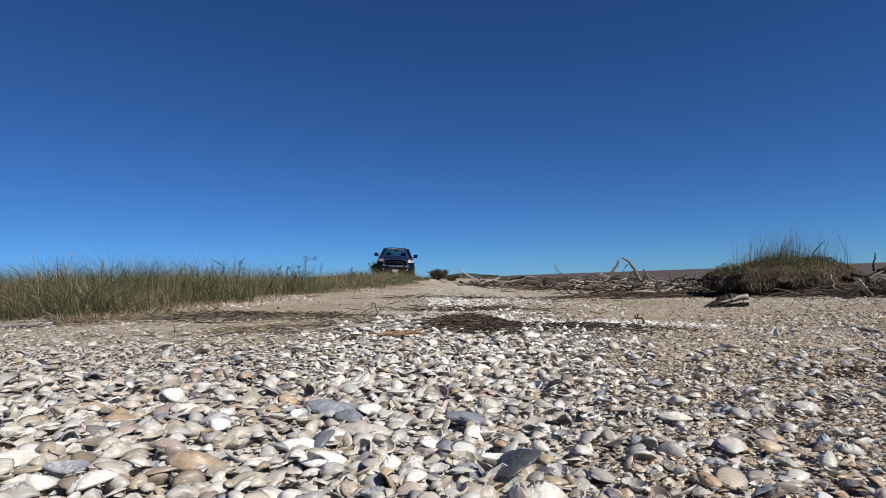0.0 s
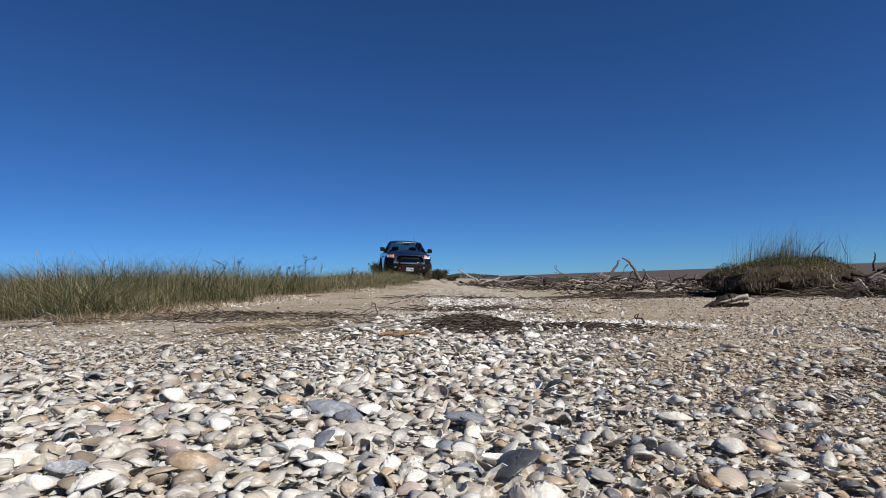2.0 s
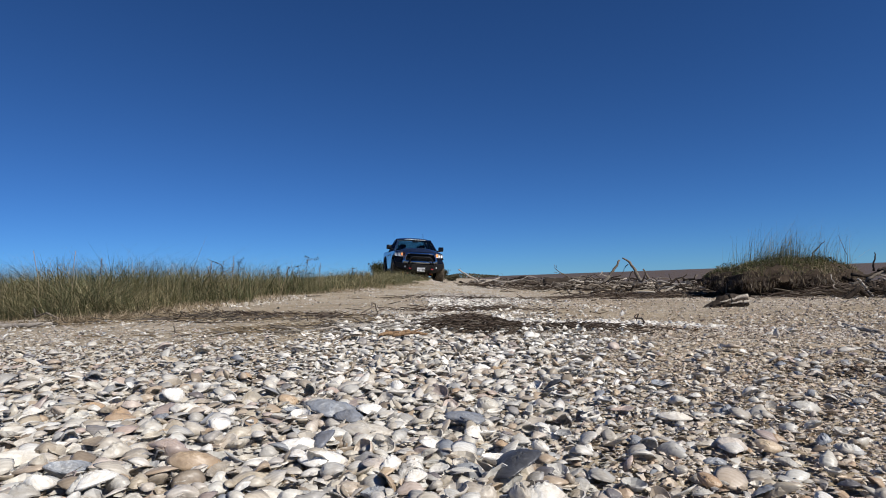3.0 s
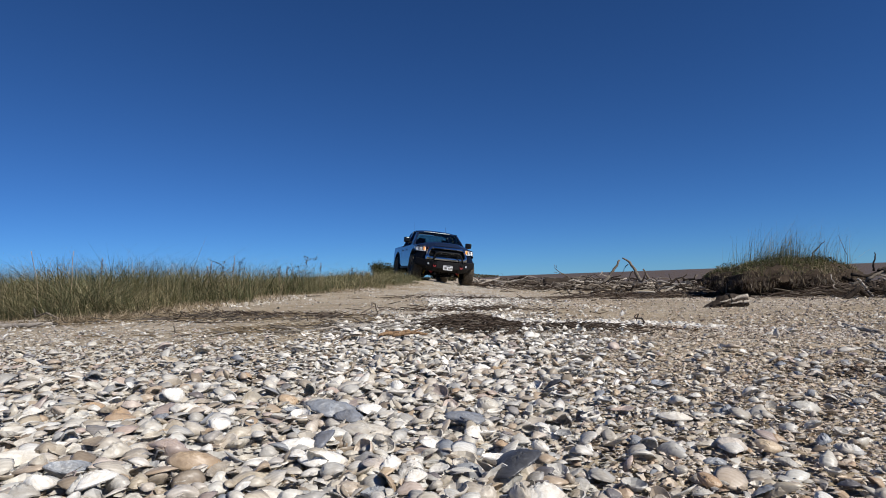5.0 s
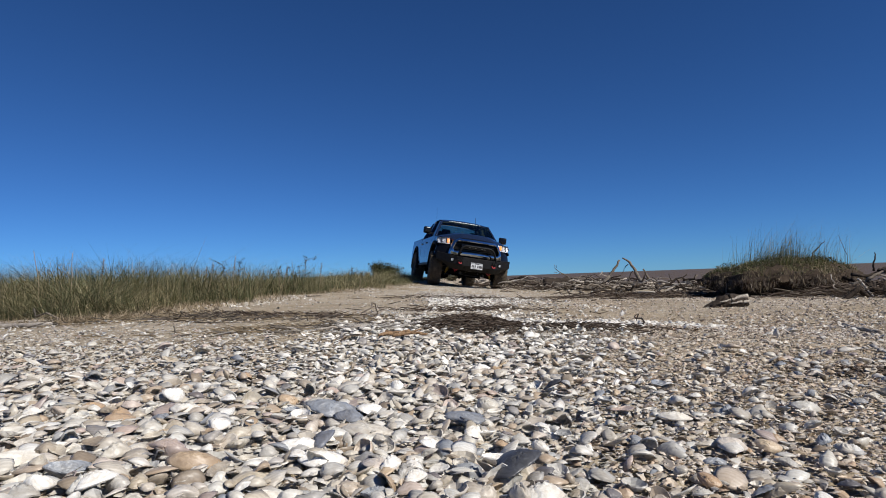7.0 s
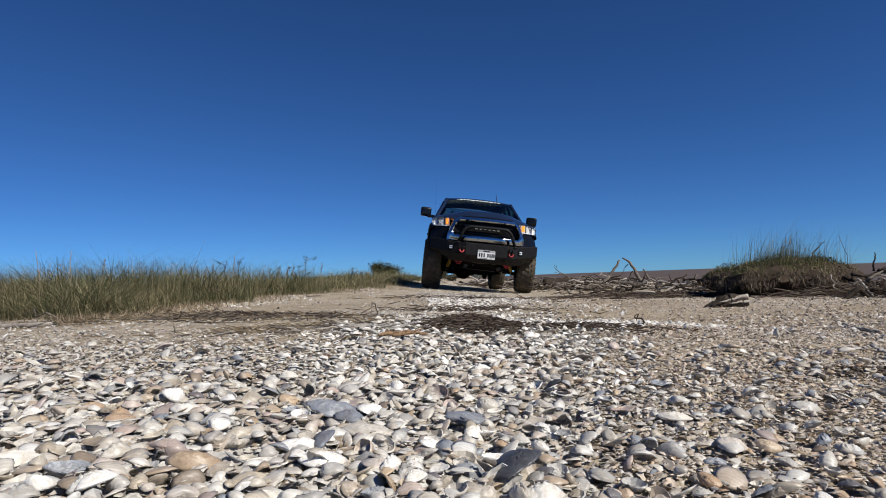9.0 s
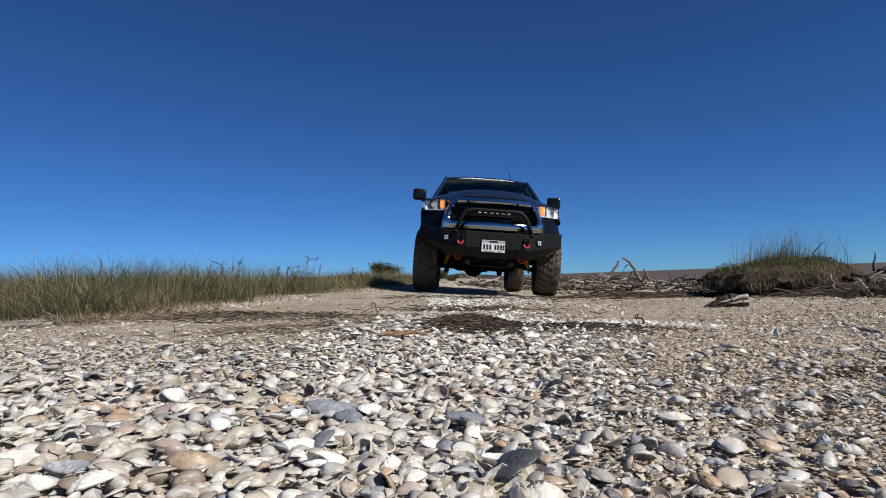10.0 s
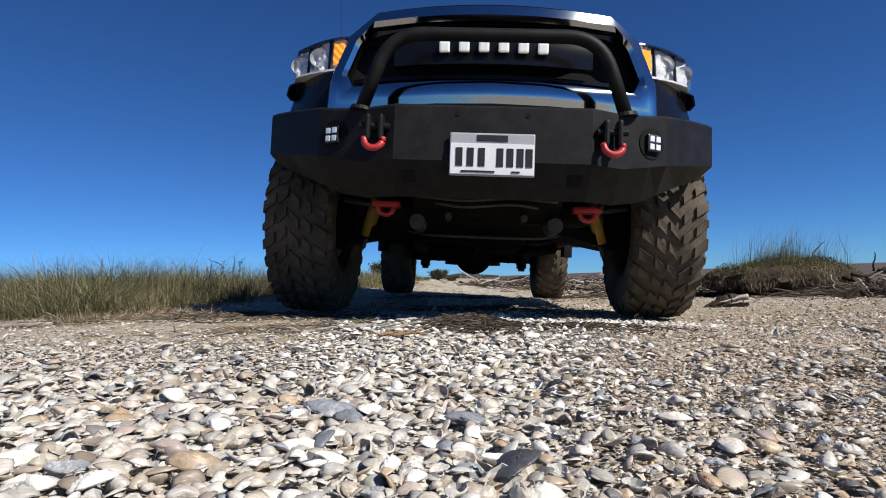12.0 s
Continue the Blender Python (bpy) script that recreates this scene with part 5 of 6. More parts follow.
def build_body():
    for s in (-1, 1):
        side_panel("fender", s, -0.28, 0.62, 0.66, lambda y: 1.262 + 0.045 * sstep(-0.4, 0.5, y), 0.0, 0.57, 22)
        d1 = side_panel("front_door", s, 0.63, 1.69, 0.60, belt)
        d2 = side_panel("rear_door", s, 1.70, 2.60, 0.60, belt)
        for d, y in ((d1, 1.52), (d2, 2.42)):
            bm = bmesh.new()
            box(bm, (s * 0.995, y, 1.17), (0.03, 0.19, 0.035), 0.012)
            part("door_handle", bm, M_GLOSS, d)
        side_panel("bed_side", s, 2.64, 4.78, 0.66, lambda y: 1.36, AXLE_GAP, 0.57, 34)
        for c, nm in ((0.0, "front"), (AXLE_GAP, "rear")):
            # the wide arch flare
            bm = bmesh.new()
            grid = []
            for i in range(25):
                a = lerp(0.33 if c < 1 else -0.04, 1.04, i / 24) * math.pi
                row = []
                for rr, xx in ((0.555, 0.92), (0.562, 1.000), (0.59, 1.020), (0.635, 1.005), (0.655, 0.94)):
                    y = c - rr * math.cos(a)
                    x = xx - (0.065 * ((0.2 - y) / 0.9) ** 2 if y < 0.2 else 0)
                    row.append((s * x, y, WHEEL_R + 0.07 + rr * math.sin(a)))
                grid.append(row)
            slab(bm, grid, (-s * 0.012, 0, 0))
            smooth_by_angle(part("fender_flare", bm, M_TRIM, truck, "black plastic wheel arch flare"))
            # inner wheel well
            bm = bmesh.new()
            grid = [[(s * x, c - 0.54 * math.cos(a), WHEEL_R + 0.07 + 0.54 * math.sin(a)) for x in (0.50, 0.92)] for a in np.linspace(0.22 * math.pi if c < 1 else 0.0, math.pi, 13)]
            slab(bm, grid, (0, 0, 0.012))
            part("wheel_well", bm, M_TRIM, truck)
        bm = bmesh.new()
        box(bm, (s * 0.955, 1.62, 0.555), (0.10, 1.95, 0.07), 0.02)
        for y in (0.85, 1.62, 2.4):
            box(bm, (s * 0.80, y, 0.575), (0.30, 0.06, 0.05), 0.01)
        part("side_step", bm, M_POWDER, truck, "black steel side step")
    # hood
    bm = bmesh.new()
    grid = []
    for i in range(19):
        t = i / 18
        y = lerp(-0.80, 0.60, t)
        hw = lerp(0.585, 0.925, sstep(0, 0.55, t))
        row = []
        for j in range(21):
            u = lerp(-1, 1, j / 20)
            crown = (0.055 + 0.085 * float(sstep(0.0, 0.24, t)) * float(sstep(1.2, 0.5, t))) * (1 - abs(u) ** 3)
            bulge = 0.028 * float(sstep(0.75, 0.5, abs(u))) * float(sstep(0.0, 0.25, t))
            z = 1.205 + 0.105 * (1 - (1 - t) ** 2.4) + crown + bulge - 0.035 * float(sstep(0.10, 0.0, t))
            row.append((u * hw, y + 0.10 * u * u * (1 - t), z))
        grid.append(row)
    slab(bm, grid, (0, 0.01, -0.03))
    smooth_by_angle(part("hood", bm, M_PAINT, truck))
    bm = bmesh.new()
    grid = [[(u * 0.455, -0.80 + 0.06 * u * u + 0.02 * k, 1.252 + 0.010 * (1 - u * u) + 0.022 * k) for k in (0, 1)] for u in np.linspace(-1, 1, 17)]
    slab(bm, grid, (0, 0.03, -0.004))
    part("hood_lip", bm, M_GLOSS, truck, "gloss black strip along the hood's front edge")
    # cowl and firewall, closing the cab from below
    bm = bmesh.new()
    box(bm, (0, 0.56, 1.02), (1.80, 0.05, 0.60), 0.01)
    box(bm, (0, 1.70, 0.62), (1.80, 2.30, 0.06), 0.01)
    box(bm, (0, 2.64, 1.02), (1.82, 0.05, 0.72), 0.01)
    part("cab_shell", bm, M_TRIM, truck)
    bm = bmesh.new()
    grid = [[(u * 0.90, 0.50 + 0.13 * t, 1.325 - 0.03 * u * u + 0.025 * t) for t in (0, 1)] for u in np.linspace(-1, 1, 13)]
    slab(bm, grid, (0, 0, -0.02))
    part("wiper_cowl", bm, M_TRIM, truck)
    for a in (-0.10, 0.52):
        bm = bmesh.new()
        pipe(bm, [(a, 0.60, 1.345), (a - 0.28, 0.66, 1.385), (a - 0.56, 0.67, 1.385)], 0.008, 6)
        part("wiper", bm, M_TRIM, truck)
    # roof
    bm = bmesh.new()
    grid = []
    for i in range(13):
        t = i / 12
        y = lerp(1.14, 2.66, t)
        hw = 0.690 - 0.03 * t
        zz = 1.850 + 0.075 * (1 - (1 - min(1, t * 2.2)) ** 2) - 0.05 * sstep(0.6, 1.0, t)
        grid.append([(u * hw, y + 0.03 * u * u * (1 - t) , zz + 0.035 * (1 - abs(u) ** 2.2) - 0.02 * abs(u) ** 8) for u in np.linspace(-1, 1, 15)])
    slab(bm, grid, (0, 0, -0.035))
    smooth_by_angle(part("roof", bm, M_PAINT, truck))
    # pillars
    for s in (-1, 1):
        for nm, a, b, w in (("front_pillar", (0.885, 0.56, 1.315), (0.672, 1.17, 1.832), 0.032), ("middle_pillar", (0.915, 1.69, 1.315), (0.695, 1.72, 1.870), 0.036),
                            ("rear_pillar", (0.905, 2.60, 1.315), (0.66, 2.62, 1.83), 0.06)):
            bm = bmesh.new()
            p = [Vector((s * lerp(a[0], b[0], t ** 1.12), lerp(a[1], b[1], t), lerp(a[2], b[2], t))) for t in np.linspace(0, 1, 8)]
            pipe(bm, p, w, 10)
            part(nm, bm, M_PAINT, truck, "", True)
        bm = bmesh.new()
        pipe(bm, [(s * 0.680, 1.15, 1.832), (s * 0.700, 1.5, 1.866), (s * 0.700, 2.1, 1.87), (s * 0.67, 2.66, 1.832)], 0.028, 10)
        part("roof_rail", bm, M_PAINT, truck, "", True)
        for y0, y1, y2, y3 in ((0.66, 1.66, 1.69, 1.20), (1.73, 2.56, 2.58, 1.75)):
            bm = bmesh.new()
            prism(bm, [(s * 0.905, y0, 1.31), (s * 0.905, y1, 1.31), (s * 0.700, y2, 1.86), (s * 0.700, y3, 1.86)], (-s * 0.006, 0, 0))
            part("side_window", bm, M_SIDE_GLASS, truck, "dark tinted side window").visible_shadow = False
    # windscreen and rear window
    def screen(name, yb, zb, wb_, yt, zt, wt, bow, mat, label):
        bm = bmesh.new()
        grid = []
        for t in np.linspace(0, 1, 9):
            grid.append([(u * lerp(wb_, wt, t), lerp(yb, yt, t) + bow * u * u, lerp(zb, zt, t) + 0.02 * math.sin(math.pi * t)) for u in np.linspace(-1, 1, 15)])
        slab(bm, grid, (0, 0.005, -0.004))
        ob = smooth_by_angle(part(name, bm, mat, truck, label))
        ob.visible_shadow = False
        return ob
    ws = screen("windscreen", 0.535, 1.335, 0.86, 1.150, 1.868, 0.655, 0.075, M_WINDSCREEN, "clear windscreen with white lettering strip along its top")
    screen("rear_window", 2.655, 1.34, 0.80, 2.63, 1.85, 0.60, -0.03, M_WINDSCREEN, "clear rear window")
    # lettering strip on the screen: plain bars
    x = -0.47
    k = 0
    while x < 0.48:
        w = (0.045, 0.07, 0.038, 0.06, 0.09)[k % 5]
        bm = bmesh.new()
        u = (x + w / 2) / 0.625
        t = 0.965
        box(bm, (x + w / 2, lerp(0.535, 1.15, t) + 0.075 * u * u - 0.008, lerp(1.335, 1.868, t) + 0.006), (w, 0.026, 0.004), 0, Matrix.Rotation(radians(41), 4, "X"))
        part("decal_bar", bm, M_WHITE, ws)
        x += w + 0.018
        k += 1
    # bed, tailgate, rear bumper
    bm = bmesh.new()
    box(bm, (0, 3.72, 0.80), (1.80, 2.10, 0.05), 0.01)
    box(bm, (0, 2.68, 1.08), (1.84, 0.04, 0.56), 0.01)
    part("bed_floor", bm, M_TRIM, truck)
    bm = bmesh.new()
    box(bm, (0, 4.78, 1.07), (1.86, 0.06, 0.58), 0.02)
    part("tailgate", bm, M_PAINT, truck)
    bm = bmesh.new()
    box(bm, (0, 4.90, 0.70), (1.90, 0.16, 0.20), 0.04)
    part("rear_bumper", bm, M_POWDER, truck)
    # seats, dash and steering wheel behind the glass
    bm = bmesh.new()
    grid = [[(u * 0.86, lerp(0.66, 1.0, t), 1.30 - 0.10 * t * t + 0.02 * math.cos(3 * u)) for t in np.linspace(0, 1, 5)] for u in np.linspace(-1, 1, 15)]
    slab(bm, grid, (0, 0, -0.25))
    part("dashboard", bm, M_SEAT, truck, "", True)
    for x, y in ((-0.42, 1.62), (0.42, 1.62), (-0.42, 2.42), (0.42, 2.42)):
        bm = bmesh.new()
        box(bm, (x, y - 0.22, 0.92), (0.52, 0.50, 0.16), 0.06)
        box(bm, (x, y + 0.08, 1.22), (0.48, 0.14, 0.58), 0.06, Matrix.Rotation(radians(-10), 4, "X"))
        box(bm, (x, y + 0.14, 1.58), (0.26, 0.10, 0.17), 0.045)
        cyl(bm, (x - 0.06, y + 0.13, 1.44), (x - 0.06, y + 0.14, 1.54), 0.008)
        cyl(bm, (x + 0.06, y + 0.13, 1.44), (x + 0.06, y + 0.14, 1.54), 0.008)
        part("seat", bm, M_SEAT, truck)
    bm = bmesh.new()
    ring = [(0.42 + 0.19 * math.cos(a), 1.08 + 0.07 * math.sin(a), 1.27 + 0.175 * math.sin(a)) for a in np.linspace(0, 2 * math.pi, 25)]
    pipe(bm, ring, 0.016, 8)
    pipe(bm, [(0.42, 0.90, 1.20), (0.42, 1.08, 1.27)], 0.03, 8)
    pipe(bm, [(0.24, 1.08, 1.27), (0.42, 1.08, 1.26), (0.60, 1.08, 1.27)], 0.018, 8)
    part("steering_wheel", bm, M_SEAT, truck, "", True)
    bm = bmesh.new()
    box(bm, (0, 1.08, 1.765), (0.24, 0.03, 0.07), 0.015)
    cyl(bm, (0, 1.08, 1.79), (0, 1.12, 1.84), 0.01)
    part("rear_view_mirror", bm, M_TRIM, truck)
    # outside mirrors
    for s in (-1, 1):
        bm = bmesh.new()
        box(bm, (s * 1.095, 0.90, 1.490), (0.215, 0.13, 0.185), 0.045, Matrix.Rotation(radians(-s * 8), 4, "Z"), 3)
        box(bm, (s * 0.985, 0.88, 1.405), (0.16, 0.07, 0.06), 0.02)
        mir = smooth_by_angle(part("door_mirror", bm, M_GLOSS, truck, "black door mirror"), 50)
        bm = bmesh.new()
        box(bm, (s * 1.098, 0.968, 1.490), (0.18, 0.006, 0.15), 0.002, Matrix.Rotation(radians(-s * 8), 4, "Z"))
        part("mirror_glass", bm, M_CHROME, mir)
    bm = bmesh.new()
    pipe(bm, [(0.47, 1.9, 1.93), (0.46, 1.95, 2.06), (0.45, 1.99, 2.16)], 0.006, 6)
    cyl(bm, (0.47, 1.9, 1.90), (0.47, 1.9, 1.955), 0.02, 0.012)
    part("antenna", bm, M_TRIM, truck)
    bm = bmesh.new()
    pipe(bm, [(-0.90, 0.48, 1.30), (-0.92, 0.50, 1.60), (-0.94, 0.53, 1.90), (-0.96, 0.56, 2.12)], 0.0012, 6)
    part("whip_antenna", bm, M_TRIM, truck)


build_body()


def build_front():
    # body-coloured surround of the grille, with its tapering sides
    outer = [(-0.470, 1.262), (0.470, 1.262), (0.612, 1.165), (0.682, 0.98), (0.700, 0.80), (-0.700, 0.80), (-0.682, 0.98), (-0.612, 1.165)]
    inner = [(-0.500, 1.184), (0.500, 1.184), (0.552, 1.110), (0.600, 0.980), (0.570, 0.922), (-0.570, 0.922), (-0.600, 0.980), (-0.552, 1.110)]

    def yy(x, z):
        return -0.905 + 0.20 * (x / 0.75) ** 2 + 0.22 * max(0.0, z - 0.95) + 0.015 * float(sstep(0.93, 0.80, z))

    bm = bmesh.new()
    steps = 6
    loops_o, loops_i = [], []
    for k in range(8):
        a, b = outer[k], outer[(k + 1) % 8]
        c, d = inner[k], inner[(k + 1) % 8]
        for i in range(steps):
            t = i / steps
            loops_o.append((lerp(a[0], b[0], t), lerp(a[1], b[1], t)))
            loops_i.append((lerp(c[0], d[0], t), lerp(c[1], d[1], t)))
    grid = []
    for (ox, oz), (ix, iz) in zip(loops_o + loops_o[:1], loops_i + loops_i[:1]):
        row = [(ox, yy(ox, oz) + 0.24, oz), (ox, yy(ox, oz) + 0.02, oz)]
        for t in (0.25, 0.5, 0.75):
            x, z = lerp(ox, ix, t), lerp(oz, iz, t)
            row.append((x, yy(x, z) - 0.018, z))
        row += [(ix, yy(ix, iz), iz), (ix * 0.995, yy(ix, iz) + 0.018, iz)]
        grid.append(row)
    slab(bm, grid, (0, 0.012, 0))
    bmesh.ops.remove_doubles(bm, verts=bm.verts[:], dist=0.0005)
    # chrome stands in for the blue paint's bright reflection of the sky
    smooth_by_angle(part("grille_surround", bm, M_CHROME, truck, "body-coloured grille surround, mirror-bright for its sky reflection"), 40)
    # black mesh grille set back within it
    bm = bmesh.new()
    prism(bm, [(x * 1.02, -0.69, z) for x, z in inner], (0, 0.03, 0))
    ring = inner + inner[:1]
    slab(bm, [[(x * 0.992, yy(x, z) + 0.016, z), (x, -0.69, z)] for x, z in ring], (0, 0.004, 0))
    gr = part("grille", bm, M_TRIM, truck, "black mesh grille")
    for z in (0.95, 0.985, 1.13):
        bm = bmesh.new()
        hw = 0.62 if z < 1.0 else 0.56
        grid = [[(u * hw, -0.79 + 0.11 * u * u + k * 0.05, z + 0.008 * k) for k in (0, 1)] for u in np.linspace(-1, 1, 13)]
        slab(bm, grid, (0, 0, -0.016))
        part("grille_bar", bm, M_GLOSS, gr)
    for i in range(14):
        bm = bmesh.new()
        x = lerp(-0.57, 0.57, i / 13)
        box(bm, (x, -0.745 + 0.11 * (x / 0.62) ** 2, 0.935), (0.010, 0.03, 0.045), 0.002)
        part("grille_bar", bm, M_GLOSS, gr)
    # the black bar that carries the maker's letters, drawn as plain white blocks
    bm = bmesh.new()
    grid = [[(u * 0.40, -0.868 + 0.05 * u * u + 0.012 * abs(t - 0.5), lerp(1.005, 1.115, t)) for t in np.linspace(0, 1, 5)] for u in np.linspace(-1, 1, 13)]
    slab(bm, grid, (0, 0.05, 0))
    bar = smooth_by_angle(part("badge_bar", bm, M_GLOSS, truck, "black grille bar with white badge blocks"))
    for i in range(6):
        x = lerp(-0.195, 0.195, i / 5)
        bm = bmesh.new()
        box(bm, (x, -0.875 + 0.05 * (x / 0.40) ** 2, 1.068), (0.043, 0.014, 0.046), 0.008)
        part("badge_block", bm, M_WHITE, bar)
    for s in (-1, 1):
        # headlamp: housing, lens, reflectors, amber indicator
        def lamp_pt(u, v, back=0.0):
            k = min(1.0, u / 0.8)
            x = lerp(0.650, 0.952, k) + 0.006 * v + 0.10 * max(0.0, u - 0.8)
            y = -0.535 + 0.165 * k ** 1.6 + 0.045 * v + back + 0.7 * max(0.0, u - 0.8)
            z = lerp(1.085 + 0.012 * u, 1.262 - 0.030 * u * u, v)
            return (s * x, y, z)

        # silvered bowl pressed into facets, with upright dark ribs between its cells
        bm = bmesh.new()
        cut = random.Random(40 + s)
        grid = [[lamp_pt(u, v, 0.030 + (0.030 * abs(math.sin(7.5 * u + 0.6)) if 0.25 < u < 0.95 else 0.0) + cut.uniform(-0.006, 0.006)) for v in np.linspace(0, 1, 9)] for u in np.linspace(0, 1, 24)]
        slab(bm, grid, (0, 0.05, 0))
        lamp = part("headlamp", bm, M_LAMP, truck, "clear headlamp with lit amber indicator")
        bm = bmesh.new()
        grid = [[lamp_pt(u, v, 0.0) for v in np.linspace(0, 1, 7)] for u in np.linspace(0, 1, 11)]
        slab(bm, grid, (0, 0.006, 0))
        smooth_by_angle(part("lens", bm, M_LENS, lamp)).visible_shadow = False
        for v0, v1 in ((0.0, 0.06), (0.95, 1.0)):
            bm = bmesh.new()
            grid = [[lamp_pt(u, v, 0.008) for v in (v0, v1)] for u in np.linspace(0, 1, 9)]
            slab(bm, grid, (0, 0.05, 0))
            part("lamp_rim", bm, M_PAINT if v0 > 0.5 else M_LAMP, lamp)
        bm = bmesh.new()
        grid = [[lamp_pt(u, v, 0.010 + (0.006 if (i + j) % 2 else 0)) for j, v in enumerate((0.22, 0.34, 0.46, 0.58, 0.70, 0.82))] for i, u in enumerate((0.07, 0.115, 0.16, 0.205))]
        slab(bm, grid, (0, 0.012, 0))
        part("indicator", bm, M_AMBER, lamp, "lit amber indicator")
        for u, v, r in ((0.42, 0.55, 0.046), (0.74, 0.50, 0.040)):
            c = Vector(lamp_pt(u, v, 0.030))
            bm = bmesh.new()
            rings = []
            for q, d in ((1.0, 0.0), (0.92, 0.012), (0.7, 0.026), (0.35, 0.036)):
                rings.append([(c.x + r * q * math.cos(a), c.y + d, c.z + r * q * math.sin(a)) for a in np.linspace(0, 2 * math.pi, 19)])
            slab(bm, rings, (0, 0.004, 0))
            part("reflector", bm, M_REFLECT, lamp)
            bm = bmesh.new()
            bmesh.ops.create_uvsphere(bm, u_segments=12, v_segments=8, radius=0.009, matrix=Matrix.Translation(c + Vector((0, 0.018, 0))))
            part("bulb", bm, M_BULB, lamp, "", True)
        for u in (0.27, 0.58, 0.88):
            bm = bmesh.new()
            grid = [[lamp_pt(u + d, v, 0.022) for v in np.linspace(0.04, 0.94, 6)] for d in (-0.008, 0.008)]
            slab(bm, grid, (0, 0.03, 0))
            part("lamp_rib", bm, M_TRIM, lamp)
        # black corner below the lamp
        bm = bmesh.new()
        grid = []
        for u in np.linspace(0, 1, 9):
            x0 = lerp(0.660, 0.945, u)
            grid.append([(s * (x0 + (0.02 + 0.045 * u) * (1 - v)), -0.60 + 0.05 * v + 0.26 * u ** 1.6 + 0.02 * v, lerp(0.78, 1.088 + 0.012 * u, v)) for v in np.linspace(0, 1, 5)])
        slab(bm, grid, (0, 0.05, 0))
        smooth_by_angle(part("corner_panel", bm, M_GLOSS, truck, "gloss black corner panel below the headlamp"))


build_front()


def bumper_path(x):
    """How far forward the bumper's face stands at x."""
    a = abs(x)
    if a < 0.36:
        return -1.04
    if a < 0.68:
        return lerp(-1.04, -0.87, (a - 0.36) / 0.32)
    return lerp(-0.87, -0.53, (a - 0.68) / 0.33)


def build_bumper():
    bm = bmesh.new()
    grid = []
    xs = [-0.972, -0.93, -0.82, -0.68, -0.60, -0.48, -0.36, -0.18, 0, 0.18, 0.36, 0.48, 0.60, 0.68, 0.82, 0.93, 0.972]
    for x in xs:
        a = abs(x)
        y = bumper_path(x)
        top = 0.785 + 0.075 * float(sstep(0.45, 1.0, a))
        mid = 0.575 + 0.11 * max(0.0, a - 0.5) / 0.5
        low = 0.455 + 0.21 * max(0.0, a - 0.55) / 0.46
        grid.append([(x * 0.99, y + 0.20, top + 0.005), (x, y + 0.012, top), (x, y, top - 0.012), (x, y - 0.004, mid), (x * 0.985, y + 0.10, low), (x * 0.98, y + 0.16, low + 0.01)])
    slab(bm, grid, (0, 0.012, 0))
    bump_ = part("front_bumper", bm, M_POWDER, truck, "heavy black powder-coated steel bumper with faceted wings")
    # hoop
    bm = bmesh.new()
    pipe(bm, rounded([(-0.500, -0.955, 0.78), (-0.395, -0.985, 1.068), (0.395, -0.985, 1.068), (0.500, -0.955, 0.78)], 0.13, 8), 0.026, 16)
    part("bull_bar", bm, M_POWDER, bump_, "black tubular hoop over the grille", True)
    for s in (-1, 1):
        bm = bmesh.new()
        cyl(bm, (s * 0.500, -0.955, 0.775), (s * 0.498, -0.955, 0.79), 0.045, 0.04)
        part("hoop_foot", bm, M_POWDER, bump_)
        # lamp pod: round recess, square light with four chips
        x, z = s * 0.607, 0.688
        y = bumper_path(x)
        turn = Matrix.Rotation(s * math.atan2(0.17, 0.32), 4, "Z")
        n = turn @ Vector((0, -1, 0))
        c = Vector((x, y, z))
        bm = bmesh.new()
        cyl(bm, c + n * 0.006, c - n * 0.02, 0.060, None, 24)
        pod = part("fog_lamp", bm, M_TRIM, bump_, "square LED lamp in a round black recess")
        bm = bmesh.new()
        box(bm, c + n * 0.014, (0.066, 0.016, 0.066), 0.006, turn)
        part("lamp_frame", bm, M_RIM, pod)
        for dx in (-0.015, 0.015):
            for dz in (-0.015, 0.015):
                bm = bmesh.new()
                o = turn @ Vector((dx, 0, dz))
                box(bm, c + n * 0.023 + o, (0.022, 0.004, 0.022), 0.003, turn)
                part("led_chip", bm, M_LED, pod)
        # shackle bracket and red shackle
        x = s * 0.431
        y = bumper_path(x) - 0.004
        bm = bmesh.new()
        for d in (-0.024, 0.024):
            box(bm, (x + d, y - 0.030, 0.688), (0.020, 0.064, 0.100), 0.012)
        cyl(bm, (x - 0.055, y - 0.035, 0.695), (x + 0.055, y - 0.035, 0.695), 0.013, None, 12)
        br = part("shackle_bracket", bm, M_POWDER, bump_)
        bm = bmesh.new()
        ring = [(x + 0.034 * math.sin(a), y - 0.040 - 0.012 * (1 + math.cos(a)), 0.642 - 0.034 * math.cos(a)) for a in np.linspace(-1.75, 1.75, 15)]
        pipe(bm, ring, 0.0125, 10)
        part("shackle", bm, M_RED, br, "red steel shackle", True)
        # holes: a square one in the lower face, a small round one above the plate
        # nothing is cut: near-black solids stand for the shade inside
        bm = bmesh.new()
        box(bm, (s * 0.305, -0.995, 0.522), (0.055, 0.008, 0.050), 0, Matrix.Rotation(radians(41), 4, "X"))
        part("slot", bm, M_TRIM, bump_)
        bm = bmesh.new()
        cyl(bm, (s * 0.128, -1.0425, 0.748), (s * 0.128, -1.02, 0.748), 0.0095, None, 14)
        part("bolt_hole", bm, M_TRIM, bump_)
    # number plate
    bm = bmesh.new()
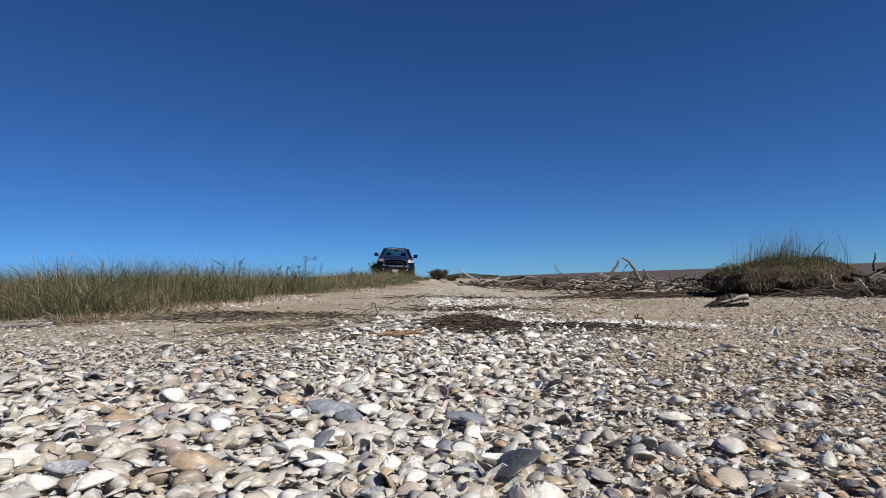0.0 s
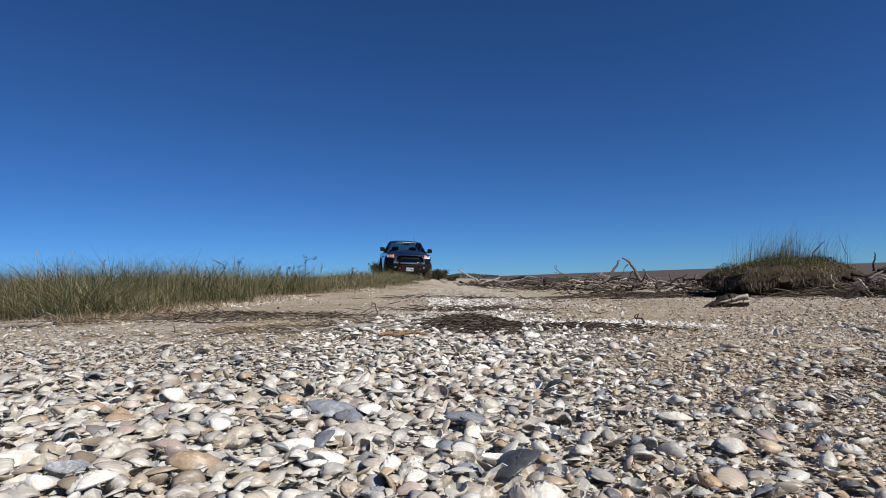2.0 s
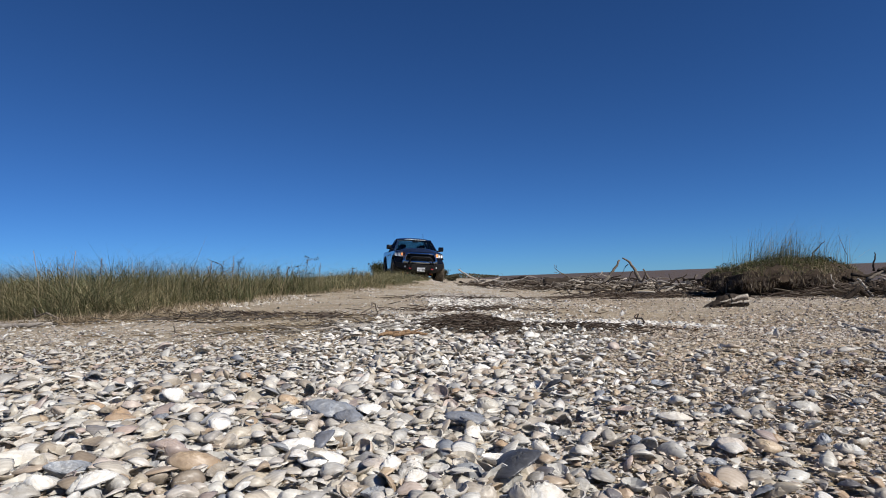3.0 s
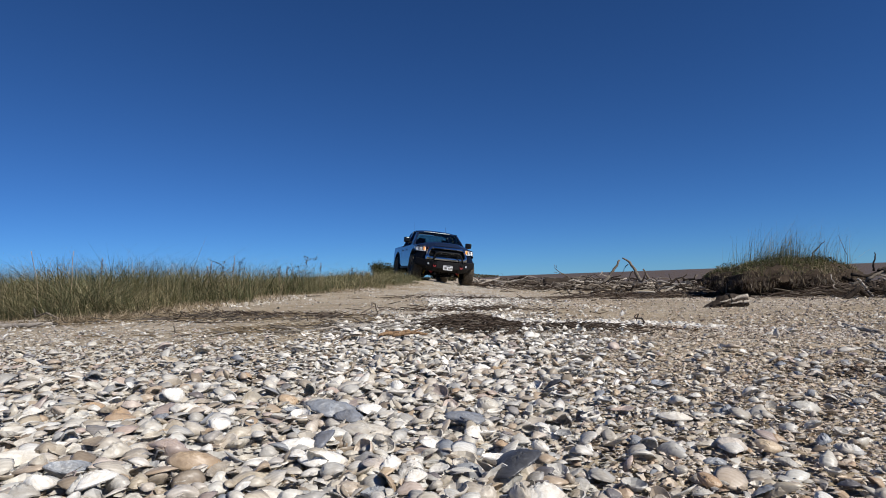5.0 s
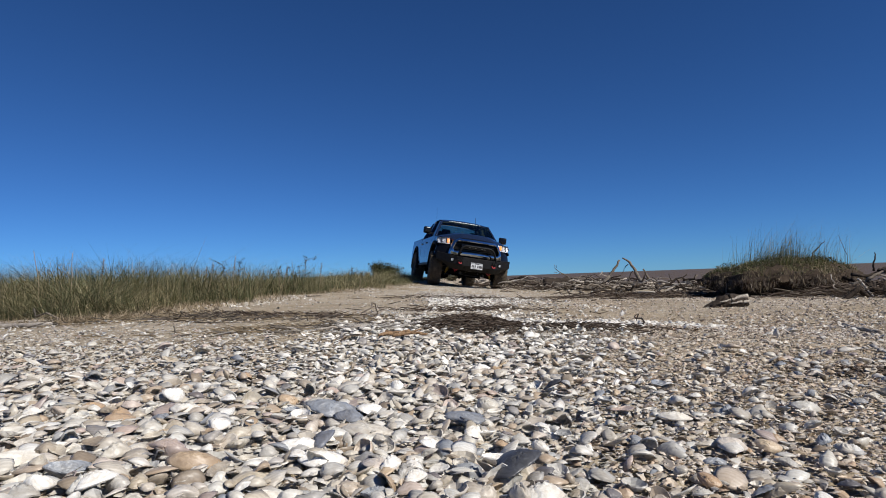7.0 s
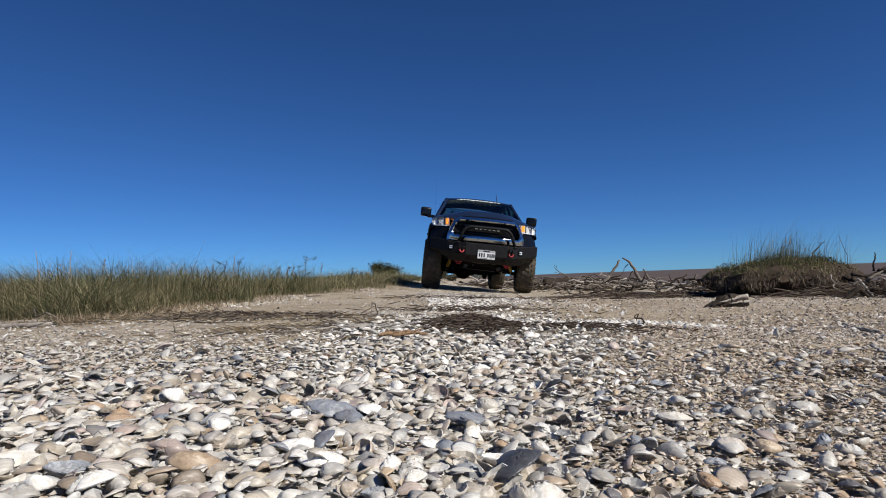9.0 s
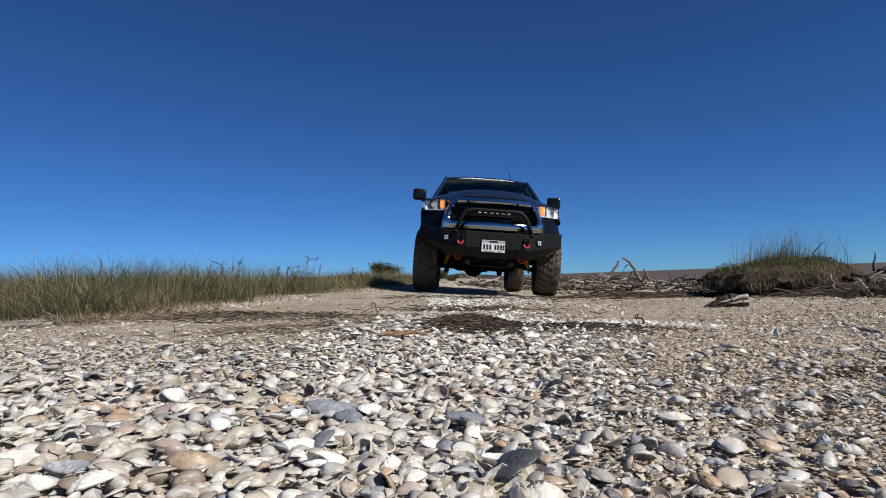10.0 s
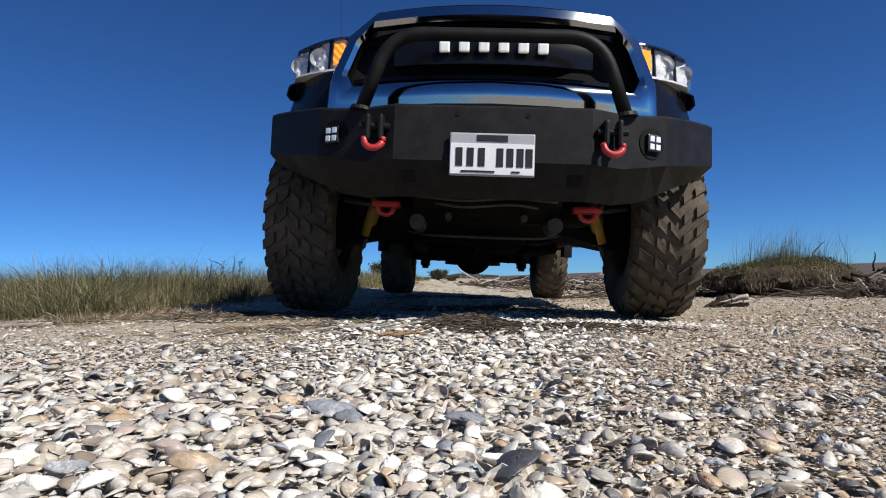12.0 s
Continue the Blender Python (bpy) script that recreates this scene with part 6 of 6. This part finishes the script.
    box(bm, (0, -1.058, 0.597), (0.306, 0.012, 0.157), 0.006)
    pl = part("number_plate", bm, M_PLATE_GREY, truck, "white and grey licence plate in a thin frame")
    bm = bmesh.new()
    box(bm, (0, -1.066, 0.580), (0.300, 0.004, 0.112), 0.001)
    part("plate_face", bm, M_PLATE, pl)
    bm = bmesh.new()
    box(bm, (0.0, -1.0655, 0.656), (0.110, 0.004, 0.022), 0.001)
    part("plate_bar", bm, M_INK, pl)
    for x in (-0.118, -0.078, -0.038, 0.028, 0.064, 0.100, 0.132):
        bm = bmesh.new()
        box(bm, (x, -1.0695, 0.586), (0.024, 0.003, 0.066), 0.001)
        part("plate_bar", bm, M_INK, pl)
    for x, w in ((-0.05, 0.12), (0.085, 0.03)):
        bm = bmesh.new()
        box(bm, (x, -1.0695, 0.534), (w, 0.003, 0.006))
        part("plate_bar", bm, M_INK, pl)


build_bumper()


def build_underside():
    for s in (-1, 1):
        bm = bmesh.new()
        box(bm, (s * 0.47, 1.90, 0.60), (0.09, 5.4, 0.15), 0.01)
        part("frame_rail", bm, M_FRAME, truck)
        # front suspension: arms, shock, knuckle, tie rod
        bm = bmesh.new()
        prism(bm, [(s * 0.36, -0.22, 0.40), (s * 0.36, 0.24, 0.40), (s * 0.76, 0.05, 0.31), (s * 0.76, -0.06, 0.31)], (0, 0, 0.055))
        part("control_arm", bm, M_FRAME, truck)
        bm = bmesh.new()
        prism(bm, [(s * 0.45, -0.14, 0.70), (s * 0.45, 0.14, 0.70), (s * 0.74, 0.03, 0.68), (s * 0.74, -0.03, 0.68)], (0, 0, 0.03))
        part("control_arm", bm, M_FRAME, truck)
        bm = bmesh.new()
        cyl(bm, (s * 0.60, -0.10, 0.36), (s * 0.545, -0.13, 0.58), 0.034)
        sh = part("shock_absorber", bm, M_YELLOW, truck, "yellow shock absorber", True)
        bm = bmesh.new()
        cyl(bm, (s * 0.62, -0.09, 0.30), (s * 0.60, -0.10, 0.37), 0.012)
        part("shock_rod", bm, M_RUST, sh)
        bm = bmesh.new()
        pipe(bm, [(s * 0.36, -0.25, 0.47), (s * 0.52, -0.26, 0.50), (s * 0.70, -0.22, 0.53)], 0.014, 8)
        part("tie_rod", bm, M_RUST, truck)
        bm = bmesh.new()
        cyl(bm, (s * 0.30, 0.02, 0.44), (s * 0.74, 0.0, 0.455), 0.024)
        part("half_shaft", bm, M_FRAME, truck)
        bm = bmesh.new()
        box(bm, (s * 0.74, 0.0, 0.47), (0.08, 0.15, 0.36), 0.02)
        part("knuckle", bm, M_FRAME, truck)
        # red tow hook under the bumper
        bm = bmesh.new()
        box(bm, (s * 0.44, -0.56, 0.470), (0.125, 0.07, 0.026), 0.008)
        pipe(bm, [(s * 0.44 + 0.035 * math.cos(a), -0.585, 0.457 + 0.035 * math.sin(a)) for a in np.linspace(math.pi, 2 * math.pi, 9)], 0.011, 8)
        part("tow_hook", bm, M_RED, truck, "red tow hook")
        bm = bmesh.new()
        cyl(bm, (s * 0.30, -0.60, 0.395), (s * 0.30, -0.44, 0.395), 0.034, None, 18)
        part("arm_bushing", bm, M_RUST, truck)
        bm = bmesh.new()
        cyl(bm, (s * 0.165, -0.60, 0.425), (s * 0.165, -0.52, 0.425), 0.016, None, 6)
        part("bolt", bm, M_RUST, truck)
        # rear leaf spring and shock
        bm = bmesh.new()
        grid = [[(s * 0.55 + d, y, 0.50 - 0.09 * (1 - ((y - 3.7) / 0.7) ** 2)) for d in (-0.035, 0.035)] for y in np.linspace(3.0, 4.4, 11)]
        slab(bm, grid, (0, 0, -0.04))
        part("leaf_spring", bm, M_FRAME, truck)
        bm = bmesh.new()
        box(bm, (s * 0.55, 3.70, 0.36), (0.10, 0.16, 0.06), 0.01)
        part("spring_plate", bm, M_FRAME, truck)
    bm = bmesh.new()
    box(bm, (0, -0.45, 0.46), (0.95, 0.16, 0.10), 0.03)
    part("crossmember", bm, M_FRAME, truck)
    bm = bmesh.new()
    box(bm, (0, 0.20, 0.42), (0.80, 0.18, 0.10), 0.03)
    part("crossmember", bm, M_FRAME, truck)
    bm = bmesh.new()
    grid = [[(u * 0.32, y, z) for y, z in ((-0.66, 0.50), (-0.52, 0.42), (-0.20, 0.385), (0.30, 0.40))] for u in np.linspace(-1, 1, 5)]
    slab(bm, grid, (0, 0, 0.012))
    part("skid_plate", bm, M_FRAME, truck)
    bm = bmesh.new()
    box(bm, (0.08, 0.05, 0.43), (0.30, 0.34, 0.24), 0.09, None, 3)
    part("front_differential", bm, M_FRAME, truck, "", True)
    bm = bmesh.new()
    box(bm, (0, 1.0, 0.54), (0.50, 1.3, 0.26), 0.08)
    part("gearbox", bm, M_FRAME, truck)
    bm = bmesh.new()
    box(bm, (0, 0.05, 0.80), (1.0, 1.0, 0.35), 0.08)
    part("engine_block", bm, M_FRAME, truck)
    bm = bmesh.new()
    cyl(bm, (-0.86, AXLE_GAP, WHEEL_R), (0.86, AXLE_GAP, WHEEL_R), 0.065, None, 14)
    bmesh.ops.create_uvsphere(bm, u_segments=16, v_segments=10, radius=0.21, matrix=Matrix.Translation((0.0, AXLE_GAP - 0.02, WHEEL_R)))
    part("rear_axle", bm, M_FRAME, truck, "", True)
    bm = bmesh.new()
    cyl(bm, (0, 4.42, 0.38), (0, 4.42, 0.62), 0.40, None, 32, 0.05)
    part("spare_tyre", bm, M_FRAME, truck, "dusty spare tyre slung below the bed", True)
    for s in (-1, 1):
        bm = bmesh.new()
        pipe(bm, [(s * 0.42, 0.35, 0.36), (s * 0.40, 0.9, 0.37), (s * 0.38, 1.5, 0.42)], 0.035, 8)
        part("torsion_link", bm, M_FRAME, truck)
        bm = bmesh.new()
        cyl(bm, (s * 0.38, 3.5, 0.40), (s * 0.44, 3.2, 0.66), 0.03, None, 12)
        part("rear_shock", bm, M_FRAME, truck)
        bm = bmesh.new()
        box(bm, (s * 0.55, 3.70, 0.325), (0.07, 0.10, 0.05), 0.01)
        part("spring_bolt_plate", bm, M_FRAME, truck)
    bm = bmesh.new()
    box(bm, (0, 1.35, 0.40), (0.72, 0.10, 0.07), 0.02)
    part("gearbox_crossmember", bm, M_FRAME, truck)
    bm = bmesh.new()
    pipe(bm, rounded([(-0.40, -0.10, 0.40), (-0.25, -0.40, 0.352), (0.25, -0.40, 0.352), (0.40, -0.10, 0.40)], 0.1), 0.008, 8)
    part("sway_bar", bm, M_RUST, truck, "worn steel sway bar", True)
    for z, y, w in ((0.500, -0.66, 0.30), (0.475, -0.64, 0.22)):
        bm = bmesh.new()
        pipe(bm, rounded([(-w, y, z), (-0.10, y - 0.01, z - 0.018), (0.12, y, z + 0.006), (w, y, z - 0.01)], 0.06), 0.008, 6)
        part("hose", bm, M_RUST, truck, "", True)
    bm = bmesh.new()
    cyl(bm, (0, 1.6, 0.55), (0, 3.55, 0.47), 0.045)
    part("drive_shaft", bm, M_FRAME, truck)
    bm = bmesh.new()
    pipe(bm, rounded([(-0.28, 0.9, 0.52), (-0.30, 2.6, 0.50), (-0.36, 3.2, 0.62), (-0.62, 4.5, 0.60)], 0.15), 0.038, 10)
    box(bm, (-0.30, 2.2, 0.52), (0.24, 0.7, 0.16), 0.06)
    part("exhaust", bm, M_RUST, truck)
    bm = bmesh.new()
    box(bm, (0.62, 2.3, 0.60), (0.34, 1.1, 0.24), 0.06)
    part("fuel_tank", bm, M_FRAME, truck)
    bm = bmesh.new()
    box(bm, (0, 4.2, 0.62), (0.85, 0.10, 0.10), 0.01)
    part("crossmember", bm, M_FRAME, truck)
    bm = bmesh.new()
    box(bm, (0, 2.9, 0.60), (0.85, 0.10, 0.10), 0.01)
    part("crossmember", bm, M_FRAME, truck)


build_underside()


def wheel_meshes():
    """Tyre with staggered mud lugs, and its rim; the axle along x, outer side at +x."""
    bm = bmesh.new()
    W, R = 0.165, WHEEL_R - 0.018
    prof = [(-0.115, 0.225), (-0.150, 0.25), (-0.168, 0.32), (-0.162, 0.385), (-0.142, 0.418), (-0.105, R - 0.002), (-0.05, R), (0.05, R), (0.105, R - 0.002),
            (0.142, 0.418), (0.162, 0.385), (0.168, 0.32), (0.150, 0.25), (0.115, 0.225)]
    n = 44
    rings = [[bm.verts.new((x, r * math.cos(2 * math.pi * i / n), r * math.sin(2 * math.pi * i / n))) for x, r in prof] for i in range(n)]
    for i in range(n):
        a, b = rings[i], rings[(i + 1) % n]
        for j in range(len(prof) - 1):
            bm.faces.new((a[j], a[j + 1], b[j + 1], b[j]))
        bm.faces.new((a[-1], a[0], b[0], b[-1]))
    for f in bm.faces:
        f.smooth = True
    count = 30

    def lug(x0, x1, a0, skew, length, r0, r1, side):
        """A tread block between x0 and x1, following the carcass."""
        vs = []
        for x, da, r in ((x0, 0.0, r0), (x1, skew, r1)):
            for d in (0, length):
                for h in (-0.022, 0.013):
                    a = a0 + da + d + (0.010 if h > 0 and d == 0 else 0) - (0.010 if h > 0 and d else 0)
                    vs.append(bm.verts.new((x, (r + h) * math.cos(a), (r + h) * math.sin(a))))
        for q in ((0, 1, 3, 2), (4, 6, 7, 5), (0, 4, 5, 1), (2, 3, 7, 6), (1, 5, 7, 3), (0, 2, 6, 4)):
            bm.faces.new([vs[k] for k in q])

    for i in range(count):
        a = 2 * math.pi * i / count
        st = 2 * math.pi / count
        ln = 0.112 if i % 2 else 0.128
        lug(0.144 if i % 2 else 0.152, 0.094, a, st * 0.42, ln, R - 0.010, R + 0.001, 1)
        lug(-0.144 if i % 2 else -0.152, -0.094, a + st * 0.5, st * 0.42, ln, R - 0.010, R + 0.001, -1)
        lug(0.078, 0.038, a + st * 0.42, st * 0.40, 0.118, R + 0.001, R + 0.003, 1)
        lug(-0.078, -0.038, a + st * 0.92, st * 0.40, 0.118, R + 0.001, R + 0.003, -1)
        lug(-0.022, 0.022, a + st * 0.15, st * 0.50, 0.105, R + 0.003, R + 0.003, 1)
        # shoulder lugs reach down the sidewalls
        for sx in (1, -1):
            lug(sx * 0.150, sx * 0.166, a + (0 if sx > 0 else st * 0.5), 0.0, ln * 0.85, R - 0.018, R - 0.048, sx)
    bmesh.ops.recalc_face_normals(bm, faces=bm.faces[:])
    tyre = bpy.data.meshes.new("tyre")
    bm.to_mesh(tyre)
    bm.free()
    tyre.materials.append(M_TYRE)
    bm = bmesh.new()
    prof = [(-0.13, 0.235), (-0.10, 0.20), (-0.02, 0.19), (0.06, 0.195), (0.125, 0.215), (0.135, 0.24), (0.11, 0.235), (0.02, 0.215), (-0.11, 0.235)]
    n = 36
    rings = [[bm.verts.new((x, r * math.cos(2 * math.pi * i / n), r * math.sin(2 * math.pi * i / n))) for x, r in prof] for i in range(n)]
    for i in range(n):
        a, b = rings[i], rings[(i + 1) % n]
        for j in range(len(prof)):
            k = (j + 1) % len(prof)
            bm.faces.new((a[j], a[k], b[k], b[j]))
    for i in range(6):
        a = 2 * math.pi * i / 6
        box(bm, (0.075, 0.115 * math.cos(a), 0.115 * math.sin(a)), (0.035, 0.19, 0.055), 0.01, Matrix.Rotation(a, 4, "X"))
    cyl(bm, (-0.05, 0, 0), (0.10, 0, 0), 0.062, 0.055, 20)
    cyl(bm, (-0.10, 0, 0), (-0.06, 0, 0), 0.165, None, 28)
    bmesh.ops.recalc_face_normals(bm, faces=bm.faces[:])
    rim = bpy.data.meshes.new("wheel")
    bm.to_mesh(rim)
    bm.free()
    rim.materials.append(M_RIM)
    return tyre, rim


WHEELS = []
tyre_mesh, rim_mesh = wheel_meshes()
for wx, wy in ((-0.875, 0.0), (0.875, 0.0), (-0.85, AXLE_GAP), (0.85, AXLE_GAP)):
    w = new("wheel", rim_mesh)
    w.parent = truck
    w["label"] = "mud-terrain tyre on a dark six-spoke wheel"
    t_ = new("tyre", tyre_mesh)
    t_.parent = w
    t_["label"] = "dusty chunky mud-terrain tyre"
    WHEELS.append((w, wx, wy))


# ---------------------------------------------------------------- what moves
TRUCK_ROWS = [
    (0.0, -2.672, 32.364, 0.037, 0.37, 4.80, 4.8), (0.5, -2.410, 30.880, 0.025, 0.43, 5.00, 5.2), (1.0, -2.145, 29.490, 0.026, 0.80, 4.70, 6.2),
    (1.5, -1.933, 28.200, 0.030, 1.22, 4.20, 8.5), (2.0, -1.666, 26.800, 0.025, 1.25, 4.15, 9.5), (2.5, -1.374, 25.450, 0.002, 1.35, 4.15, 10.1),
    (3.0, -1.118, 24.200, -0.035, 1.10, 4.50, 10.7), (5.0, -0.172, 19.973, -0.084, 0.95, 7.50, 12.4), (5.5, 0.100, 18.870, -0.125, 1.70, 8.00, 13.0),
    (6.0, 0.313, 17.874, -0.138, 2.05, 8.40, 13.2), (6.5, 0.461, 16.950, -0.125, 1.80, 9.30, 11.9), (7.0, 0.544, 16.015, -0.125, 1.00, 9.85, 10.0),
    (8.8, 0.610, 11.900, -0.065, -0.40, 8.50, 3.6), (9.0, 0.612, 11.380, -0.048, -0.80, 7.60, 2.8), (9.5, 0.617, 10.085, -0.022, -1.10, 5.40, 1.4),
    (10.0, 0.586, 8.806, -0.029, -0.45, 6.00, 0.2), (10.5, 0.490, 7.381, -0.016, -0.20, 6.30, -0.5), (11.0, 0.412, 6.028, -0.010, -0.08, 4.30, -1.0),
    (11.5, 0.305, 4.613, 0.006, 0.30, 4.75, -1.5), (12.0, 0.183, 3.184, 0.016, -0.70, 4.10, -2.1)]


def truck_at(t):
    """Where the truck stands and heads at a time, between its rows."""
    for a, b in zip(TRUCK_ROWS, TRUCK_ROWS[1:]):
        if t <= b[0]:
            k = (t - a[0]) / (b[0] - a[0])
            return [lerp(p, q, k) for p, q in zip(a, b)]
    return list(TRUCK_ROWS[-1])


def motions():
    walk(truck, [(t, pose(x, y, z, rx, ry, rz)) for t, x, y, z, rx, ry, rz in TRUCK_ROWS])
    # the tall stalks sway a little in the wind
    for k, ob in enumerate(STALKS):
        at = ob.location.copy()
        walk(ob, [(i / 4, Matrix.Translation(at) @ Euler((0.02 * math.sin(1.3 * i + k), 0.035 * math.sin(0.9 * i + 1.7 * k) + 0.02, 0)).to_matrix().to_4x4()) for i in range(49)])
    # the wheels roll with the way covered; the front ones steer a little into the bend
    times = [i / 10 for i in range(121)]
    spots = [truck_at(t) for t in times]
    way = [0.0]
    for p, q in zip(spots, spots[1:]):
        way.append(way[-1] + math.hypot(q[1] - p[1], q[2] - p[2]))
    for w, wx, wy in WHEELS:
        rows = []
        for i, t in enumerate(times):
            a, b = max(0, i - 6), min(120, i + 6)
            steer = 0.0 if wy > 1 else max(-9.0, min(9.0, (spots[b][6] - spots[a][6]) / max(0.2, way[b] - way[a]) * AXLE_GAP))
            # the springs let each wheel down to the ground
            body = pose(*spots[i][1:])
            foot = body @ Vector((wx, wy, 0.0))
            give = max(-0.13, min(0.07, float(ground_z(foot.x, foot.y)) + 0.004 - foot.z))
            rows.append((t, Matrix.Translation((wx, wy, WHEEL_R + give)) @ Matrix.Rotation(radians(steer) + (math.pi if wx < 0 else 0.0), 4, "Z")
                         @ Matrix.Rotation((-1 if wx < 0 else 1) * way[i] / WHEEL_R, 4, "X")))
        walk(w, rows)


motions()
